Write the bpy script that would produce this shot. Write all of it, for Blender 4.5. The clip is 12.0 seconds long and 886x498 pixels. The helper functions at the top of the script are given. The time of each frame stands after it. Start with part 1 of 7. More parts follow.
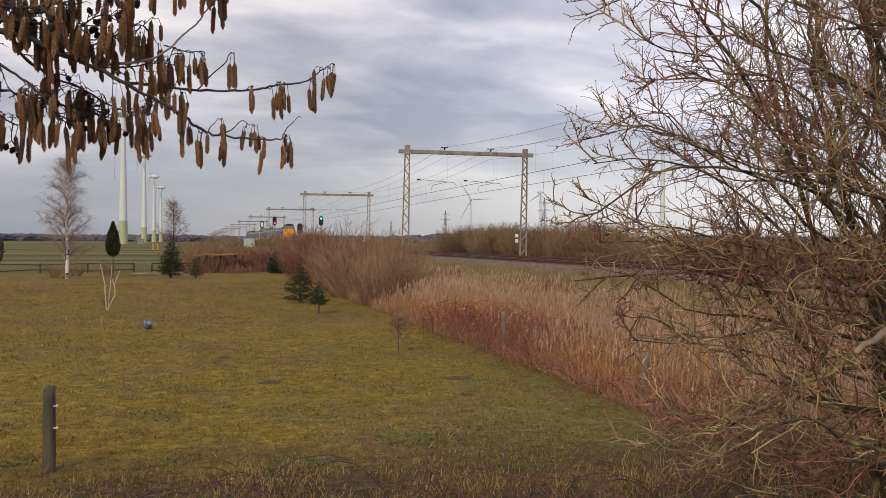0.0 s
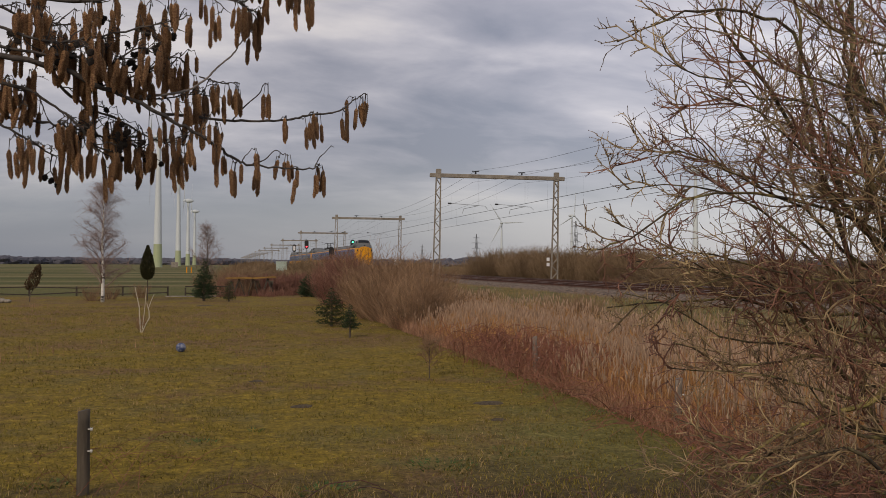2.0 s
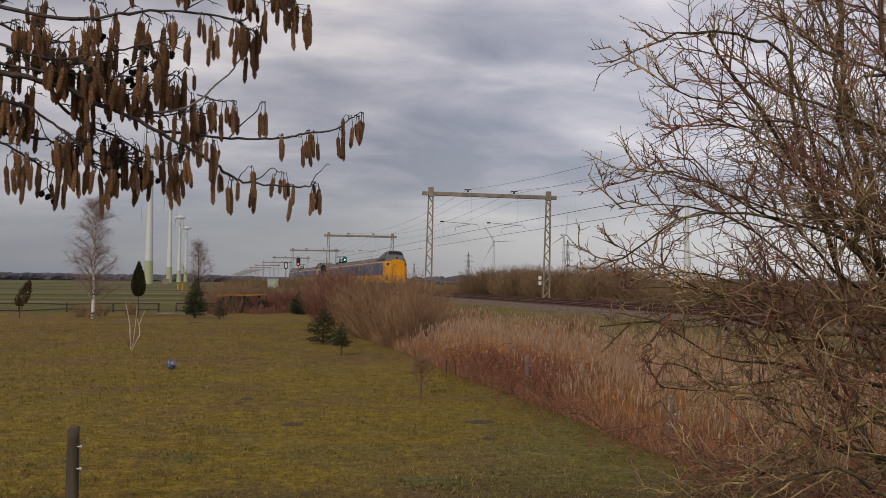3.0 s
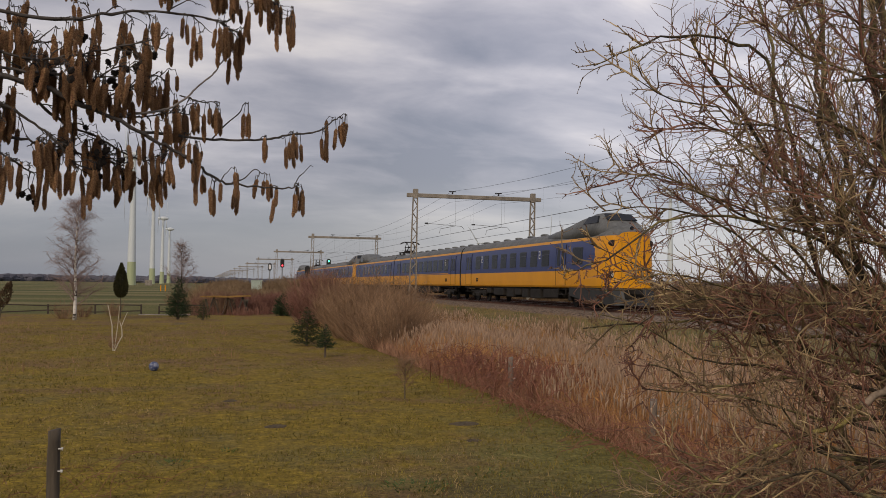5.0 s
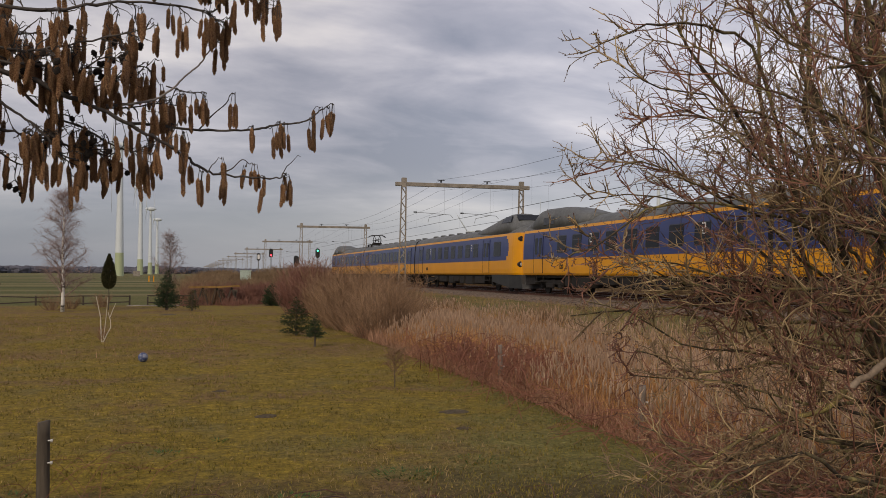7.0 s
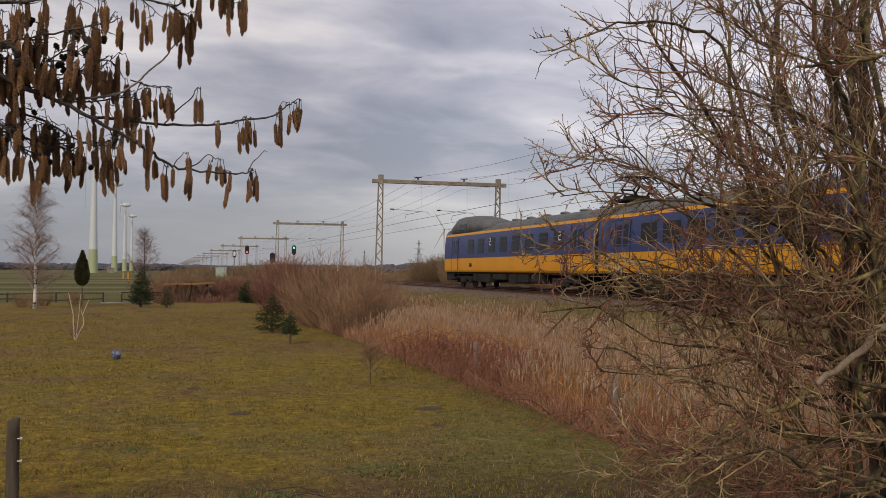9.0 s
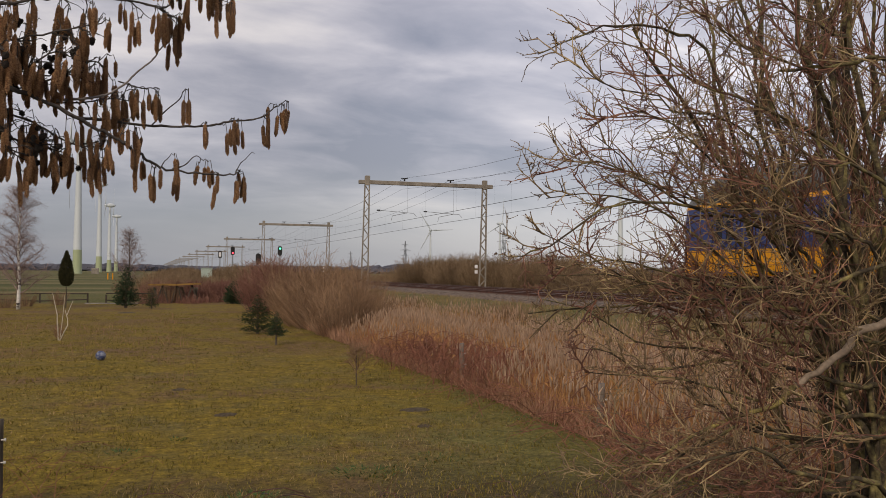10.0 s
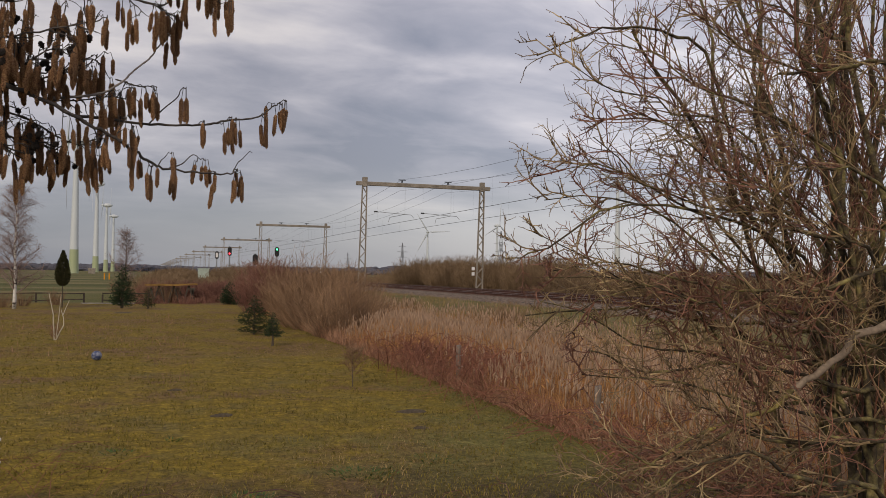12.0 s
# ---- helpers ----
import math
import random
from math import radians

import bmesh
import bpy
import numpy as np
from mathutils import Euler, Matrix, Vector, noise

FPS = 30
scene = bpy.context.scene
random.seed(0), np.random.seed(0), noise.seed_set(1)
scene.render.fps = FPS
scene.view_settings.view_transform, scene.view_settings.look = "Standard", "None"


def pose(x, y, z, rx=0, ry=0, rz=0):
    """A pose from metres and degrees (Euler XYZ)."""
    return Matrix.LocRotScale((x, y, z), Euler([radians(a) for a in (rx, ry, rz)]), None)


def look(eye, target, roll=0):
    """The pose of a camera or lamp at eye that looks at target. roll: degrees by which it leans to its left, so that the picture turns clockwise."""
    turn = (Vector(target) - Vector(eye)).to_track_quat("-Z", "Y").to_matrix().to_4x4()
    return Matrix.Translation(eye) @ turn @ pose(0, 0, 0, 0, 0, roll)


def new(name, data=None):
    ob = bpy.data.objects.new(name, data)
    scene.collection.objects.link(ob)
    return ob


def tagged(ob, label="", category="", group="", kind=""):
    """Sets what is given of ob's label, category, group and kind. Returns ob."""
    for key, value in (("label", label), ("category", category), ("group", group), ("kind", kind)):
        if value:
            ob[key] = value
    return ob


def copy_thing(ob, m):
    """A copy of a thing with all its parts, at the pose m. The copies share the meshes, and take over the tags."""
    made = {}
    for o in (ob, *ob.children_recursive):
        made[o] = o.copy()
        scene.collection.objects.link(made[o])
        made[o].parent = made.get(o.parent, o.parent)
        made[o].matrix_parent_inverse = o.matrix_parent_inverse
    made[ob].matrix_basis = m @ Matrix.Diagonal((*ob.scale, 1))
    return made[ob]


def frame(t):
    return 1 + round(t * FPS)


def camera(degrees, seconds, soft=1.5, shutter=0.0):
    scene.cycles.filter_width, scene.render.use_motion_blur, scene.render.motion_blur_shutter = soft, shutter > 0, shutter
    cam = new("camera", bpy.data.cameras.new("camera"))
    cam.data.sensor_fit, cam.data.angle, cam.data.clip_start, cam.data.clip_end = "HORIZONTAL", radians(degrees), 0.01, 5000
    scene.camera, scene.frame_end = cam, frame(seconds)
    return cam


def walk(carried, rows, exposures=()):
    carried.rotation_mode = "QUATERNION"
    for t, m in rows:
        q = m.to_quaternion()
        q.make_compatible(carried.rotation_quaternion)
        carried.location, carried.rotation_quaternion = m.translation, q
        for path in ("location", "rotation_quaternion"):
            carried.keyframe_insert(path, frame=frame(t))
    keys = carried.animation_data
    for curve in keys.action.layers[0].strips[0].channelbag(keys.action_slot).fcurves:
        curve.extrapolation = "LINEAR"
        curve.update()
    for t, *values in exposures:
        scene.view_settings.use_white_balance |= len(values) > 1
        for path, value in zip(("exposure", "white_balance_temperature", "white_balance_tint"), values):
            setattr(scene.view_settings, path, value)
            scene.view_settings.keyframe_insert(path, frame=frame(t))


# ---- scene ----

# eye: the lawn lies at z = 0, the track runs along y
EYE = 2.0
PATH = [
    (0.0, 0.000, 0.000, -0.000, -15.350, -0.460, -0.300),
    (0.5, -0.006, 0.001, 0.002, -14.107, -0.136, -0.248),
    (1.0, -0.005, -0.004, 0.006, -13.580, 0.224, -0.383),
    (1.5, -0.002, -0.003, 0.011, -13.401, 0.559, -0.280),
    (2.0, -0.001, 0.002, 0.012, -13.391, 1.013, -0.344),
    (2.5, -0.007, -0.001, 0.016, -13.521, 1.709, -0.473),
    (3.0, -0.010, -0.005, 0.012, -13.906, 2.162, -0.648),
    (5.0, -0.008, -0.010, 0.012, -14.894, 2.289, -0.749),
    (5.5, -0.009, -0.019, 0.011, -15.012, 2.233, -0.773),
    (6.0, -0.009, -0.021, 0.011, -15.263, 1.993, -0.491),
    (6.5, -0.007, -0.022, 0.013, -15.398, 1.738, -0.271),
    (7.0, -0.008, -0.021, 0.012, -15.573, 1.579, -0.323),
    (9.0, 0.014, -0.030, 0.009, -17.027, 1.413, -0.401),
    (9.5, 0.008, -0.042, 0.008, -17.595, 1.390, -0.519),
    (10.0, 0.009, -0.046, 0.009, -17.891, 1.498, -0.512),
    (10.5, 0.006, -0.044, 0.009, -18.126, 1.778, -0.674),
    (11.0, 0.006, -0.046, 0.010, -18.150, 1.939, -0.783),
    (11.5, 0.003, -0.050, 0.005, -18.208, 1.795, -0.999),
    (12.0, 0.010, -0.036, 0.007, -18.082, 1.616, -0.835),
]
cam = camera(52.08, 12.0, soft=0.4)
walk(cam, [(t, pose(x, y, EYE + z, 90 + p, r, w)) for t, x, y, z, w, p, r in PATH],
     [(0.0, 0.46, 7350, 13), (0.5, 0.26, 7350, 13), (1.4, 0.03, 7350, 13), (3.0, 0.0, 7350, 13), (5.5, 0.06, 7350, 13), (9.5, 0.15, 7350, 13), (12.0, 0.07, 7350, 13)])

# ---------------------------------------------------------------- world and sun
SUN_AZ, SUN_EL = 215.0, 32.0     # degrees clockwise from the track's direction; a veiled sun behind the camera


def link(nt, a, b):
    nt.links.new(a, b)


def make_world():
    w = bpy.data.worlds.new("overcast_sky")
    scene.world = w
    w.use_nodes = True
    nt = w.node_tree
    nt.nodes.clear()
    N = nt.nodes.new
    out, bg = N("ShaderNodeOutputWorld"), N("ShaderNodeBackground")
    sky = N("ShaderNodeTexSky")
    sky.sky_type, sky.sun_disc = "NISHITA", False
    sky.sun_elevation, sky.sun_rotation = radians(SUN_EL), radians(SUN_AZ)
    skys = N("ShaderNodeVectorMath"); skys.operation = "SCALE"; skys.inputs["Scale"].default_value = 0.10
    link(nt, sky.outputs[0], skys.inputs[0])
    tc, sep = N("ShaderNodeTexCoord"), N("ShaderNodeSeparateXYZ")
    link(nt, tc.outputs["Generated"], sep.inputs[0])
    # the cloud deck: the direction meets a flat layer overhead
    zc = N("ShaderNodeMath"); zc.operation = "MAXIMUM"; zc.inputs[1].default_value = 0.0
    link(nt, sep.outputs[2], zc.inputs[0])
    za = N("ShaderNodeMath"); za.operation = "ADD"; za.inputs[1].default_value = 0.26
    link(nt, zc.outputs[0], za.inputs[0])
    dx, dy = N("ShaderNodeMath"), N("ShaderNodeMath")
    for d, k in ((dx, 0), (dy, 1)):
        d.operation = "DIVIDE"
        link(nt, sep.outputs[k], d.inputs[0]); link(nt, za.outputs[0], d.inputs[1])
    com = N("ShaderNodeCombineXYZ")
    link(nt, dx.outputs[0], com.inputs[0]); link(nt, dy.outputs[0], com.inputs[1])
    mp = N("ShaderNodeMapping"); mp.inputs["Location"].default_value = (3.1, 1.7, 0.0); mp.inputs["Rotation"].default_value = (0, 0, radians(-20)); mp.inputs["Scale"].default_value = (0.62, 1.0, 1.0)
    link(nt, com.outputs[0], mp.inputs[0])
    n1, n2 = N("ShaderNodeTexNoise"), N("ShaderNodeTexNoise")
    for n, s, d, r, q in ((n1, 1.5, 7.0, 0.52, 0.35), (n2, 4.2, 8.0, 0.55, 0.4)):
        n.inputs["Scale"].default_value, n.inputs["Detail"].default_value, n.inputs["Roughness"].default_value, n.inputs["Distortion"].default_value = s, d, r, q
        link(nt, mp.outputs[0], n.inputs["Vector"])
    mixn = N("ShaderNodeMix"); mixn.data_type = "FLOAT"; mixn.inputs[0].default_value = 0.32
    link(nt, n1.outputs[0], mixn.inputs[2]); link(nt, n2.outputs[0], mixn.inputs[3])
    ramp = N("ShaderNodeValToRGB")
    link(nt, mixn.outputs[0], ramp.inputs[0])
    cr = ramp.color_ramp
    cr.elements[0].position, cr.elements[0].color = 0.39, (0.228, 0.255, 0.345, 1)
    cr.elements[1].position, cr.elements[1].color = 0.63, (0.70, 0.705, 0.765, 1)
    e = cr.elements.new(0.47); e.color = (0.328, 0.35, 0.446, 1)
    e = cr.elements.new(0.545); e.color = (0.472, 0.49, 0.585, 1)
    # towards the horizon the deck thins to a pale blue band
    hr = N("ShaderNodeValToRGB")
    link(nt, sep.outputs[2], hr.inputs[0])
    h = hr.color_ramp
    h.elements[0].position, h.elements[0].color = 0.0, (1, 1, 1, 1)
    h.elements[1].position, h.elements[1].color = 0.12, (0, 0, 0, 1)
    e = h.elements.new(0.06); e.color = (0.8, 0.8, 0.8, 1)
    band = N("ShaderNodeMix"); band.data_type = "RGBA"; band.inputs[7].default_value = (0.335, 0.385, 0.485, 1)
    side = N("ShaderNodeValToRGB")
    sx = N("ShaderNodeMapRange"); sx.inputs[1].default_value, sx.inputs[2].default_value = -0.35, 0.75
    link(nt, sep.outputs[0], sx.inputs[0]); link(nt, sx.outputs[0], side.inputs[0])
    side.color_ramp.elements[0].color = (0.165, 0.205, 0.29, 1)
    side.color_ramp.elements[1].color = (0.46, 0.49, 0.56, 1)
    link(nt, side.outputs[0], band.inputs[7])
    link(nt, hr.outputs[0], band.inputs[0]); link(nt, ramp.outputs[0], band.inputs[6])
    # a little clear sky behind the cloud
    thin = N("ShaderNodeMix"); thin.data_type = "RGBA"; thin.inputs[0].default_value = 0.12
    link(nt, band.outputs[2], thin.inputs[6]); link(nt, skys.outputs[0], thin.inputs[7])
    # thinner, brighter cloud over the track to the right
    gd = Vector((math.sin(radians(44)) * 0.955, math.cos(radians(44)) * 0.955, 0.295))
    sd = Vector((math.sin(radians(SUN_AZ)) * math.cos(radians(SUN_EL)), math.cos(radians(SUN_AZ)) * math.cos(radians(SUN_EL)), math.sin(radians(SUN_EL))))
    dot = N("ShaderNodeVectorMath"); dot.operation = "DOT_PRODUCT"; dot.inputs[1].default_value = gd
    link(nt, tc.outputs["Generated"], dot.inputs[0])
    gl = N("ShaderNodeMapRange"); gl.interpolation_type = "SMOOTHSTEP"
    for k, v in ((1, 0.78), (2, 1.0), (3, 0.95), (4, 1.28)):
        gl.inputs[k].default_value = v
    link(nt, dot.outputs["Value"], gl.inputs[0])
    fin = N("ShaderNodeVectorMath"); fin.operation = "SCALE"
    link(nt, thin.outputs[2], fin.inputs[0]); link(nt, gl.outputs[0], fin.inputs["Scale"])
    link(nt, fin.outputs[0], bg.inputs[0])
    bg.inputs[1].default_value = 1.0
    link(nt, bg.outputs[0], out.inputs[0])
    sun = new("sun", bpy.data.lights.new("sun", "SUN"))
    sun.data.energy, sun.data.angle, sun.data.color = 1.5, radians(14), (1.0, 0.90, 0.78)
    sun.matrix_world = look(sd * 50, (0, 0, 0))


make_world()

# ---------------------------------------------------------------- materials


def mat(name, stops, scale=4.0, rough=0.8, metal=0.0, bump=0.0, bscale=None, fine=None, coord="Object", stretch=(1, 1, 1), island=0.0, rand=0.0, spec=0.5, coarse=None):
    """A noisy surface: stops (position, colour) over noise; fine: a second, finer noise multiplied in; island or rand: brightness spread from piece to piece."""
    m = bpy.data.materials.new(name)
    m.use_nodes = True
    nt = m.node_tree
    N = nt.nodes.new
    b = nt.nodes["Principled BSDF"]
    b.inputs["Roughness"].default_value, b.inputs["Metallic"].default_value = rough, metal
    b.inputs["Specular IOR Level"].default_value = spec
    tc, mp = N("ShaderNodeTexCoord"), N("ShaderNodeMapping")
    mp.inputs["Scale"].default_value = stretch
    if coord == "World":
        g = N("ShaderNodeNewGeometry"); link(nt, g.outputs["Position"], mp.inputs[0])
    else:
        link(nt, tc.outputs[coord], mp.inputs[0])
    n = N("ShaderNodeTexNoise"); n.inputs["Scale"].default_value, n.inputs["Detail"].default_value, n.inputs["Roughness"].default_value = scale, 6.0, 0.6
    link(nt, mp.outputs[0], n.inputs["Vector"])
    r = N("ShaderNodeValToRGB"); link(nt, n.outputs[0], r.inputs[0])
    cr = r.color_ramp
    stops = stops if len(stops) > 1 else [(0.3, stops[0][1]), (0.7, tuple(c * 0.85 for c in stops[0][1]))]
    cr.elements[0].position, cr.elements[0].color = stops[0][0], (*stops[0][1], 1)
    cr.elements[1].position, cr.elements[1].color = stops[-1][0], (*stops[-1][1], 1)
    for p, c in stops[1:-1]:
        cr.elements.new(p).color = (*c, 1)
    col = r.outputs[0]

    def times(c, value, lo, hi):
        mr = N("ShaderNodeMapRange"); mr.inputs[3].default_value, mr.inputs[4].default_value = lo, hi
        link(nt, value, mr.inputs[0])
        v = N("ShaderNodeVectorMath"); v.operation = "SCALE"
        link(nt, c, v.inputs[0]); link(nt, mr.outputs[0], v.inputs["Scale"])
        return v.outputs[0]
    if fine:
        f = N("ShaderNodeTexNoise"); f.inputs["Scale"].default_value, f.inputs["Detail"].default_value = fine, 4.0
        link(nt, mp.outputs[0], f.inputs["Vector"])
        col = times(col, f.outputs[0], 0.45, 1.55)
    if island:
        g = N("ShaderNodeNewGeometry")
        col = times(col, g.outputs["Random Per Island"], 1 - island, 1 + island)
    if rand:
        o = N("ShaderNodeObjectInfo")
        col = times(col, o.outputs["Random"], 1 - rand, 1 + rand)
    link(nt, col, b.inputs["Base Color"])
    if bump:
        f = N("ShaderNodeTexNoise"); f.inputs["Scale"].default_value, f.inputs["Detail"].default_value = bscale or scale * 6, 5.0
        link(nt, mp.outputs[0], f.inputs["Vector"])
        bp = N("ShaderNodeBump"); bp.inputs["Strength"].default_value, bp.inputs["Distance"].default_value = bump, 0.02
        link(nt, f.outputs[0], bp.inputs["Height"]); link(nt, bp.outputs[0], b.inputs["Normal"])
    return m


def glow(name, colour, strength):
    m = bpy.data.materials.new(name)
    m.use_nodes = True
    b = m.node_tree.nodes["Principled BSDF"]
    b.inputs["Base Color"].default_value = b.inputs["Emission Color"].default_value = (*colour, 1)
    b.inputs["Emission Strength"].default_value = strength
    return m


M_CONCRETE = mat("concrete", [(0.3, (0.180, 0.158, 0.130)), (0.7, (0.33, 0.295, 0.248))], 1.5, 0.9, fine=14, bump=0.3)
M_STEEL = mat("grey_steel", [(0.3, (0.16, 0.17, 0.17)), (0.7, (0.26, 0.27, 0.27))], 3, 0.55, 0.4, fine=20)
M_WIRE = mat("wire_copper", [(0.3, (0.05, 0.05, 0.05)), (0.7, (0.09, 0.085, 0.08))], 3, 0.6, 0.5)
M_RUST = mat("rusty_rail", [(0.3, (0.07, 0.032, 0.022)), (0.7, (0.14, 0.062, 0.04))], 2, 0.8, 0.2, fine=9)
M_RAILTOP = mat("worn_rail_head", [(0.3, (0.38, 0.37, 0.36)), (0.7, (0.5, 0.49, 0.48))], 2, 0.35, 0.9)
M_SLEEPER = mat("sleeper", [(0.3, (0.10, 0.075, 0.06)), (0.7, (0.19, 0.15, 0.12))], 3, 0.9, fine=12, rand=0.2)
M_BALLAST = mat("ballast", [(0.36, (0.040, 0.026, 0.018)), (0.64, (0.25, 0.18, 0.13))], 5.5, 0.95, fine=17, bump=1.0, bscale=16, coord="World")
M_YELLOW = mat("train_yellow", [(0.3, (0.80, 0.345, 0.004)), (0.7, (0.70, 0.29, 0.005))], 0.6, 0.4, fine=None)
M_BLUE = mat("train_blue", [(0.3, (0.016, 0.031, 0.135)), (0.7, (0.022, 0.039, 0.165))], 0.7, 0.35)
M_ROOF = mat("train_roof_grey", [(0.3, (0.085, 0.09, 0.088)), (0.7, (0.15, 0.155, 0.15))], 0.9, 0.6, fine=5)
M_DARK = mat("underframe", [(0.3, (0.010, 0.009, 0.008)), (0.7, (0.026, 0.022, 0.019))], 2, 0.8, 0.2, fine=9)
M_BLACK = mat("black_rubber", [(0.3, (0.01, 0.01, 0.011)), (0.7, (0.02, 0.02, 0.02))], 3, 0.6)
M_WINDOW = mat("dark_window_glass", [(0.3, (0.012, 0.014, 0.018)), (0.7, (0.025, 0.028, 0.034))], 0.8, 0.2, spec=0.12)
M_WHITE = mat("white_paint", [(0.3, (0.78, 0.78, 0.77)), (0.7, (0.66, 0.66, 0.65))], 1.2, 0.5)
# white paint, dulled and blued in its colour for the haze of distance
M_TOWER = mat("turbine_hazed_white", [(0.3, (0.62, 0.68, 0.70)), (0.7, (0.57, 0.63, 0.66))], 0.05, 0.5)
M_TOWERG = mat("turbine_green", [(0.3, (0.34, 0.40, 0.22)), (0.7, (0.41, 0.47, 0.30))], 0.05, 0.5)
M_FARSTEEL = mat("pylon_steel", [(0.3, (0.22, 0.24, 0.27)), (0.7, (0.30, 0.32, 0.34))], 0.1, 0.6, 0.2)

# ---------------------------------------------------------------- mesh tools


class Mesh:
    """Gathers vertices and faces with material slots, to become one mesh."""

    def __init__(self):
        self.v, self.f, self.m = [], [], []

    def add(self, verts, faces, slot=0):
        o = len(self.v)
        self.v.extend(verts)
        self.f.extend([tuple(i + o for i in f) for f in faces])
        self.m.extend([slot] * len(faces))

    def box(self, x0, y0, z0, x1, y1, z1, slot=0, bevel=0.0):
        if bevel:
            b = bevel
            xs, ys = (x0, x1), (y0, y1)
            ring = [(x0 + b, y0), (x1 - b, y0), (x1, y0 + b), (x1, y1 - b), (x1 - b, y1), (x0 + b, y1), (x0, y1 - b), (x0, y0 + b)]
            cx, cy = (x0 + x1) / 2, (y0 + y1) / 2
            ins = [(cx + (x - cx) * (1 - 2 * b / (x1 - x0)), cy + (y - cy) * (1 - 2 * b / (y1 - y0))) for x, y in ring]
            lv = [[(x, y, z0) for x, y in ins], [(x, y, z0 + b) for x, y in ring], [(x, y, z1 - b) for x, y in ring], [(x, y, z1) for x, y in ins]]
            self.loft(lv, slot)
            return
        v = [(x, y, z) for z in (z0, z1) for y in (y0, y1) for x in (x0, x1)]
        self.add(v, [(0, 2, 3, 1), (4, 5, 7, 6), (0, 1, 5, 4), (2, 6, 7, 3), (0, 4, 6, 2), (1, 3, 7, 5)], slot)

    def loft(self, rings, slot=0, closed=True, caps=True):
        n = len(rings[0])
        v = [p for r in rings for p in r]
        f = []
        for k in range(len(rings) - 1):
            for i in range(n if closed else n - 1):
                j = (i + 1) % n
                f.append((k * n + i, k * n + j, (k + 1) * n + j, (k + 1) * n + i))
        if caps:
            f.append(tuple(reversed(range(n))))
            f.append(tuple(range((len(rings) - 1) * n, len(rings) * n)))
        self.add(v, f, slot)

    def tube(self, pts, radii, sides=5, slot=0, caps=True):
        if not isinstance(radii, (list, tuple)):
            radii = [radii] * len(pts)
        pts = [Vector(p) for p in pts]
        rings = []
        side = None
        for i, p in enumerate(pts):
            d = pts[min(i + 1, len(pts) - 1)] - pts[max(i - 1, 0)]
            d = d.normalized() if d.length > 1e-9 else Vector((0, 0, 1))
            if side is None:
                side = d.orthogonal().normalized()
            side = side - d * side.dot(d)
            side = side.normalized() if side.length > 1e-6 else d.orthogonal().normalized()
            up = d.cross(side)
            r = radii[i]
            rings.append([tuple(p + (side * math.cos(a) + up * math.sin(a)) * r) for a in (2 * math.pi * k / sides for k in range(sides))])
        self.loft(rings, slot, True, caps)

    def lathe(self, prof, sides=16, at=(0, 0, 0), axis="z", slot=0, caps=True):
        rings = []
        for r, h in prof:
            ring = []
            for k in range(sides):
                a = 2 * math.pi * k / sides
                c, s = r * math.cos(a), r * math.sin(a)
                ring.append((at[0] + c, at[1] + s, at[2] + h) if axis == "z" else ((at[0] + h, at[1] + c, at[2] + s) if axis == "x" else (at[0] + c, at[1] + h, at[2] + s)))
            rings.append(ring)
        self.loft(rings, slot, True, caps)

    def data(self, name, mats, smooth=False):
        me = bpy.data.meshes.new(name)
        me.from_pydata(self.v, [], self.f)
        for m in mats:
            me.materials.append(m)
        me.polygons.foreach_set("material_index", self.m)
        if smooth:
            me.polygons.foreach_set("use_smooth", [True] * len(self.f))
        me.update()
        return me


def part(name, mesh, mats, parent=None, label="", smooth=False, at=None):
    """Links a gathered mesh (or shared mesh data) as one object, under its thing."""
    data = mesh if isinstance(mesh, bpy.types.Mesh) else mesh.data(name, mats if isinstance(mats, (list, tuple)) else [mats], smooth)
    ob = new(name, data)
    if at is not None:
        ob.matrix_basis = at
    if parent:
        ob.parent = parent
    if label:
        ob["label"] = label
    return ob


def thing(name, label, category, group="", kind="", at=None):
    ob = tagged(new(name), label, category, group, kind)
    ob.empty_display_size = 0.2
    if at is not None:
        ob.matrix_basis = at
    return ob


def sstep(a, b, x):
    t = min(1, max(0, (x - a) / (b - a)))
    return t * t * (3 - 2 * t)


# ---------------------------------------------------------------- ground, ballast and tracks
RAIL = 0.92          # rail head
NEAR, FAR = 20.7, 24.9   # track centres
EDGE = 5.2           # where the lawn meets the reeds


def ground_z(x, y):
    z = 0.04 * noise.noise((x * 0.35, y * 0.35, 0)) + 0.015 * noise.noise((x * 1.7, y * 1.7, 3))
    fade = sstep(170, 60, y)
    z *= fade
    z -= 0.42 * sstep(EDGE - 0.2, EDGE + 1.6, x) * sstep(11.5, 9.0, x)           # the ditch
    z += 0.50 * sstep(10.5, 17.5, x) * sstep(36, 29, x)                           # the bank
    return z


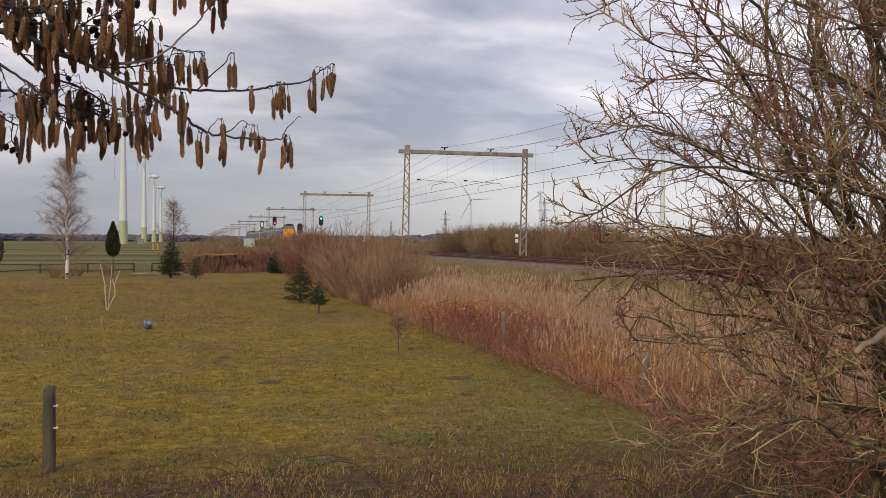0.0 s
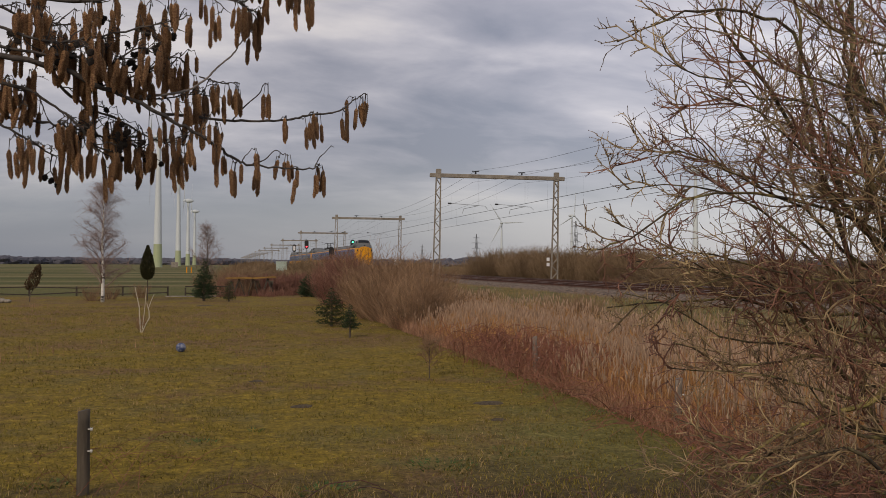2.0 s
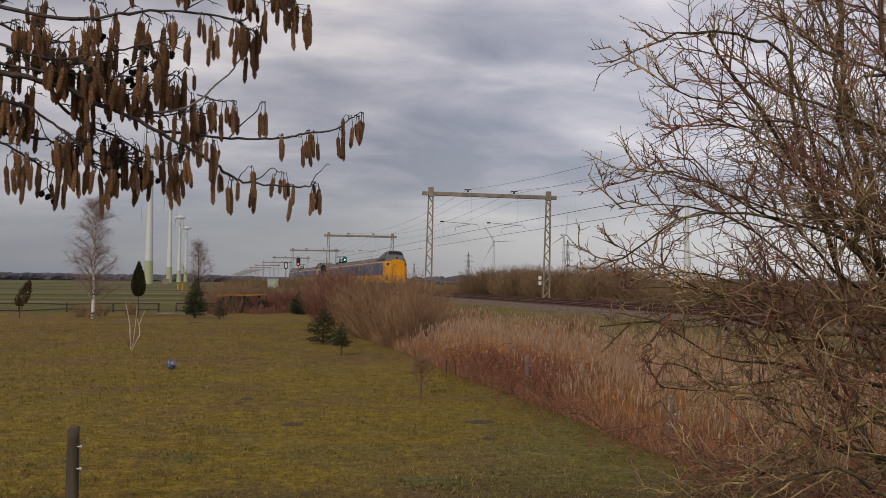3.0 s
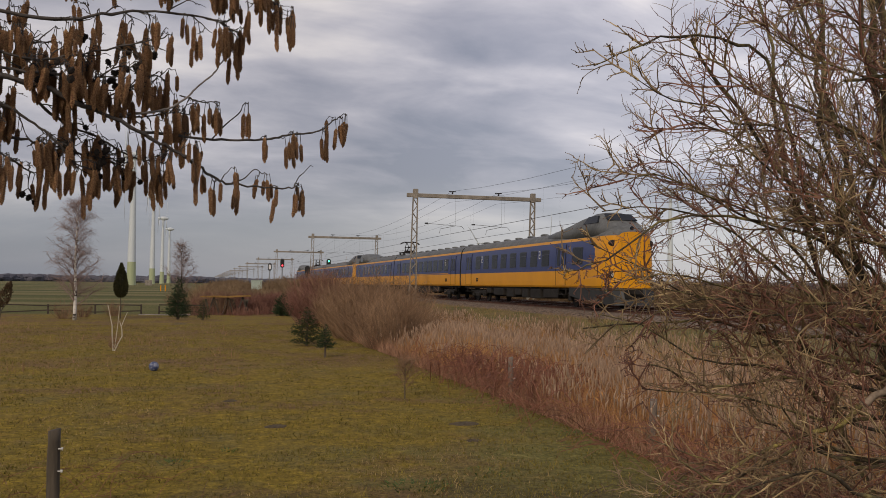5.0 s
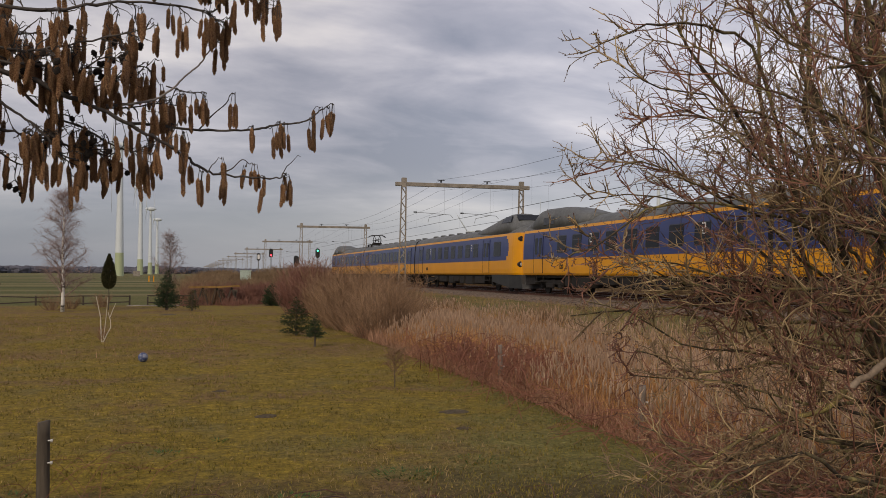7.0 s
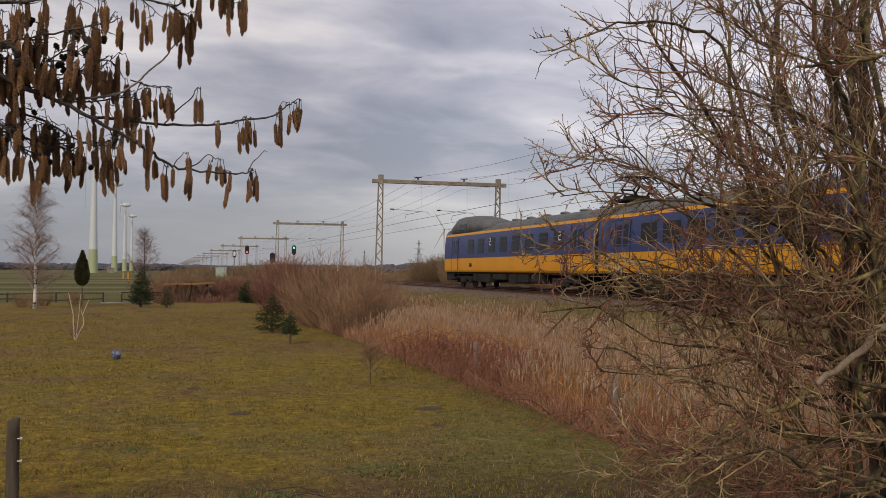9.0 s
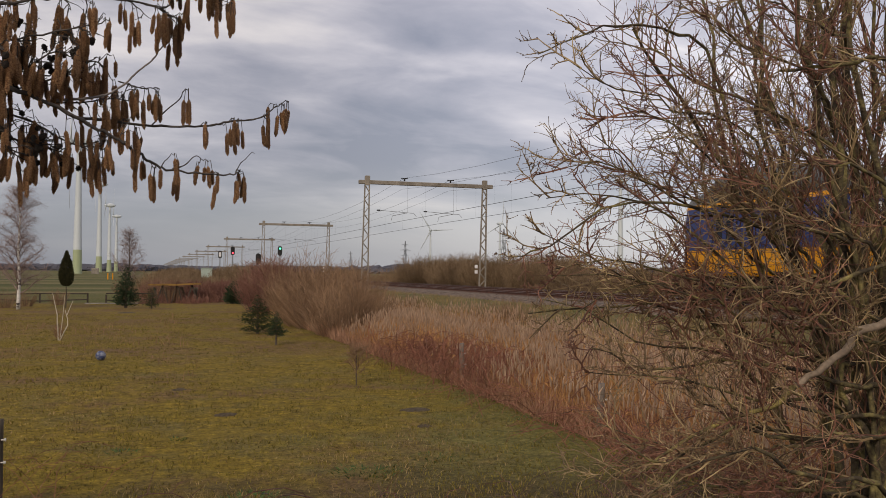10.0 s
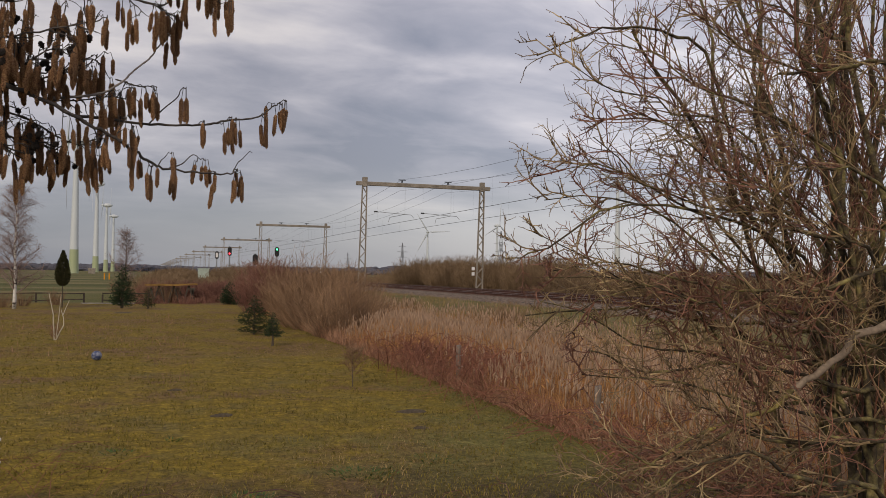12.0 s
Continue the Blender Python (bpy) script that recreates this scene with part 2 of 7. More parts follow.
def build_ground():
    def axis(spans):
        out = []
        for a, b, s in spans:
            out += list(np.arange(a, b, s))
        return out
    xs = axis([(-4200, -400, 380), (-400, -60, 34), (-60, -16, 4), (-16, 18, 0.3), (18, 40, 1.5), (40, 120, 16), (120, 4300, 380)])
    ys = axis([(-4200, -200, 400), (-200, -10, 19), (-10, 2, 1.5), (2, 34, 0.3), (34, 75, 0.8), (75, 200, 5), (200, 600, 40), (600, 4900, 390)])
    v = [(x, y, ground_z(x, y)) for y in ys for x in xs]
    n = len(xs)
    f = [(j * n + i, j * n + i + 1, (j + 1) * n + i + 1, (j + 1) * n + i) for j in range(len(ys) - 1) for i in range(n - 1)]
    m = Mesh()
    m.v, m.f, m.m = v, f, [0] * len(f)
    ob = part("ground", m, M_GROUND, smooth=True)
    return tagged(ob, "mossy lawn, ditch bank and flat green fields", "ground", kind="structure")


def ground_material():
    m = bpy.data.materials.new("mossy_grass")
    m.use_nodes = True
    nt = m.node_tree
    N = nt.nodes.new
    b = nt.nodes["Principled BSDF"]
    b.inputs["Roughness"].default_value = 0.95
    b.inputs["Specular IOR Level"].default_value = 0.15
    g = N("ShaderNodeNewGeometry")
    sep = N("ShaderNodeSeparateXYZ"); link(nt, g.outputs["Position"], sep.inputs[0])

    def nz(scale, detail=5.0, rough=0.6, off=0.0):
        mp = N("ShaderNodeMapping"); mp.inputs["Location"].default_value = (off, off * 0.7, 0)
        link(nt, g.outputs["Position"], mp.inputs[0])
        n = N("ShaderNodeTexNoise"); n.inputs["Scale"].default_value, n.inputs["Detail"].default_value, n.inputs["Roughness"].default_value = scale, detail, rough
        link(nt, mp.outputs[0], n.inputs["Vector"])
        return n.outputs[0]

    def rampv(val, stops):
        r = N("ShaderNodeValToRGB"); link(nt, val, r.inputs[0])
        cr = r.color_ramp
        cr.elements[0].position, cr.elements[0].color = stops[0][0], (*stops[0][1], 1)
        cr.elements[1].position, cr.elements[1].color = stops[-1][0], (*stops[-1][1], 1)
        for p, c in stops[1:-1]:
            cr.elements.new(p).color = (*c, 1)
        return r.outputs[0]

    def mix(fac, a, c):
        x = N("ShaderNodeMix"); x.data_type = "RGBA"
        link(nt, fac, x.inputs[0]); link(nt, a, x.inputs[6]); link(nt, c, x.inputs[7])
        return x.outputs[2]

    def step(val, lo, hi):
        r = N("ShaderNodeMapRange"); r.interpolation_type = "SMOOTHSTEP"
        r.inputs[1].default_value, r.inputs[2].default_value = lo, hi
        link(nt, val, r.inputs[0])
        return r.outputs[0]
    moss = rampv(nz(4.6, 8, 0.75), [(0.32, (0.105, 0.074, 0.014)), (0.5, (0.205, 0.142, 0.021)), (0.68, (0.32, 0.225, 0.032))])
    grass = rampv(nz(6.0, 6), [(0.3, (0.105, 0.083, 0.024)), (0.7, (0.21, 0.162, 0.052))])
    lawn = mix(step(nz(0.8, 7, 0.7, 7.0), 0.44, 0.68), moss, grass)
    heath = rampv(nz(3.0), [(0.3, (0.115, 0.068, 0.029)), (0.7, (0.225, 0.142, 0.060))])
    lawn = mix(step(nz(0.21, 6, 0.75, 31.0), 0.50, 0.62), lawn, heath)
    worn = N("ShaderNodeMath"); worn.operation = "MULTIPLY"
    link(nt, step(sep.outputs[1], 15, 30), worn.inputs[0]); link(nt, step(nz(0.40, 7, 0.8, 12.0), 0.46, 0.60), worn.inputs[1])
    lawn = mix(worn.outputs[0], lawn, heath)
    fresh = rampv(nz(7.0, 6, 0.7), [(0.3, (0.095, 0.088, 0.024)), (0.7, (0.21, 0.178, 0.056))])
    dr = N("ShaderNodeMath"); dr.operation = "MULTIPLY_ADD"; dr.inputs[1].default_value, dr.inputs[2].default_value = -0.42, 0.0
    link(nt, sep.outputs[1], dr.inputs[0])
    ds = N("ShaderNodeMath"); link(nt, sep.outputs[0], ds.inputs[0]); link(nt, dr.outputs[0], ds.inputs[1])
    dn = N("ShaderNodeMath"); dn.operation = "MULTIPLY_ADD"; dn.inputs[1].default_value = 9.0
    link(nt, nz(0.7, 6, 0.7, 19.0), dn.inputs[0]); link(nt, ds.outputs[0], dn.inputs[2])
    lawn = mix(step(dn.outputs[0], 1.6, 4.6), lawn, fresh)
    # leaf litter and bare soil along the near fence line
    litter = rampv(nz(9.0, 7, 0.75, 5.0), [(0.35, (0.035, 0.024, 0.013)), (0.55, (0.085, 0.060, 0.030)), (0.7, (0.16, 0.118, 0.065))])
    ln = N("ShaderNodeMath"); ln.operation = "MULTIPLY_ADD"; ln.inputs[1].default_value = 5.0
    link(nt, nz(0.9, 7, 0.75, 23.0), ln.inputs[0]); link(nt, sep.outputs[1], ln.inputs[2])
    keep = step(ln.outputs[0], 9.4, 12.2)
    lawn = mix(keep, litter, lawn)
    strip = N("ShaderNodeMapping"); strip.inputs["Scale"].default_value = (0.004, 0.045, 1.0)
    link(nt, g.outputs["Position"], strip.inputs[0])
    bands = N("ShaderNodeTexNoise"); bands.inputs["Scale"].default_value, bands.inputs["Detail"].default_value = 1.0, 5.0
    link(nt, strip.outputs[0], bands.inputs["Vector"])
    field = rampv(bands.outputs[0], [(0.36, (0.070, 0.078, 0.024)), (0.48, (0.115, 0.112, 0.036)), (0.56, (0.15, 0.130, 0.050)), (0.63, (0.26, 0.215, 0.115))])
    far = step(sep.outputs[1], 56, 60)
    col = mix(far, lawn, field)
    bank = rampv(nz(0.5), [(0.36, (0.085, 0.095, 0.026)), (0.5, (0.135, 0.120, 0.045)), (0.66, (0.21, 0.155, 0.085))])
    col = mix(step(sep.outputs[0], EDGE - 0.3, EDGE + 0.8), col, bank)
    mid = N("ShaderNodeMapRange"); mid.inputs[1].default_value, mid.inputs[2].default_value, mid.inputs[3].default_value, mid.inputs[4].default_value = 0.36, 0.64, 0.66, 1.34
    link(nt, nz(5.5, 8, 0.8, 3.0), mid.inputs[0])
    vm = N("ShaderNodeVectorMath"); vm.operation = "SCALE"
    link(nt, col, vm.inputs[0]); link(nt, mid.outputs[0], vm.inputs["Scale"])
    col = vm.outputs[0]
    fine = N("ShaderNodeMapRange"); fine.inputs[1].default_value, fine.inputs[2].default_value, fine.inputs[3].default_value, fine.inputs[4].default_value = 0.36, 0.64, 0.55, 1.45
    link(nt, nz(20, 6, 0.8), fine.inputs[0])
    v = N("ShaderNodeVectorMath"); v.operation = "SCALE"
    link(nt, col, v.inputs[0]); link(nt, fine.outputs[0], v.inputs["Scale"])
    link(nt, v.outputs[0], b.inputs["Base Color"])
    bp = N("ShaderNodeBump"); bp.inputs["Strength"].default_value, bp.inputs["Distance"].default_value = 0.8, 0.02
    link(nt, nz(11, 8, 0.75), bp.inputs["Height"]); link(nt, bp.outputs[0], b.inputs["Normal"])
    return m


M_GROUND = ground_material()
Y0, Y1 = -60.0, 1500.0


def build_track():
    m = Mesh()
    prof = [(17.7, 0.36), (18.1, 0.50), (18.8, 0.71), (19.1, 0.745), (26.6, 0.745), (27.1, 0.72), (28.6, 0.42), (29.6, 0.30)]
    ys = list(np.arange(Y0, 160, 0.8)) + list(np.arange(160, Y1, 60)) + [Y1]
    rings = [[(x + (0.12 * noise.noise((y * 0.6, x, 5)) if y < 160 else 0), y, z + (0.05 * noise.noise((x * 1.1, y * 1.1, 0)) if y < 160 else 0)) for x, z in prof] for y in ys]
    m.loft(rings, closed=False, caps=False)
    tagged(part("ballast", m, M_BALLAST), "grey-brown stone ballast bed of a double railway track", "ballast", kind="structure")
    for cx, word in ((NEAR, "near"), (FAR, "far")):
        t = thing("railway_track", "rusty steel rails on dark sleepers in ballast", "railway track", "tracks of the line")
        for s in (-0.753, 0.753):
            r = Mesh()
            x = cx + s
            web = [(-0.065, -0.15), (0.065, -0.15), (0.065, -0.135), (0.012, -0.115), (0.012, -0.045), (0.036, -0.035), (0.036, -0.004), (-0.036, -0.004), (-0.036, -0.035), (-0.012, -0.045), (-0.012, -0.115), (-0.065, -0.135)]
            r.loft([[(x + a, y, RAIL + b) for a, b in web] for y in (Y0, Y1)])
            rail = part("rail", r, M_RUST, t)
            h = Mesh()
            h.box(x - 0.027, Y0, RAIL - 0.003, x + 0.027, Y1, RAIL + 0.001)
            part("rail_head", h, M_RAILTOP, rail, "worn steel running surface")
        sl = Mesh()
        for k in range(int((420 - Y0) / 0.6)):
            y = Y0 + k * 0.6
            sl.box(cx - 1.28, y - 0.12, RAIL - 0.26, cx + 1.28, y + 0.12, RAIL - 0.145)
        tagged(part("sleepers", sl, M_SLEEPER, t), kind="stuff")


build_ground()
build_track()

# ---------------------------------------------------------------- overhead line
PORTAL_Y, PORTAL_STEP, PORTALS = 75.6, 74.3, 17
PX0, PX1 = 17.4, 28.1
TOP = EYE + 8.25
BEAM = EYE + 7.55
LEAN = math.tan(radians(1.0))


def build_portal():
    t = thing("catenary_portal", "concrete lattice railway portal carrying overhead wires", "railway portal", "portals of the overhead line")

    def lean(m, cx):
        m.v = [(x + LEAN * (z - RAIL), y, z) for x, y, z in m.v]
        return m
    for cx in (PX0, PX1):
        m = Mesh()
        z0, z1 = 0.2, BEAM - 0.1
        for sx in (-1, 1):
            for sy in (-1, 1):
                a, b = 0.30, 0.19
                m.loft([[(cx + sx * w + dx, sy * 0.09 + dy_, z) for dx, dy_ in ((-0.035, -0.035), (0.035, -0.035), (0.035, 0.035), (-0.035, 0.035))] for z, w in ((z0, a), (z1, b))])
        n = 15
        for k in range(n):
            za, zb = z0 + (z1 - z0) * k / n, z0 + (z1 - z0) * (k + 1) / n
            wa, wb = (0.30 + (0.19 - 0.30) * q / n for q in (k, k + 1))
            s = 1 if k % 2 else -1
            for sy in (-0.09, 0.09):
                m.tube([(cx - s * wa, sy, za), (cx + s * wb, sy, zb)], 0.032, 4)
        m.box(cx - 0.42, -0.3, 0.1, cx + 0.42, 0.3, 0.75, bevel=0.04)
        part("post", lean(m, cx), M_CONCRETE, t)
        c = Mesh()
        c.box(cx - 0.21, -0.17, BEAM - 0.12, cx + 0.21, 0.17, TOP, bevel=0.03)
        part("post_head", lean(c, cx), M_CONCRETE, t)
    m = Mesh()
    m.box(PX0 - 0.75, -0.14, BEAM - 0.02, PX1 + 0.75, 0.14, BEAM + 0.32, bevel=0.03)
    part("beam", lean(m, 0), M_CONCRETE, t)
    lx = LEAN * (BEAM - RAIL)
    for cx in (NEAR, FAR):
        m = Mesh()
        m.lathe([(0.03, 0.0), (0.10, 0.04), (0.05, 0.09), (0.10, 0.13), (0.05, 0.18), (0.03, 0.22)], 8, (cx + lx, 0, BEAM + 0.36))
        m.tube([(cx + lx - 0.32, 0, BEAM + 0.59), (cx + lx + 0.32, 0, BEAM + 0.59)], 0.04, 6)
        part("insulator", m, M_BLACK, t, "dark insulator on the beam")
        a = Mesh()
        a.tube([(cx + lx + 0.3, 0, BEAM), (cx + lx + 0.3, 0, CONTACT + 0.75)], 0.008, 5)
        a.tube([(cx + lx + 0.3, 0, CONTACT + 0.75), (cx - 0.9, 0, CONTACT + 0.45), (cx - 1.0, 0, CONTACT + 0.05)], 0.022, 5)
        a.tube([(cx - 2.1, 0, CONTACT + 0.9), (cx + 1.0, 0, CONTACT + 0.72), (cx + 1.25, 0, CONTACT + 0.45)], 0.02, 5)
        part("registration_arm", a, M_STEEL, t)
        i = Mesh()
        i.lathe([(0.03, 0.0), (0.075, 0.05), (0.045, 0.1), (0.075, 0.15), (0.045, 0.2), (0.075, 0.25), (0.03, 0.32)], 8, (cx - 2.3, 0, CONTACT + 0.9), "x")
        part("arm_insulator", i, M_BLACK, t)
    for z in (EYE + 0.42, EYE - 0.04):
        s = Mesh()
        s.box(PX1 - 0.80, -0.22, z, PX1 - 0.52, -0.19, z + 0.30, bevel=0.01)
        part("sign_plate", s, M_WHITE, t, "small white number plate")
    return t


CONTACT = RAIL + 5.5


def build_overhead():
    first = build_portal()
    first.matrix_basis = pose(0, PORTAL_Y, 0)
    for k in [-1] + list(range(1, PORTALS)):
        copy_thing(first, pose(0, PORTAL_Y + k * PORTAL_STEP, 0))

    def wire(name, pts, r, parent):
        m = Mesh()
        m.tube(pts, r, 4, 0, False)
        return part(name, m, M_WIRE, parent)
    lx = LEAN * (BEAM - RAIL)
    t = thing("overhead_line", "thin sagging copper wires over the tracks", "overhead wires")
    for cx in (NEAR, FAR):
        for name, z0, sag, off, r in (("messenger_wire", BEAM - 0.35, 1.15, lx, 0.009), ("contact_wire", CONTACT, 0.02, 0.0, 0.018)):
            pts = []
            for k in range(-1, PORTALS - 1):
                for q in range(10):
                    u = q / 10
                    stag = 0.2 * (1 if k % 2 else -1) * (1 - 2 * u)
                    pts.append((cx + stag + off * (1 - 4 * u * (1 - u)), PORTAL_Y + (k + u) * PORTAL_STEP, z0 - sag * 4 * u * (1 - u)))
            wire(name, pts, r, t)
        for k in range(-1, 5):
            for q in range(1, 10):
                u = q / 10
                stag = 0.2 * (1 if k % 2 else -1) * (1 - 2 * u)
                y = PORTAL_Y + (k + u) * PORTAL_STEP
                wire("dropper", [(cx + stag, y, BEAM - 0.35 - 1.15 * 4 * u * (1 - u)), (cx + stag, y, CONTACT - 0.02 * 4 * u * (1 - u))], 0.0025, t)
        # the feeder on top of the beam
        pts = []
        for k in range(-1, PORTALS - 1):
            for q in range(8):
                u = q / 8
                pts.append((cx + lx, PORTAL_Y + (k + u) * PORTAL_STEP, BEAM + 0.62 - 1.3 * 4 * u * (1 - u)))
        wire("feeder_wire", pts, 0.011, t)


build_overhead()

# ---------------------------------------------------------------- the train
# a unit's own space: y runs back from its front end, z up from the rail head
LEAD, MID, TAIL, GAP = 26.1, 24.9, 24.2, 0.30
SIDE = [(1.34, 1.06), (1.40, 1.16), (1.41, 1.45), (1.41, 1.70), (1.41, 1.98), (1.405, 2.25), (1.395, 2.55), (1.385, 2.85), (1.365, 3.10), (1.34, 3.33), (1.315, 3.53), (1.285, 3.68)]
ROOF = [(1.24, 3.78), (1.08, 3.97), (0.82, 4.10), (0.42, 4.20), (0.0, 4.23)]


def side_x(z):
    for (xa, za), (xb, zb) in zip(SIDE, SIDE[1:]):
        if za <= z <= zb:
            return xa + (xb - xa) * (z - za) / (zb - za)
    return SIDE[-1][0]


def car_shell(length, nose=None, tail=False):
    """The lofted body: slot 0 yellow, 1 blue, 2 grey roof."""
    half = SIDE + ROOF
    prof = half + [(-x, z) for x, z in reversed(half[:-1])]
    ys = list(np.arange(0, length, 1.6)) + [length]
    if nose:
        ys = [0.0, 0.05, 0.13, 0.25, 0.4, 0.6, 0.85, 1.1] + list(np.arange(1.20, 3.6, 0.05)) + list(np.arange(3.6, 4.4, 0.3)) + list(np.arange(4.5, length, 1.6)) + [length]
    if tail:
        ys = list(np.arange(0, length - 1.2, 1.6)) + [length - 0.6, length - 0.3, length - 0.12, length - 0.03, length]
    rings = []
    for y in ys:
        k = 1.0
        if nose and y < 1.1:
            k = 0.58 + 0.42 * math.sqrt(max(0, 1 - (1 - y / 1.1) ** 2))
        if tail and y > length - 0.3:
            k = 0.90 + 0.10 * math.sqrt(max(0, 1 - (1 - (length - y) / 0.3) ** 2))
        ring = []
        for x, z in prof:
            zz = z if z < 3.7 or not (nose and y < 0.5) else 3.7 + (z - 3.7) * (0.35 + 0.65 * y / 0.5)
            ring.append((x * k, y, zz))
        rings.append(ring)
    m = Mesh()
    n = len(prof)
    m.v = [p for r in rings for p in r]
    for k in range(len(rings) - 1):
        yc = (ys[k] + ys[k + 1]) / 2
        for i in range(n):
            j = (i + 1) % n
            zc = (prof[i][1] + prof[j][1]) / 2
            if i == n - 1:
                s = 2
            elif zc > 3.68:
                s = 2
            elif zc > 3.53 or zc < 1.98:
                s = 0
            else:
                s = 1
                if nose and yc < 1.45 + 0.8 * abs((zc - 2.75) / 0.85) ** 2.2:
                    s = 0
            m.f.append((k * n + i, k * n + j, (k + 1) * n + j, (k + 1) * n + i))
            m.m.append(s)
    m.f.append(tuple(reversed(range(n)))); m.m.append(0 if nose else 3)
    m.f.append(tuple(range((len(rings) - 1) * n, len(rings) * n))); m.m.append(0 if tail else 3)
    return m


def panel(z0, z1, y0, y1, s, out=0.020, thick=0.04):
    """A flat panel on side s (-1 or 1) that follows the lean of the wall."""
    m = Mesh()
    a, b = side_x(z0) + out, side_x(z1) + out
    c = min(0.05, (z1 - z0) / 4)
    ring = [(y0 + c, z0), (y1 - c, z0), (y1, z0 + c), (y1, z1 - c), (y1 - c, z1), (y0 + c, z1), (y0, z1 - c), (y0, z0 + c)]
    rings = []
    for d in (-thick, 0.0):
        rings.append([(s * (a + (b - a) * (z - z0) / (z1 - z0) + d), y, z) for y, z in ring])
    m.loft(rings)
    return m


def bogie():
    m = Mesh()
    m.box(-1.15, -1.7, 0.52, -0.98, 1.7, 0.78, bevel=0.03)
    m.box(0.98, -1.7, 0.52, 1.15, 1.7, 0.78, bevel=0.03)
    m.box(-1.0, -0.3, 0.5, 1.0, 0.3, 0.85)
    for y in (-1.28, 1.28):
        m.tube([(-0.95, y, 0.46), (0.95, y, 0.46)], 0.08, 8)
        for s in (-1, 1):
            m.lathe([(0.0, 0.0), (0.46, 0.0), (0.46, 0.10), (0.40, 0.12), (0.0, 0.12)], 20, (s * 0.75 - 0.06, y, 0.46), "x")
            m.box(s * 1.08 - 0.12, y - 0.17, 0.34, s * 1.08 + 0.12, y + 0.17, 0.62, bevel=0.03)
            for q in (-0.35, 0.35):
                m.tube([(s * 1.07, y + q, 0.5), (s * 1.07, y + q, 0.8)], 0.07, 8)
    m.box(-1.25, -0.5, 0.35, -1.1, 0.5, 0.62, bevel=0.03)
    m.box(1.1, -0.5, 0.35, 1.25, 0.5, 0.62, bevel=0.03)
    return m


def dome(sections):
    """The raised cab roof: rows of (y, half width at the base, base z, half width on top, top z)."""
    m = Mesh()
    rings = []
    for y, wb, zb, wt, zt in sections:
        h = zt - zb
        rings.append([(-wb, y, zb), (-wb + (wb - wt) * 0.35, y, zb + 0.55 * h), (-wt, y, zb + 0.86 * h), (-wt * 0.55, y, zt - 0.02), (0, y, zt), (wt * 0.55, y, zt - 0.02), (wt, y, zb + 0.86 * h), (wb - (wb - wt) * 0.35, y, zb + 0.55 * h), (wb, y, zb)])
    m.loft(rings)
    return m


def pantograph(y):
    """A raised pantograph on its base frame: crossed lower and upper arms under a horned head."""
    m = Mesh()
    m.box(-0.95, y - 1.0, 4.34, 0.95, y + 1.0, 4.44, bevel=0.02)
    for s in (-0.8, 0.8):
        for d in (-0.9, 0.9):
            m.lathe([(0.06, 0.0), (0.11, 0.04), (0.06, 0.08), (0.11, 0.12), (0.06, 0.16), (0.06, 0.24)], 8, (s, y + d, 4.16))
    m.box(-0.5, y - 0.4, 4.44, 0.5, y + 0.4, 4.62, bevel=0.04)
    for s in (-0.34, 0.34):
        for d in (-1, 1):
            m.tube([(s, y + d * 0.25, 4.48), (s * 0.9, y + d * 0.85, 4.96)], 0.05, 6)
            m.tube([(s * 0.9, y + d * 0.85, 4.96), (s * 0.9, y + d * 0.05, 5.44)], 0.036, 6)
    for d in (-0.85, 0.85):
        m.tube([(-0.34, y + d, 4.96), (0.34, y + d, 4.96)], 0.04, 6)
    for d in (-0.2, 0.2):
        m.tube([(-1.0, y + d, 5.26), (-0.82, y + d, 5.40), (-0.62, y + d, 5.48), (0.62, y + d, 5.48), (0.82, y + d, 5.40), (1.0, y + d, 5.26)], 0.04, 6)
    for s in (-0.42, 0.42):
        m.tube([(s, y - 0.24, 5.45), (s, y + 0.24, 5.45)], 0.03, 5)
    return m


BODY = [M_YELLOW, M_BLUE, M_ROOF, M_BLACK]
M_FRAME = mat("window_frame_grey", [(0.3, (0.05, 0.055, 0.075)), (0.7, (0.09, 0.095, 0.12))], 2, 0.5, 0.3)
M_SKIRT = mat("grey_skirt", [(0.3, (0.024, 0.026, 0.028)), (0.7, (0.042, 0.045, 0.046))], 1.5, 0.6)


def vent_data():
    m = Mesh()
    m.lathe([(0.24, -0.12), (0.24, 0.05), (0.29, 0.07), (0.26, 0.13), (0.13, 0.17), (0.0, 0.17)], 12)
    return m.data("roof_vent", [M_ROOF])


VENT = vent_data()


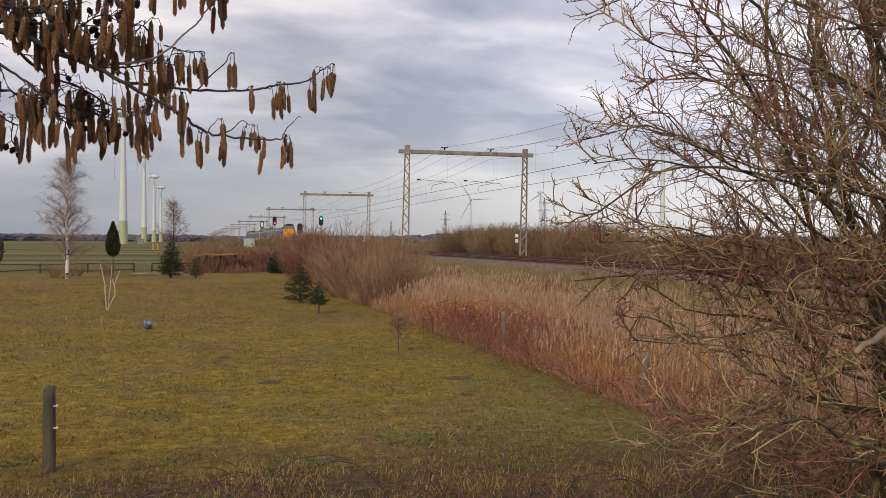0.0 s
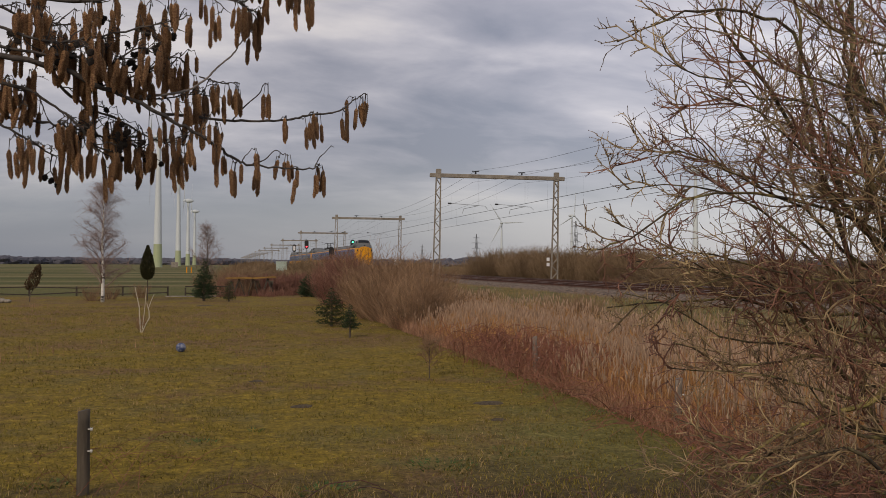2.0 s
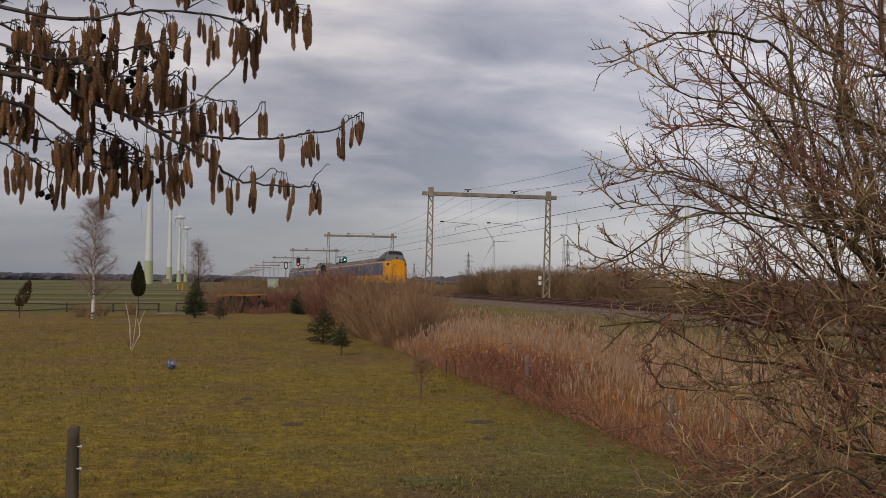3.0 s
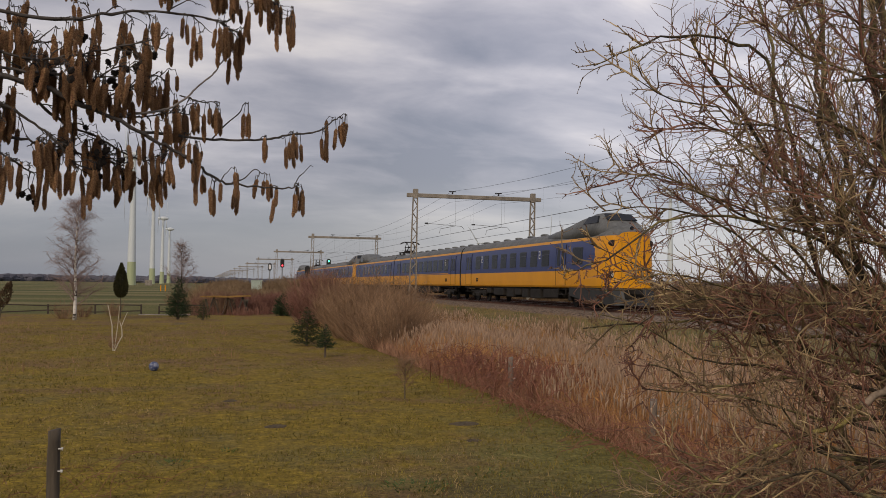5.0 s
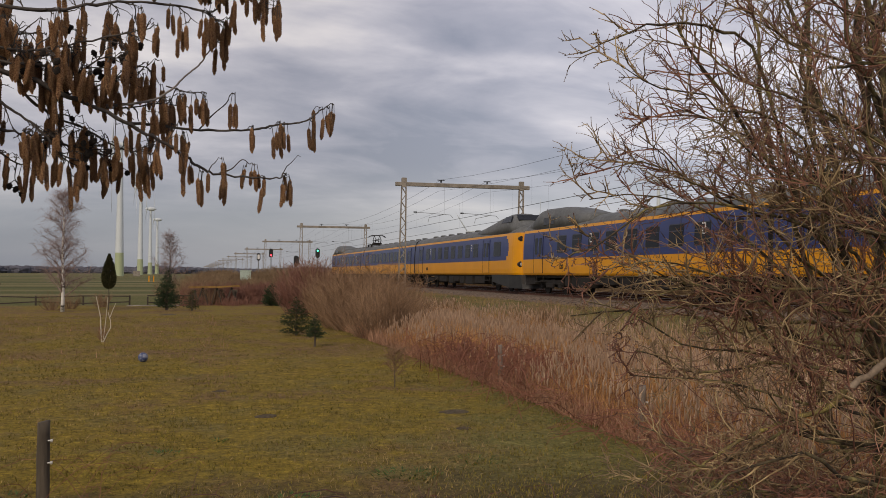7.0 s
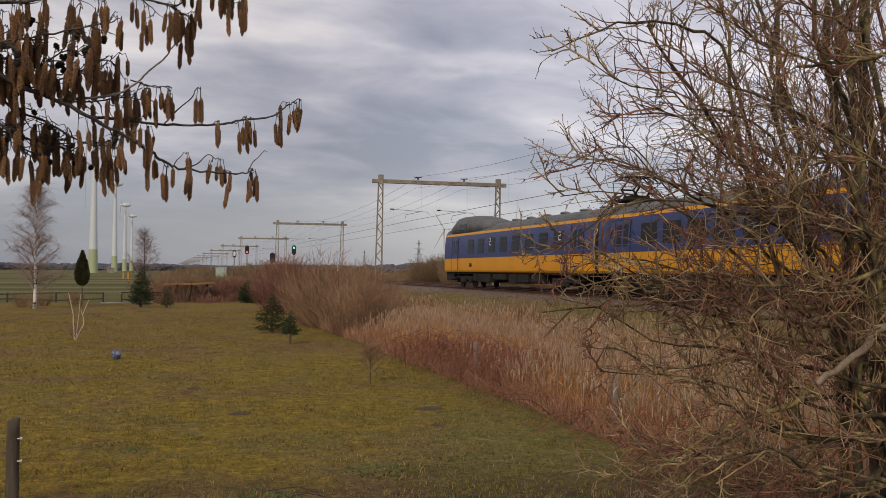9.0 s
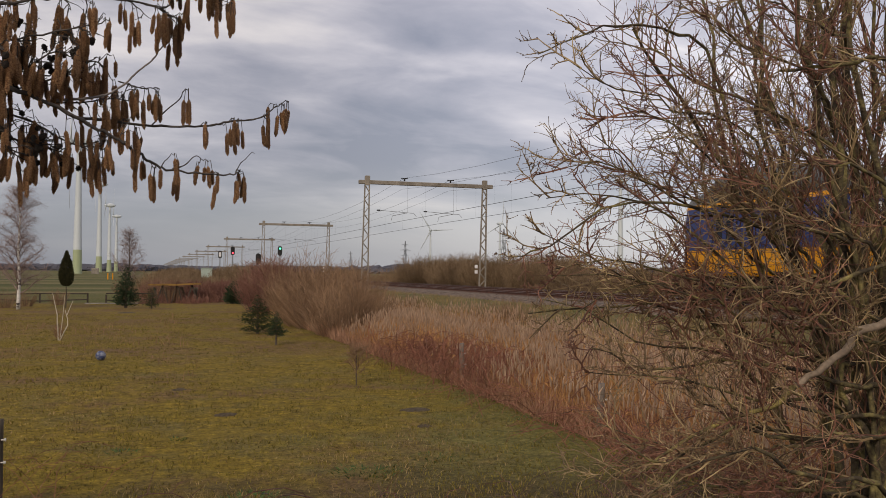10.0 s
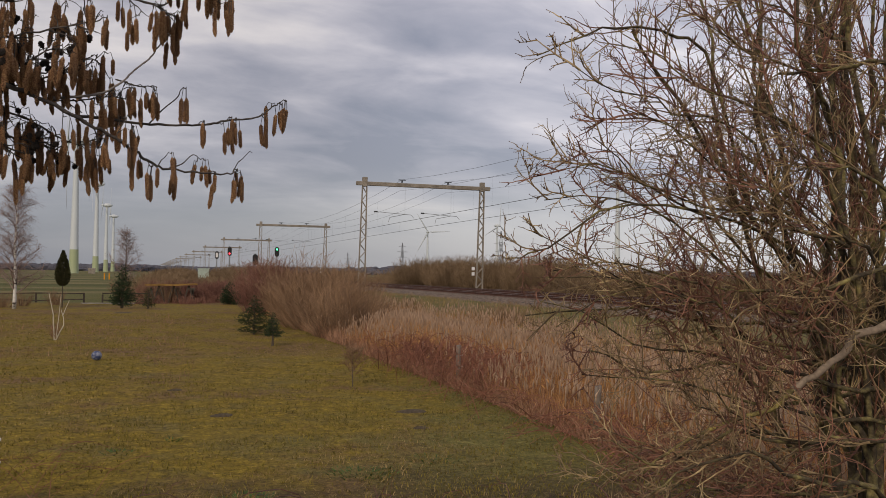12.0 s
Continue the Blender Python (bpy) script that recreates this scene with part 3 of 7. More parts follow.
def car_details(car, length, wins, doors, pano=None, vents=(), digits=()):
    for s in (-1, 1):
        for y, w in wins:
            pane = part("window", panel(2.30, 3.18, y, y + w, s), M_WINDOW, car)
            part("window_frame", panel(2.26, 3.22, y - 0.04, y + w + 0.04, s, 0.010, 0.03), M_FRAME, pane)
            part("window_bar", panel(2.90, 2.94, y + 0.03, y + w - 0.03, s, 0.026, 0.01), M_FRAME, pane) if w < 1.3 else None
        for y in doors:
            part("door", door_panel(y, s), [M_BLUE, M_YELLOW], car)
            for q in (0.16, 0.78):
                part("door_window", panel(2.25, 3.20, y + q, y + q + 0.40, s, 0.032, 0.02), M_WINDOW, car)
            for q in (-0.028, 1.35):
                part("door_seam", seam(y + q, s), M_BLACK, car)
        for y in doors:
            st = Mesh()
            st.box(s * 1.30 - 0.18, y + 0.1, 0.66, s * 1.30 + 0.18, y + 1.25, 0.70)
            for q in (0.15, 1.2):
                st.box(s * 1.30 - 0.03, y + q - 0.02, 0.68, s * 1.30 + 0.03, y + q + 0.02, 1.08)
            part("footstep", st, M_DARK, car)
    fr = Mesh()
    fr.box(-1.2, 0.5, 0.92, 1.2, length - 0.5, 1.07)
    y = 6.6
    rnd = random.Random(int(length * 100))
    while y < length - 6.4:
        w = rnd.uniform(1.0, 2.6)
        fr.box(-1.28, y, rnd.uniform(0.36, 0.6), 1.28, min(y + w, length - 6.2), 0.95, bevel=0.04)
        y += w + rnd.uniform(0.15, 0.7)
    part("underframe", fr, M_DARK, car)
    for y in (3.9, length - 3.9):
        part("bogie", bogie(), M_DARK, car, at=pose(0, y, 0))
    for y in vents:
        part("roof_vent", VENT, None, car, at=pose(0, y, 4.2))
    if pano is not None:
        part("pantograph", pantograph(pano), M_DARK, car)
    for s in (-1, 1):
        for y in digits:
            d = Mesh()
            x = s * (side_x(3.0) + 0.026)
            for (a0, b0, a1, b1) in ((0, 0, 1, 0.14), (0, 0.86, 1, 1), (0, 0.43, 1, 0.57), (0.78, 0.5, 1, 1), (0, 0, 0.22, 0.5)):
                lo, hi = sorted((y + (a0 if s < 0 else 1 - a0) * -0.28 * 1.0, y + (a1 if s < 0 else 1 - a1) * -0.28))
                d.box(min(x, x + s * 0.004), lo, 2.72 + b0 * 0.46, max(x, x + s * 0.004), hi, 2.72 + b1 * 0.46)
            part("class_numeral", d, M_WHITE, car, "white class numeral 2")


def seam(y, s):
    m = Mesh()
    m.loft([[(s * (side_x(z) + d), yy, z) for z, d in ((1.18, 0.03), (1.98, 0.03), (2.85, 0.03), (3.42, 0.03), (3.42, -0.02), (2.85, -0.02), (1.98, -0.02), (1.18, -0.02))] for yy in (y, y + 0.028)])
    return m


def door_panel(y, s):
    """One door leaf, yellow below and blue above, a little proud of the wall."""
    m = Mesh()
    zs = (1.20, 1.98, 2.70, 3.40)
    v = [(s * (side_x(z) + d), yy, z) for d in (-0.03, 0.022) for z in zs for yy in (y, y + 1.35)]
    m.v = v
    for k in range(3):
        a, b = 2 * k, 2 * k + 2
        for f in ((8 + a, 9 + a, 9 + b, 8 + b), (a, b, b + 1, a + 1), (a, 8 + a, 8 + b, b), (a + 1, b + 1, 9 + b, 9 + a)):
            m.f.append(f)
            m.m.append(1 if k == 0 else 0)
    m.f += [(0, 1, 9, 8), (6, 14, 15, 7)]
    m.m += [1, 0]
    return m


def emblem(car, y):
    """The operator's mark, as a plain dark double-hook shape on both sides."""
    for s in (-1, 1):
        m = Mesh()
        x = s * (side_x(1.5) + 0.004)
        for dy in (-0.16, 0.06):
            for a, b in (((0, 1.40), (0, 1.58)), ((0, 1.58), (0.12, 1.64)), ((0.12, 1.64), (0.2, 1.52)), ((0.2, 1.52), (0.1, 1.42))):
                m.tube([(x, y + dy + a[0] * s, a[1]), (x, y + dy + b[0] * s, b[1])], 0.028, 4)
        part("emblem", m, M_BLACK, car, "dark operator mark")


def windows(a, b, w, n):
    step = (b - a) / n
    return [(a + step * k + (step - w) / 2, w) for k in range(n)]


def build_unit():
    t = thing("passenger_train", "yellow and blue electric passenger train with grey roof", "train", "units of the train")
    # front car
    front = part("front_car", car_shell(LEAD, nose=True), BODY, t, smooth=False)
    car_details(front, LEAD, windows(7.4, 22.6, 1.12, 8) + [(3.0, 1.35)], (5.3, 23.3), vents=(9.6, 12.0, 14.4, 16.8, 19.2, 21.6, 24.0), digits=(9.4, 20.8))
    part("cab_roof", dome([(0.08, 0.72, 3.64, 0.60, 3.80), (0.35, 0.98, 3.66, 0.80, 4.02), (0.75, 1.18, 3.68, 0.88, 4.26), (1.3, 1.27, 3.68, 0.88, 4.60), (1.9, 1.28, 3.68, 0.84, 4.92), (2.2, 1.28, 3.68, 0.82, 5.0), (3.2, 1.28, 3.68, 0.86, 5.0), (4.2, 1.28, 3.68, 0.92, 4.86), (5.6, 1.27, 3.7, 0.98, 4.58), (7.4, 1.25, 3.72, 0.98, 4.32), (8.6, 1.2, 3.75, 0.9, 4.22)]), M_ROOF, front, "raised grey driving cab", smooth=True)
    ws = Mesh()
    ws.add([(-0.82, 1.18, 4.50), (0.82, 1.18, 4.50), (0.74, 1.78, 4.84), (-0.74, 1.78, 4.84), (-0.82, 1.14, 4.54), (0.82, 1.14, 4.54), (0.74, 1.74, 4.90), (-0.74, 1.74, 4.90)], [(0, 1, 2, 3), (7, 6, 5, 4), (0, 4, 5, 1), (1, 5, 6, 2), (2, 6, 7, 3), (3, 7, 4, 0)])
    part("windscreen", ws, M_WINDOW, front)
    for s in (-1, 1):
        w = Mesh()
        w.loft([[(s * 1.05, 1.75, 4.42), (s * 0.86, 2.05, 4.80), (s * 0.88, 3.2, 4.80), (s * 1.05, 3.5, 4.42)], [(s * 1.15, 1.75, 4.42), (s * 0.95, 2.05, 4.80), (s * 0.97, 3.2, 4.80), (s * 1.15, 3.5, 4.42)]])
        part("cab_window", w, M_WINDOW, front)
        h = Mesh()
        h.lathe([(0.0, -0.1), (0.20, -0.1), (0.20, 0.10), (0.16, 0.14), (0.0, 0.14)], 14, (s * 1.04, 0.0, 1.72), "y")
        h.v = [(x, -y + 0.22, z) for x, y, z in h.v]
        hl = part("headlight_housing", h, M_BLACK, front)
        g = Mesh()
        g.lathe([(0.0, 0.0), (0.10, 0.0), (0.10, 0.02), (0.0, 0.02)], 12, (s * 1.04, 0.062, 1.72), "y")
        part("headlight", g, M_LAMP, front, "clear glass headlight")
        tl = Mesh()
        tl.lathe([(0.0, -0.03), (0.14, -0.03), (0.17, 0.02), (0.17, 0.25), (0.0, 0.25)], 12, (s * 1.02, 0.10, 3.30), "y")
        part("marker_light", tl, M_BLACK, front)
    tg = Mesh()
    tg.lathe([(0.0, 0.0), (0.10, 0.0), (0.10, 0.05), (0.0, 0.05)], 12, (0.0, 0.10, 4.06), "y")
    part("top_light", tg, M_WINDOW, front, "small unlit top light")
    for s in (-1, 1):
        c = Mesh()
        c.tube([(s * 0.60, 0.0, 1.2), (s * 0.60, 0.0, 3.55)], 0.010, 5)
        part("gangway_seam", c, M_DARK, front)
    sk = Mesh()
    for s in (-1, 1):
        sk.loft([[(s * 1.33, 4.9, 0.62), (s * 1.36, 4.9, 1.07), (s * 1.30, 4.9, 1.07)], [(s * 1.30, 1.6, 0.25), (s * 1.36, 1.6, 1.07), (s * 1.28, 1.6, 1.07)], [(s * 1.05, -0.15, 0.22), (s * 1.15, -0.05, 1.07), (s * 1.0, 0.1, 1.07)], [(s * 0.55, -0.42, 0.22), (s * 0.60, -0.12, 1.07), (s * 0.5, 0.0, 1.07)]])
    sk.loft([[(-1.05, -0.15, 0.22), (-0.5, -0.45, 0.22), (0.5, -0.45, 0.22), (1.05, -0.15, 0.22), (1.0, 0.3, 0.22), (-1.0, 0.3, 0.22)], [(-1.08, -0.12, 0.5), (-0.5, -0.38, 0.5), (0.5, -0.38, 0.5), (1.08, -0.12, 0.5), (1.0, 0.3, 0.5), (-1.0, 0.3, 0.5)]])
    part("nose_skirt", sk, M_SKIRT, front, "grey plough skirt under the nose")
    cp = Mesh()
    cp.box(-0.22, -0.75, 0.72, 0.22, 0.6, 1.02, bevel=0.05)
    cp.box(-0.75, -0.06, 0.55, 0.75, 0.4, 1.05)
    part("coupler", cp, M_DARK, front)
    emblem(front, 21.9)
    # middle car with the pantograph
    y1 = LEAD + GAP
    mid = part("middle_car", car_shell(MID), BODY, t, at=pose(0, y1, 0))
    car_details(mid, MID, windows(3.3, 21.2, 1.3, 10), (1.3, 21.9), pano=MID - 1.05, vents=(1.6, 4.0, 6.4, 8.8, 11.2, 13.6, 16.0, 18.4, 20.8), digits=(4.4,))
    st = Mesh()
    for s in (-1, 1):
        st.box(s * 1.418 - 0.004, 3.4, 2.02, s * 1.418 + 0.004, 16.5, 2.07)
    part("class_band", st, M_YELLOW, mid)
    emblem(mid, 4.2)
    # rear car with the second cab
    y2 = y1 + MID + GAP
    rear = part("rear_car", car_shell(TAIL, tail=True), BODY, t, at=pose(0, y2, 0))
    car_details(rear, TAIL, windows(3.2, 19.2, 1.15, 8), (1.3, 20.9), vents=(1.6, 4.0, 6.4, 8.8, 11.2, 13.6), digits=(4.2, 14.6))
    L = TAIL
    part("cab_roof", dome([(L - 9.5, 1.2, 3.75, 0.9, 4.22), (L - 8.0, 1.26, 3.7, 1.0, 4.40), (L - 6.2, 1.28, 3.68, 1.02, 4.72), (L - 4.8, 1.28, 3.68, 1.0, 4.88), (L - 2.1, 1.28, 3.68, 0.92, 4.93), (L - 1.5, 1.27, 3.68, 0.9, 4.78), (L - 0.8, 1.24, 3.68, 0.92, 4.30), (L - 0.1, 1.12, 3.66, 0.95, 4.02)]), M_ROOF, rear, "raised grey driving cab", smooth=True)
    for s in (-1, 1):
        w = Mesh()
        w.loft([[(s * 1.10, L - 4.6, 3.92), (s * 1.02, L - 4.5, 4.32), (s * 1.02, L - 3.0, 4.32), (s * 1.10, L - 3.1, 3.92)], [(s * 1.275, L - 4.6, 3.92), (s * 1.20, L - 4.5, 4.32), (s * 1.20, L - 3.0, 4.32), (s * 1.275, L - 3.1, 3.92)]])
        part("cab_window", w, M_WINDOW, rear)
    for s in (-1, 1):
        g = Mesh()
        g.lathe([(0.0, 0.0), (0.10, 0.0), (0.10, 0.03), (0.0, 0.03)], 12, (s * 0.9, L + 0.0, 1.72), "y")
        part("tail_light", g, M_BLACK, rear)
    cp = Mesh()
    cp.box(-0.22, L - 0.5, 0.72, 0.22, L + 0.5, 1.02, bevel=0.05)
    cp.loft([[(-1.2, L - 1.6, 0.55), (1.2, L - 1.6, 0.55), (1.2, L - 1.6, 1.07), (-1.2, L - 1.6, 1.07)], [(-1.15, L - 0.05, 0.45), (1.15, L - 0.05, 0.45), (1.2, L - 0.05, 1.07), (-1.2, L - 0.05, 1.07)]])
    part("coupler", cp, M_DARK, rear)
    emblem(rear, L - 5.9)
    for y in (LEAD, y1 + MID):
        g = Mesh()
        rings = [[(x * k, y + d, z) for x, z in ((-1.2, 1.1), (1.2, 1.1), (1.25, 2.4), (1.12, 3.7), (0.7, 3.98), (-0.7, 3.98), (-1.12, 3.7), (-1.25, 2.4))] for d, k in ((-0.02, 1), (0.08, 0.97), (0.15, 1), (0.22, 0.97), (GAP + 0.02, 1))]
        g.loft(rings)
        part("gangway_bellows", g, M_BLACK, t)
    return t


M_LAMP = mat("lamp_glass", [(0.3, (0.55, 0.54, 0.50)), (0.7, (0.40, 0.40, 0.38))], 6, 0.15)
UNIT = LEAD + GAP + MID + GAP + TAIL
unit_a = build_unit()
unit_b = copy_thing(unit_a, pose(NEAR, 200, RAIL))
unit_a["label"] = "leading yellow and blue electric train unit"
unit_b["label"] = "trailing yellow and blue electric train unit"
JOINT_6, SPEED = 84.7, 32.75      # where the units meet at 6 s, and metres a second


def motions():
    rows_a, rows_b = [], []
    for k in range(0, 25):
        t = k * 0.5
        y = JOINT_6 - SPEED * (t - 6.0)
        rows_a.append((t, pose(NEAR, y - UNIT - 0.5, RAIL)))
        rows_b.append((t, pose(NEAR, y + 0.5, RAIL)))
    walk(unit_a, rows_a)
    walk(unit_b, rows_b)

# ---------------------------------------------------------------- the far distance
def polar(az, r, z=0.0):
    return (math.sin(radians(az)) * r, math.cos(radians(az)) * r, z)


def build_turbine(name, at, hub, facing, turn, green=True, blades=33.0, label=""):
    t = thing(name, label, "wind turbine", "wind turbines on the plain", at=pose(*at))
    m = Mesh()
    k = hub / 65.0
    rb, rt = 2.35 * k, 1.0 * k
    m.lathe([(rb + (rt - rb) * (z ** 0.85), z * hub) for z in (0, 0.06, 0.12, 0.18)], 20, slot=1 if green else 0, caps=False)
    m.lathe([(rb + (rt - rb) * (z ** 0.85), z * hub) for z in (0.18, 0.35, 0.6, 0.8, 0.975)], 20, caps=False)
    part("tower", m, [M_TOWER, M_TOWERG], t, smooth=True)
    n = Mesh()
    n.lathe([(0.2, -3.2), (1.4, -2.6), (2.1, -1.0), (2.2, 0.8), (1.8, 2.6), (1.1, 4.4), (0.3, 5.4)], 14, (0, 0, 0), "y")
    n.v = [(x * k, y * k, z * k) for x, y, z in n.v]
    f = pose(0, 0, hub, 0, 0, facing)
    part("nacelle", n, M_TOWER, t, at=f, smooth=True)
    h = Mesh()
    h.lathe([(0.1, -5.4), (1.0, -4.8), (1.5, -3.9), (1.5, -3.1)], 14, (0, 0, 0), "y")
    h.v = [(x * k, y * k, z * k) for x, y, z in h.v]
    hb = part("hub", h, M_TOWER, t, at=f, smooth=True)
    for q in range(3):
        b = Mesh()
        rings = []
        for u, c, th in ((0.03, 0.8, 0.8), (0.12, 1.0, 0.7), (0.2, 1.7, 0.5), (0.45, 1.2, 0.3), (0.75, 0.75, 0.17), (1.0, 0.25, 0.06)):
            r = u * blades
            rings.append([(-c * k * 0.6, 0.0, r), (0, th * k * 0.5, r), (c * k * 0.6, 0.1, r), (0, -th * k * 0.5, r)])
        b.loft(rings)
        part("blade", b, M_TOWER, hb, at=pose(0, -4.0 * k, 0, 0, turn + 120 * q, 0), smooth=True)
    return t


def build_pylon(at, height, yaw):
    t = thing("power_pylon", "grey steel lattice power pylon far off", "power pylon", "power pylons on the plain", at=pose(*at, 0, 0, yaw))
    m = Mesh()
    h = height
    lv = [(0, 4.2), (0.25, 2.6), (0.5, 1.5), (0.75, 1.0), (1.0, 0.25)]
    for (u0, w0), (u1, w1) in zip(lv, lv[1:]):
        c0 = [(sx * w0, sy * w0, u0 * h) for sx, sy in ((-1, -1), (1, -1), (1, 1), (-1, 1))]
        c1 = [(sx * w1, sy * w1, u1 * h) for sx, sy in ((-1, -1), (1, -1), (1, 1), (-1, 1))]
        for i in range(4):
            m.tube([c0[i], c1[i]], 0.22, 4)
            m.tube([c0[i], c1[(i + 1) % 4]], 0.13, 4)
            m.tube([c0[(i + 1) % 4], c1[i]], 0.13, 4)
            m.tube([c1[i], c1[(i + 1) % 4]], 0.13, 4)
    part("mast", m, M_FARSTEEL, t)
    for u, w in ((0.55, 7.5), (0.72, 9.0), (0.88, 6.0)):
        a = Mesh()
        for sy in (-0.6, 0.6):
            a.tube([(-w, 0, u * h), (0, sy, u * h + 1.6), (w, 0, u * h)], 0.16, 4)
            a.tube([(-w, 0, u * h), (0, sy, u * h), (w, 0, u * h)], 0.16, 4)
        part("crossarm", a, M_FARSTEEL, t)


def az_of(px):
    """The bearing of a column of the picture at the start, from the track's direction."""
    return math.degrees(math.atan((px - 784) / 1604.4)) + 15.35


for px, r, turn in ((218, 480, 66), (255, 712, 12), (272.5, 945, 2), (284.5, 1135, 14)):
    build_turbine("wind_turbine", polar(az_of(px), r), 65.0, -84.0, turn, label="tall white wind turbine with a green tower foot")
build_turbine("wind_turbine", polar(az_of(832.5), 1350), 65.0, -10.0, -32, False, label="pale wind turbine beyond the railway, far off")
build_turbine("wind_turbine", polar(az_of(956), 1150), 65.0, 30.0, 5, False, label="pale wind turbine beyond the railway, far off")
build_turbine("wind_turbine", polar(az_of(1172), 620), 65.0, 30.0, 40, False, label="pale wind turbine behind bare branches")
build_pylon(polar(az_of(788), 1250), 45, 20)
build_pylon(polar(az_of(963), 900), 46, 20)
build_pylon(polar(az_of(692), 1900), 45, 20)
build_pylon(polar(az_of(1300), 1000), 45, 20)
# the haze of the distance is mixed into the woods' colour as blue-grey
M_TREELINE = mat("hazed_far_wood", [(0.35, (0.065, 0.068, 0.088)), (0.65, (0.11, 0.108, 0.13))], 0.05, 1.0, coord="World", fine=0.4)


def build_treeline():
    rnd = random.Random(4)
    m = Mesh()
    a = -60.0
    while a < 75:
        r = 1500 + 260 * noise.noise((a * 0.2, 0, 0))
        if a > 12:
            r *= 0.75
        p = polar(a, r)
        w = rnd.uniform(7, 16)
        h = max(4.0, 9.5 + 3.5 * noise.noise((a * 0.35, 4, 0)) + rnd.uniform(-1.2, 1.2))
        rings = []
        for u, k in ((0, 0.9), (0.25, 1.0), (0.6, 0.95), (0.88, 0.7), (1.0, 0.25)):
            rings.append([(p[0] + math.cos(q) * w * k * rnd.uniform(0.8, 1.2), p[1] + math.sin(q) * w * k * rnd.uniform(0.8, 1.2), h * u * rnd.uniform(0.9, 1.1)) for q in (2 * math.pi * i / 7 for i in range(7))])
        m.loft(rings)
        a += rnd.uniform(0.08, 0.2)
    tagged(part("far_woods", m, M_TREELINE), "line of woods on the horizon, tinted dark blue-grey for haze", "woods", kind="stuff")


build_treeline()

# ---------------------------------------------------------------- plants of the garden, the ditch and the railway
M_REED = mat("dry_reed", [(0.3, (0.37, 0.185, 0.072)), (0.7, (0.58, 0.330, 0.148))], 0.7, 0.9, coord="World", island=0.4, spec=0.2)
M_PLUME = mat("reed_plume", [(0.3, (0.36, 0.235, 0.15)), (0.7, (0.55, 0.39, 0.27))], 1.5, 1.0, coord="World", island=0.25, spec=0.1)
M_CANE = mat("red_bramble_cane", [(0.3, (0.16, 0.060, 0.038)), (0.7, (0.29, 0.125, 0.080))], 1.3, 0.75, coord="World", island=0.35, spec=0.3)
M_DARKCANE = mat("dark_bramble_cane", [(0.3, (0.040, 0.014, 0.012)), (0.7, (0.145, 0.045, 0.035))], 2.5, 0.55, coord="World", island=0.5)
M_DRY = mat("dry_herb", [(0.3, (0.26, 0.14, 0.085)), (0.7, (0.41, 0.24, 0.155))], 1.1, 0.95, coord="World", island=0.35, spec=0.2)
M_TWIG = mat("shrub_twig", [(0.3, (0.17, 0.102, 0.062)), (0.7, (0.33, 0.212, 0.130))], 1.0, 0.9, coord="World", island=0.35, spec=0.2)
M_TWIGRED = mat("reddish_twig", [(0.3, (0.16, 0.075, 0.058)), (0.7, (0.27, 0.14, 0.105))], 1.0, 0.9, coord="World", island=0.35, spec=0.2)
M_TWIGFAR = mat("hedge_twig", [(0.3, (0.165, 0.112, 0.070)), (0.7, (0.28, 0.195, 0.118))], 0.4, 0.95, coord="World", island=0.35, spec=0.1)
M_BIRCHTWIG = mat("birch_twig", [(0.3, (0.19, 0.13, 0.115)), (0.7, (0.30, 0.215, 0.19))], 1.0, 0.9, island=0.25)
M_BIRCH = mat("birch_bark", [(0.40, (0.06, 0.05, 0.045)), (0.47, (0.62, 0.60, 0.56)), (0.75, (0.78, 0.76, 0.72))], 2.4, 0.8, stretch=(1, 1, 2.2))
M_PALE = mat("pale_bark", [(0.3, (0.42, 0.36, 0.27)), (0.7, (0.58, 0.52, 0.42))], 6, 0.9)
M_FIR = mat("fir_needle", [(0.3, (0.022, 0.040, 0.020)), (0.7, (0.05, 0.085, 0.035))], 3, 0.8, island=0.4, spec=0.3)
M_FIRTIP = mat("spruce_needle", [(0.3, (0.028, 0.042, 0.016)), (0.7, (0.062, 0.078, 0.028))], 3, 0.8, island=0.4, spec=0.3)
M_CYPRESS = mat("dark_cypress", [(0.3, (0.028, 0.032, 0.014)), (0.7, (0.075, 0.070, 0.030))], 3, 0.9, island=0.3, spec=0.2)
M_BROWNEVER = mat("bronzed_needle", [(0.3, (0.085, 0.058, 0.034)), (0.7, (0.16, 0.11, 0.066))], 3, 0.9, island=0.3, spec=0.2)
M_BARK = mat("dark_bark", [(0.3, (0.06, 0.048, 0.036)), (0.7, (0.13, 0.10, 0.075))], 8, 0.95, fine=40, bump=0.5)
M_WOOD = mat("weathered_wood", [(0.3, (0.045, 0.036, 0.026)), (0.7, (0.115, 0.092, 0.066))], 5, 0.9, fine=30, bump=0.5, stretch=(1, 1, 0.15))
M_GREYWOOD = mat("silvered_wood", [(0.3, (0.13, 0.105, 0.085)), (0.7, (0.25, 0.205, 0.165))], 5, 0.9, fine=30, bump=0.5, stretch=(1, 1, 0.15))
M_GRASS = mat("grass_blade", [(0.3, (0.105, 0.085, 0.019)), (0.7, (0.24, 0.190, 0.040))], 1.3, 0.9, coord="World", island=0.45, spec=0.2)
M_STRAW = mat("straw_blade", [(0.3, (0.20, 0.140, 0.060)), (0.7, (0.36, 0.26, 0.12))], 0.9, 0.9, coord="World", island=0.35, spec=0.2)
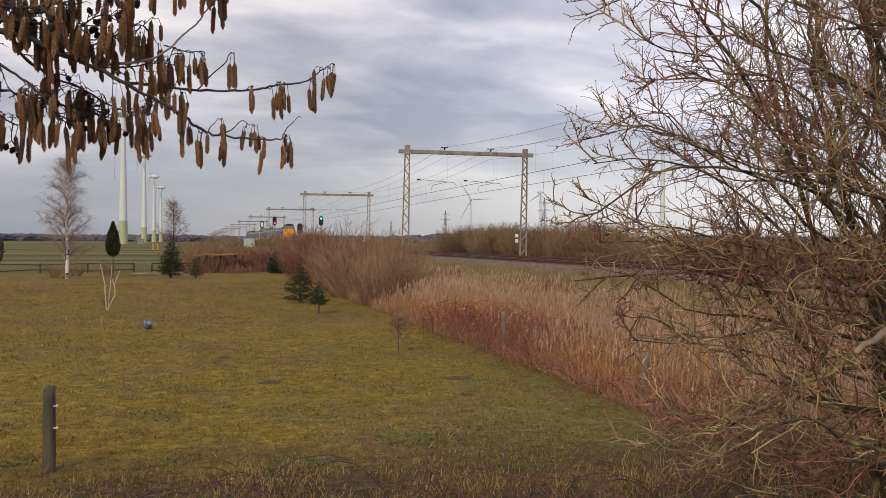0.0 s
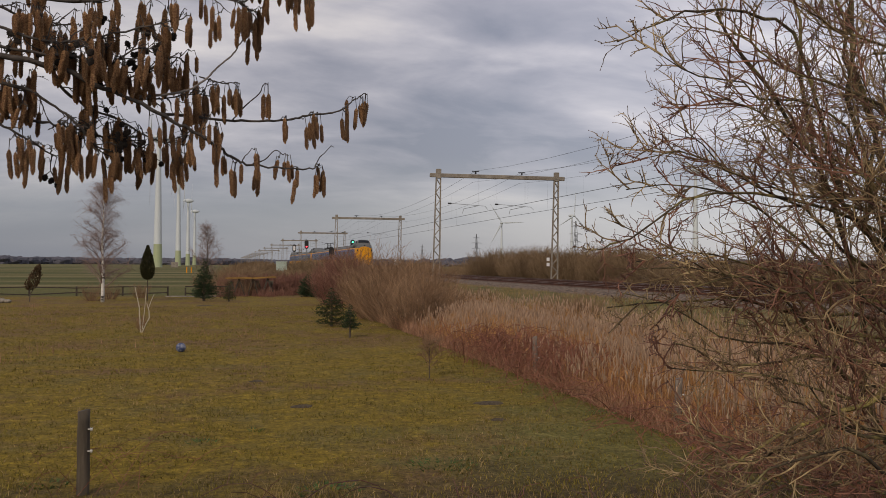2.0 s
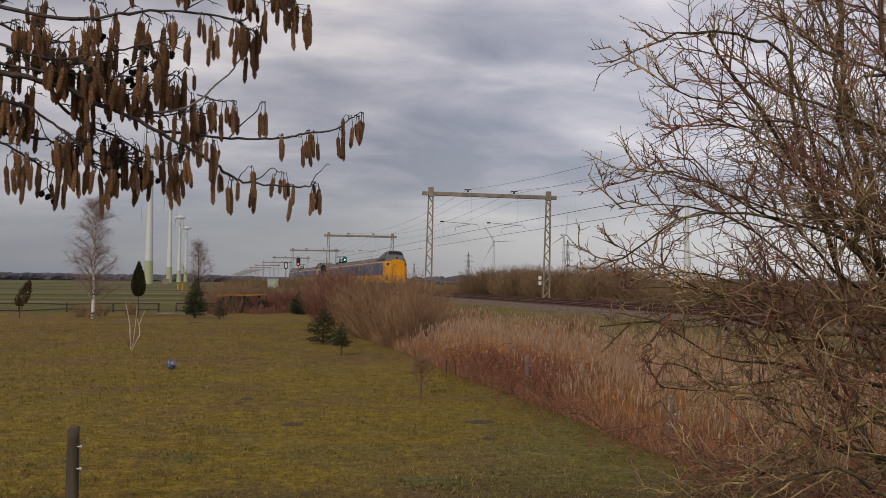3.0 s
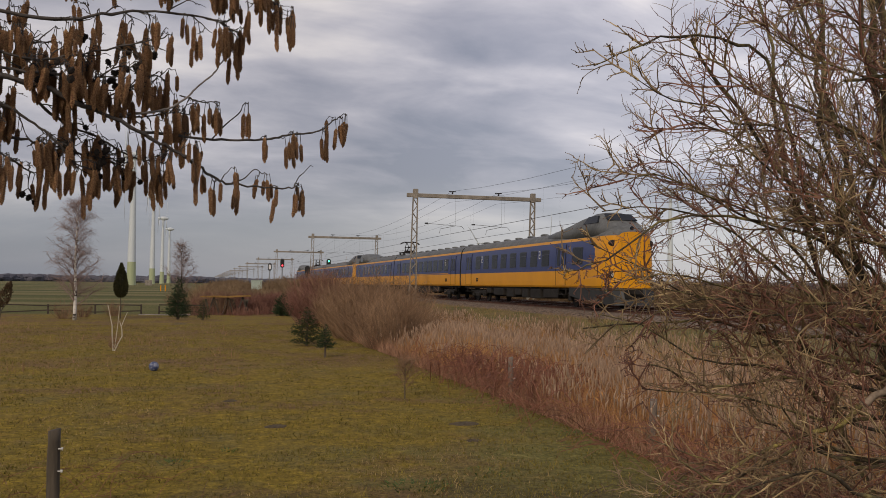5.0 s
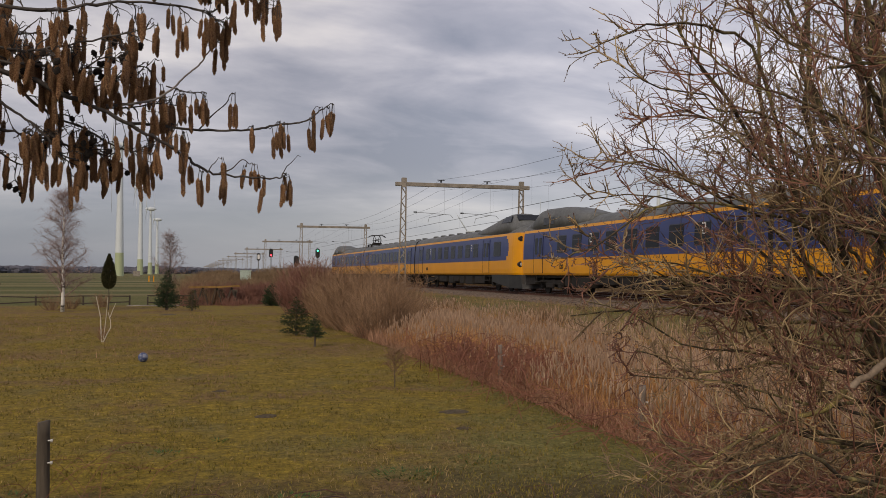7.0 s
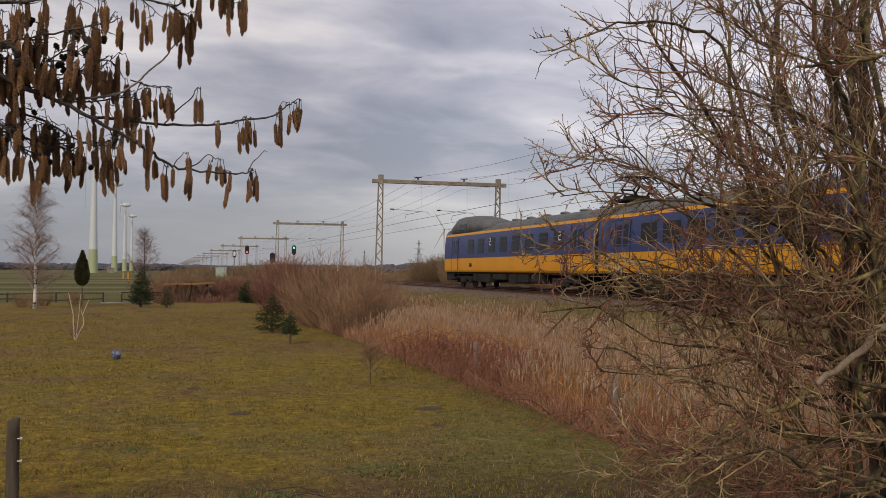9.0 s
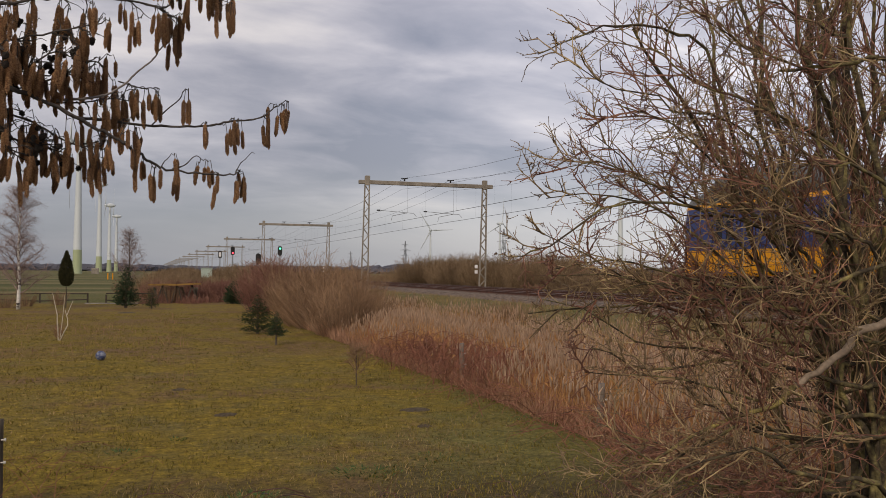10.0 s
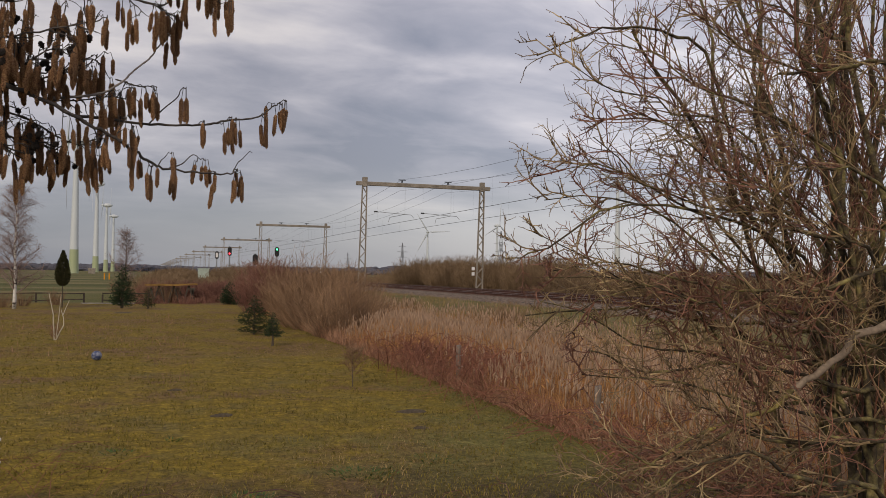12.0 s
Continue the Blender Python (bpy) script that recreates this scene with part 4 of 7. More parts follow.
M_WEED = mat("green_weed", [(0.3, (0.035, 0.075, 0.016)), (0.7, (0.075, 0.135, 0.03))], 2, 0.8, island=0.35)


def rv(rnd, a, b):
    return rnd.uniform(a, b)


def blade(m, x, y, z, h, w, bx, by, rnd, slot=0):
    """One bent three-sided stalk."""
    a = rnd.uniform(0, 6.28)
    ux, uy = math.cos(a) * w, math.sin(a) * w
    o = len(m.v)
    m.v += [(x - ux, y - uy, z), (x + ux, y + uy, z), (x + bx * 0.35 - ux * 0.8, y + by * 0.35 - uy * 0.8, z + h * 0.55), (x + bx * 0.35 + ux * 0.8, y + by * 0.35 + uy * 0.8, z + h * 0.55), (x + bx, y + by, z + h)]
    m.f += [(o, o + 1, o + 3, o + 2), (o + 2, o + 3, o + 4)]
    m.m += [slot, slot]


def build_reeds():
    rnd = random.Random(11)
    m, p = Mesh(), Mesh()
    for k in range(66000):
        x = EDGE + 0.25 + 4.9 * rnd.random() ** 1.1
        y = 3.0 + 50 * rnd.random() ** 1.5
        if noise.noise((x * 0.7, y * 0.35, 9)) < -0.42:
            continue
        if y > 25 and rnd.random() < (0.88 if x < 7.4 or y > 40 else 0.15) * sstep(25, 27, y):
            continue
        if 14.3 < y < 20.5 and x < 7.0 and rnd.random() < 0.75:
            continue
        z = ground_z(x, y)
        h = rnd.uniform(0.85, 1.35) * (0.85 + 0.25 * noise.noise((x * 0.4, y * 0.3, 2))) * sstep(EDGE, EDGE + 1.2, x) ** 0.4
        lean = rnd.gauss(0, 0.10), rnd.gauss(-0.04, 0.10)
        w = rnd.uniform(0.0022, 0.0042) * (1 + y / 28)
        blade(m, x, y, z, h, w, lean[0], lean[1], rnd)
        if rnd.random() < 0.15:   # a leaf that hangs off the stalk
            u = rnd.uniform(0.4, 0.8)
            ax = rnd.uniform(0, 6.28)
            l = rnd.uniform(0.06, 0.15)
            ox, oy, oz = x + lean[0] * u, y + lean[1] * u, z + h * u
            o = len(m.v)
            m.v += [(ox, oy, oz), (ox, oy, oz + 0.006), (ox + math.cos(ax) * l * 0.3, oy + math.sin(ax) * l * 0.3, oz + l * 0.55), (ox + math.cos(ax) * l * 0.7, oy + math.sin(ax) * l * 0.7, oz + l * 0.62)]
            m.f += [(o, o + 1, o + 2), (o, o + 2, o + 3)]
            m.m += [0, 0]
        if rnd.random() < 0.30:
            tx, ty, tz = x + lean[0], y + lean[1], z + h
            l = rnd.uniform(0.10, 0.2)
            r = rnd.uniform(0.008, 0.015) * (1 + y / 60)
            dx = rnd.uniform(-0.06, 0.06)
            o = len(p.v)
            p.v += [(tx, ty, tz - 0.04), (tx + r, ty, tz + l * 0.4), (tx - r * 0.5, ty + r, tz + l * 0.4), (tx - r * 0.5, ty - r, tz + l * 0.4), (tx + dx, ty, tz + l)]
            p.f += [(o, o + 1, o + 2), (o, o + 2, o + 3), (o, o + 3, o + 1), (o + 4, o + 2, o + 1), (o + 4, o + 3, o + 2), (o + 4, o + 1, o + 3)]
            p.m += [0] * 6
    t = thing("reed_bed", "tall dry tan reeds along the ditch", "reeds", kind="stuff")
    tagged(part("reed_stalks", m, M_REED, t), kind="stuff")
    tagged(part("reed_plumes", p, M_PLUME, t, "pale fluffy seed plumes"), kind="stuff")
    # dry pinkish herbs and old bramble at the foot of the reeds
    h = Mesh()
    for k in range(15000):
        y = 3.5 + 30 * rnd.random() ** 1.6
        x = EDGE + abs(rnd.gauss(0.15, 0.5))
        if x > EDGE + 2.2:
            continue
        z = ground_z(x, y)
        hh = rnd.uniform(0.12, 0.55) * (0.6 + 0.8 * sstep(EDGE - 0.1, EDGE + 0.7, x))
        blade(h, x, y, z, hh, rnd.uniform(0.002, 0.005) * (1 + y / 25), rnd.gauss(0, 0.16), rnd.gauss(0, 0.16), rnd)
    tagged(part("dry_undergrowth", h, M_DRY), "tangle of dry reddish herbs at the foot of reeds", "undergrowth", kind="stuff")


def arc(rnd, p, yaw, length, rise, n=9, wob=0.04):
    """A cane that rises, arches over and comes down."""
    pts = []
    for k in range(n):
        u = k / (n - 1)
        r = length * u
        pts.append((p[0] + math.cos(yaw) * r + rnd.gauss(0, wob) * u, p[1] + math.sin(yaw) * r + rnd.gauss(0, wob) * u, p[2] + rise * 4 * u * (1 - u * 0.82) * (1 - 0.25 * u)))
    return pts


def build_bramble(name, label, cx, cy, sx, sy, count, rise, seed, r0=0.006, bark=None):
    rnd = random.Random(seed)
    m, sh = Mesh(), Mesh()
    for k in range(count):
        x, y = cx + rnd.gauss(0, sx), cy + rnd.gauss(0, sy)
        pts = arc(rnd, (x, y, ground_z(x, y) - 0.02), rnd.uniform(0, 6.28), rnd.uniform(0.5, 1.5), rise * rnd.uniform(0.45, 1.1))
        r = r0 * rnd.uniform(0.6, 1.2)
        m.tube(pts, [r * (1 - 0.65 * i / len(pts)) for i in range(len(pts))], 4, 0, False)
        for q in range(rnd.randint(1, 4)):
            b = Vector(pts[rnd.randint(3, len(pts) - 2)])
            d = Vector((rnd.gauss(0, 1), rnd.gauss(0, 1), rnd.uniform(-0.2, 1))).normalized() * rnd.uniform(0.1, 0.35)
            sh.tube([b, b + d * 0.5 + Vector((0, 0, 0.02)), b + d], [r * 0.5, r * 0.4, r * 0.25], 3, 0, False)
    t = thing(name, label, "bramble")
    tagged(part("cane_tangle", m, bark or M_CANE, t), kind="stuff")
    tagged(part("side_shoot_tangle", sh, bark or M_CANE, t), kind="stuff")
    return t


def shrub_mesh(seed, height, spread, stems, twigs, r0, sides=3, lean=0.0):
    """A many-stemmed bare shrub: stems fan up from the base, each with fine upright twigs."""
    rnd = random.Random(seed)
    m, tw = Mesh(), Mesh()
    for k in range(stems):
        a = rnd.uniform(0, 6.28)
        s = spread * rnd.random() ** 0.62
        h = height * rnd.uniform(0.45, 1.0) * (1 - 0.22 * (s / spread) ** 2)
        b0 = Vector((math.cos(a) * s * 0.28, math.sin(a) * s * 0.28, -0.06))
        tip = Vector((math.cos(a) * s + lean * h, math.sin(a) * s, h))
        mid = b0.lerp(tip, 0.5) + Vector((math.cos(a), math.sin(a), 0)) * s * 0.18 + Vector((rnd.gauss(0, 0.05), rnd.gauss(0, 0.05), 0)) * height
        pts = []
        for i in range(7):
            u = i / 6
            pts.append(b0 * (1 - u) ** 2 + mid * 2 * u * (1 - u) + tip * u * u + Vector((rnd.gauss(0, 1), rnd.gauss(0, 1), 0)) * 0.012 * height * u)
        m.tube(pts, [r0 * (1 - 0.8 * i / 6) for i in range(7)], sides, 0, False)
        for q in range(twigs):
            u = rnd.uniform(0.25, 0.98)
            i = min(5, int(u * 6))
            p = pts[i].lerp(pts[i + 1], u * 6 - i)
            l = height * rnd.uniform(0.10, 0.30) * (1.1 - 0.5 * u)
            d = Vector((rnd.gauss(0, 0.55) + math.cos(a) * 0.25, rnd.gauss(0, 0.55) + math.sin(a) * 0.25, rnd.uniform(0.35, 1.0))).normalized()
            e = p + d * l
            tw.tube([p, p + d * l * 0.5 + Vector((rnd.gauss(0, 0.02), rnd.gauss(0, 0.02), 0)) * height, e], [r0 * 0.38, r0 * 0.3, r0 * 0.16], 3, 0, False)
    return m, tw


def shrub(name, meshes, material, at=None):
    t = new(name)
    t.empty_display_size = 0.2
    if at is not None:
        t.matrix_basis = at
    tagged(part("stem_mass", meshes[0], material, t), kind="stuff")
    tagged(part("twig_mass", meshes[1], material, t), "fine upright twigs", kind="stuff")
    return t


def scatter_shrubs():
    rnd = random.Random(21)
    # willows by the lawn's far corner
    kinds = []
    for k in range(3):
        ob = shrub("willow_shrub", shrub_mesh(30 + k, (2.8, 2.5, 3.35)[k], 1.75, 105, 22, 0.014), M_TWIG)
        tagged(ob, "bare grey-brown willow shrub with fine upright twigs", "shrub", "willow shrubs along the ditch")
        kinds.append(ob)
    spots = [(5.9, 28.4), (5.9, 31.6), (5.5, 33.4), (7.3, 33.5), (6.4, 36.0), (8.0, 39.5), (6.2, 39.0), (8.0, 41.5), (6.4, 45.0), (9.0, 47.0), (6.9, 51.0), (9.6, 55.0), (7.2, 58.0), (10.2, 64.0), (7.6, 69.0), (11.0, 76.0), (8.6, 84.0), (12.0, 92.0)]
    for i, (x, y) in enumerate(spots):
        s = pose(x, y, ground_z(x, y) + rnd.uniform(-0.25, 0.02), 0, 0, rnd.uniform(0, 360))
        if i < 3:
            kinds[i].matrix_basis = s
        else:
            copy_thing(kinds[i % 3], s)
    # low brown growth on the bank behind the reeds
    low = shrub("bank_shrub", shrub_mesh(44, 1.15, 0.9, 110, 10, 0.013), M_TWIG)
    tagged(low, "low bare brown shrub on the bank", "shrub", "low shrubs on the bank")
    low.matrix_basis = pose(9.6, 21.0, ground_z(9.6, 21.0))
    for x, y in ((10.4, 24.5), (11.2, 30), (10.0, 27), (11.5, 41), (10.6, 18.2), (11.8, 63), (12.6, 31), (11.0, 15.5)):
        copy_thing(low, pose(x, y, ground_z(x, y) - 0.1, 0, 0, rnd.uniform(0, 360)))
    # reddish shrubs
    red = shrub("red_shrub", shrub_mesh(51, 3.2, 1.3, 90, 14, 0.02), M_TWIGRED)
    tagged(red, "bare shrub with reddish twigs and a few dead leaves", "shrub", "reddish shrubs")
    red.matrix_basis = pose(5.6, 44.5, -0.1)
    for x, y in ((5.1, 45.2), (5.9, 46.4), (7.2, 48.0), (4.4, 62.0), (5.8, 64.5), (3.2, 66.0)):
        copy_thing(red, pose(x, y, -1.5 if y > 60 else -0.1 if y < 47 else -0.35, 0, 0, rnd.uniform(0, 360)))
    mound = shrub("red_mound_shrub", shrub_mesh(52, 1.55, 1.5, 220, 10, 0.025), M_TWIGRED)
    tagged(mound, "dense low dark red-brown shrub", "shrub", "reddish shrubs")
    mound.matrix_basis = pose(4.4, 60.8, -0.05)
    for x, y in ((3.4, 60.2), (6.0, 62), (2.4, 61.5), (1.2, 61.5), (5.2, 64), (0.6, 64), (3.9, 59.2), (2.2, 59.3), (0.2, 57.3), (2.7, 57.4)):
        copy_thing(mound, pose(x, y, -0.95 if y < 58 else -0.75 if y < 59.5 else -0.1, 0, 0, rnd.uniform(0, 360)))
    # the overgrown verge towards the far signals
    far = shrub("verge_shrub", shrub_mesh(60, 2.9, 2.8, 200, 12, 0.036), M_TWIGFAR)
    tagged(far, "bare brown shrub on the railway verge", "shrub", "shrubs on the railway verge")
    far.matrix_basis = pose(9.0, 76, -0.2)
    for k in range(16):
        x, y = rnd.uniform(-0.2, 7.0), 68 + k * 3.4
        copy_thing(far, pose(x, y, rnd.uniform(-0.9, -0.3) - (0.9 if 0.035 < x / y < 0.08 else 0.0), 0, 0, rnd.uniform(0, 360)))
    for k in range(34):
        y = 82 + k * 7.5 + rnd.uniform(-3, 3)
        x = rnd.uniform(5.0, 13.0) - (y - 80) * 0.012
        low_ = -1.3 if y < 150 and 0.040 < x / y < 0.078 else 0.0     # the relay cabinet stands clear
        copy_thing(far, pose(x, y, low_ + rnd.uniform(-0.9, 0.1), 0, 0, rnd.uniform(0, 360)))
    # the hedge beyond the tracks
    hk = []
    for k in range(2):
        ob = shrub("hedge_shrub", shrub_mesh(70 + k, 4.4, 2.9, 200, 16, 0.030), M_TWIGFAR)
        tagged(ob, "tall bare brown hedge shrub beyond the railway", "shrub", "hedge beyond the railway")
        hk.append(ob)
    spots = []
    for k in range(30):        # the tall thicket
        spots.append((rnd.uniform(31.5, 40), 74 + k * 1.35 + rnd.uniform(-1.5, 1.5), rnd.uniform(-0.7, 0.1)))
    for k in range(22):        # lower growth to both ends
        spots.append((rnd.uniform(33, 46), 112 + k * 6, rnd.uniform(-2.2, -1.3)))
    for k in range(34):
        spots.append((rnd.uniform(32, 40), 16 + k * 1.7, rnd.uniform(-2.1, -1.0)))
    for i, (x, y, z) in enumerate(spots):
        s = pose(x, y, z, 0, 0, rnd.uniform(0, 360))
        if i < 2:
            hk[i].matrix_basis = s
        else:
            copy_thing(hk[i % 2], s)


def tree_mesh(seed, height, trunk_r, limbs, droop, spread, start=0.2, twig_n=26, fine=0.004):
    """Trunk and crown of a bare tree, as two gathered meshes."""
    rnd = random.Random(seed)
    tr, cr = Mesh(), Mesh()
    n = 12
    pts = []
    for i in range(n + 1):
        u = i / n
        pts.append(Vector((0.02 * height * noise.noise((u * 3, seed, 0)), 0.02 * height * noise.noise((u * 3, seed, 7)), height * u - 0.05)))
    tr.tube(pts, [trunk_r * (1 - u / n) ** 0.8 + 0.004 for u in range(n + 1)], 9)
    for k in range(limbs):
        u = start + (0.97 - start) * (k / limbs)
        i = min(n - 1, int(u * n))
        p = pts[i].lerp(pts[i + 1], u * n - i)
        a = k * 2.4 + rnd.uniform(-0.4, 0.4)
        l = spread * height * (1.06 - u) ** 0.75 * rnd.uniform(0.55, 1.1)
        up = rnd.uniform(0.6, 1.7)
        lp = []
        for q in range(7):
            v = q / 6
            lp.append(p + Vector((math.cos(a) * l * v, math.sin(a) * l * v, up * l * v * (1 - droop * v * 0.5))) + Vector((rnd.gauss(0, 1), rnd.gauss(0, 1), rnd.gauss(0, 1))) * 0.025 * l)
        r = trunk_r * 0.32 * (1.1 - u)
        cr.tube(lp, [r * (1 - 0.8 * q / 6) + 0.003 for q in range(7)], 5, 0, False)
        for q in range(twig_n):
            v = rnd.uniform(0.15, 1.0)
            j = min(5, int(v * 6))
            b = lp[j].lerp(lp[j + 1], v * 6 - j)
            d = Vector((math.cos(a) * 0.6 + rnd.gauss(0, 0.8), math.sin(a) * 0.6 + rnd.gauss(0, 0.8), rnd.uniform(-0.1, 1.3))).normalized()
            ln = spread * height * rnd.uniform(0.22, 0.60)
            e = b + d * ln
            mid = b.lerp(e, 0.55) + Vector((0, 0, 0.08 * ln))
            e = e - Vector((0, 0, droop * 0.5 * ln))
            cr.tube([b, mid, e], [fine * 1.4, fine, fine * 0.5], 3, 0, False)
            for w in range(3):
                c = b.lerp(mid, rnd.uniform(0.3, 1.0)) if w else mid
                g = c + Vector((rnd.gauss(0, 0.4), rnd.gauss(0, 0.4), rnd.uniform(-droop, 0.5))) * ln * 0.55
                cr.tube([c, c.lerp(g, 0.5) + Vector((0, 0, 0.03 * ln)), g], [fine * 0.8, fine * 0.65, fine * 0.4], 3, 0, False)
    return tr, cr


def build_tree(name, label, at, bark, twig, **kw):
    t = thing(name, label, "tree", at=at)
    tr, cr = tree_mesh(**kw)
    part("trunk", tr, bark, t, smooth=True)
    part("crown", cr, twig, t, "bare fine twigs")
    return t


def conifer_mesh(seed, height, width, base, tiers, needles, size):
    """Whorled boughs clad in small needle sprays."""
    rnd = random.Random(seed)
    tr, cr = Mesh(), Mesh()
    tr.tube([(0, 0, -0.05), (0.01, 0, height * 0.5), (0, 0, height)], [0.035 * height + 0.008, 0.02 * height, 0.004], 7)
    for k in range(tiers):
        u = k / max(1, tiers - 1)
        z = base + (height - base) * u
        l = width * 0.5 * (1.02 - u) ** 0.8 * rnd.uniform(0.75, 1.15)
        nb = 7 if u < 0.7 else 5
        for b in range(nb):
            a = 6.283 * b / nb + k * 0.7 + rnd.uniform(-0.25, 0.25)
            ll = l * rnd.uniform(0.7, 1.15)
            p0 = Vector((0, 0, z))
            p1 = Vector((math.cos(a) * ll, math.sin(a) * ll, z + ll * rnd.uniform(-0.10, 0.35)))
            tr.tube([p0, p0.lerp(p1, 0.6) - Vector((0, 0, 0.05 * ll)), p1], [0.010, 0.007, 0.003], 4, 0, False)
            for q in range(max(4, int(needles * ll / (width * 0.5)))):
                v = rnd.uniform(0.2, 1.05)
                c = p0.lerp(p1, v) + Vector((rnd.gauss(0, 1), rnd.gauss(0, 1), rnd.gauss(0, 0.5))) * size * 0.9
                d = Vector((math.cos(a) + rnd.gauss(0, 0.6), math.sin(a) + rnd.gauss(0, 0.6), rnd.gauss(0.25, 0.4))).normalized()
                s = d.orthogonal().normalized()
                s = s * math.cos(q) + d.cross(s) * math.sin(q)
                sz = size * rnd.uniform(0.7, 1.4)
                o = len(cr.v)
                w = d.cross(s)
                cr.v += [tuple(c), tuple(c + d * sz * 0.5 + s * sz * 0.16), tuple(c + d * sz), tuple(c + d * sz * 0.5 - s * sz * 0.16), tuple(c + d * sz * 0.55 + w * sz * 0.16), tuple(c + d * sz * 0.55 - w * sz * 0.16)]
                cr.f += [(o, o + 1, o + 2, o + 3), (o, o + 4, o + 2, o + 5)]
                cr.m += [0, 0]
    return tr, cr


def build_conifer(name, label, at, mat_, seed, height, width, base, tiers, needles, size):
    t = thing(name, label, "conifer", at=at)
    tr, cr = conifer_mesh(seed, height, width, base, tiers, needles, size)
    part("trunk", tr, M_BARK, t)
    part("crown", cr, mat_, t, "needled boughs")
    return t


def teardrop_mesh(seed, z0, z1, r, count, size, lean=0.0):
    """A dense upright evergreen head on a thin stem."""
    rnd = random.Random(seed)
    tr, cr = Mesh(), Mesh()
    tr.tube([(0, 0, -0.05), (0.02, 0, z0 * 0.6), (lean * 0.3, 0, z0), (lean, 0, z1)], [0.03, 0.025, 0.022, 0.004], 6)
    for k in range(count):
        u = rnd.random()
        prof = math.sin(math.pi * min(1, u ** 0.62 * 0.95 + 0.05)) ** 0.85
        a = rnd.uniform(0, 6.28)
        q = r * prof * math.sqrt(rnd.uniform(0.1, 1.05))
        c = Vector((math.cos(a) * q + lean * u, math.sin(a) * q, z0 + (z1 - z0) * u))
        d = Vector((math.cos(a) * 0.6 + rnd.gauss(0, 0.3), math.sin(a) * 0.6 + rnd.gauss(0, 0.3), 1.0)).normalized()
        s = d.orthogonal().normalized()
        sz = size * rnd.uniform(0.7, 1.4)
        w = d.cross(s)
        o = len(cr.v)
        cr.v += [tuple(c), tuple(c + d * sz * 0.5 + s * sz * 0.25), tuple(c + d * sz), tuple(c + d * sz * 0.5 - s * sz * 0.25), tuple(c + d * sz * 0.55 + w * sz * 0.25), tuple(c + d * sz * 0.55 - w * sz * 0.25)]
        cr.f += [(o, o + 1, o + 2, o + 3), (o, o + 4, o + 2, o + 5)]
        cr.m += [0, 0]
    return tr, cr


def build_teardrop(label, at, mat_, *a):
    t = thing("evergreen_tree", label, "evergreen tree", at=at)
    tr, cr = teardrop_mesh(*a)
    part("trunk", tr, M_BARK, t)
    part("crown", cr, mat_, t)


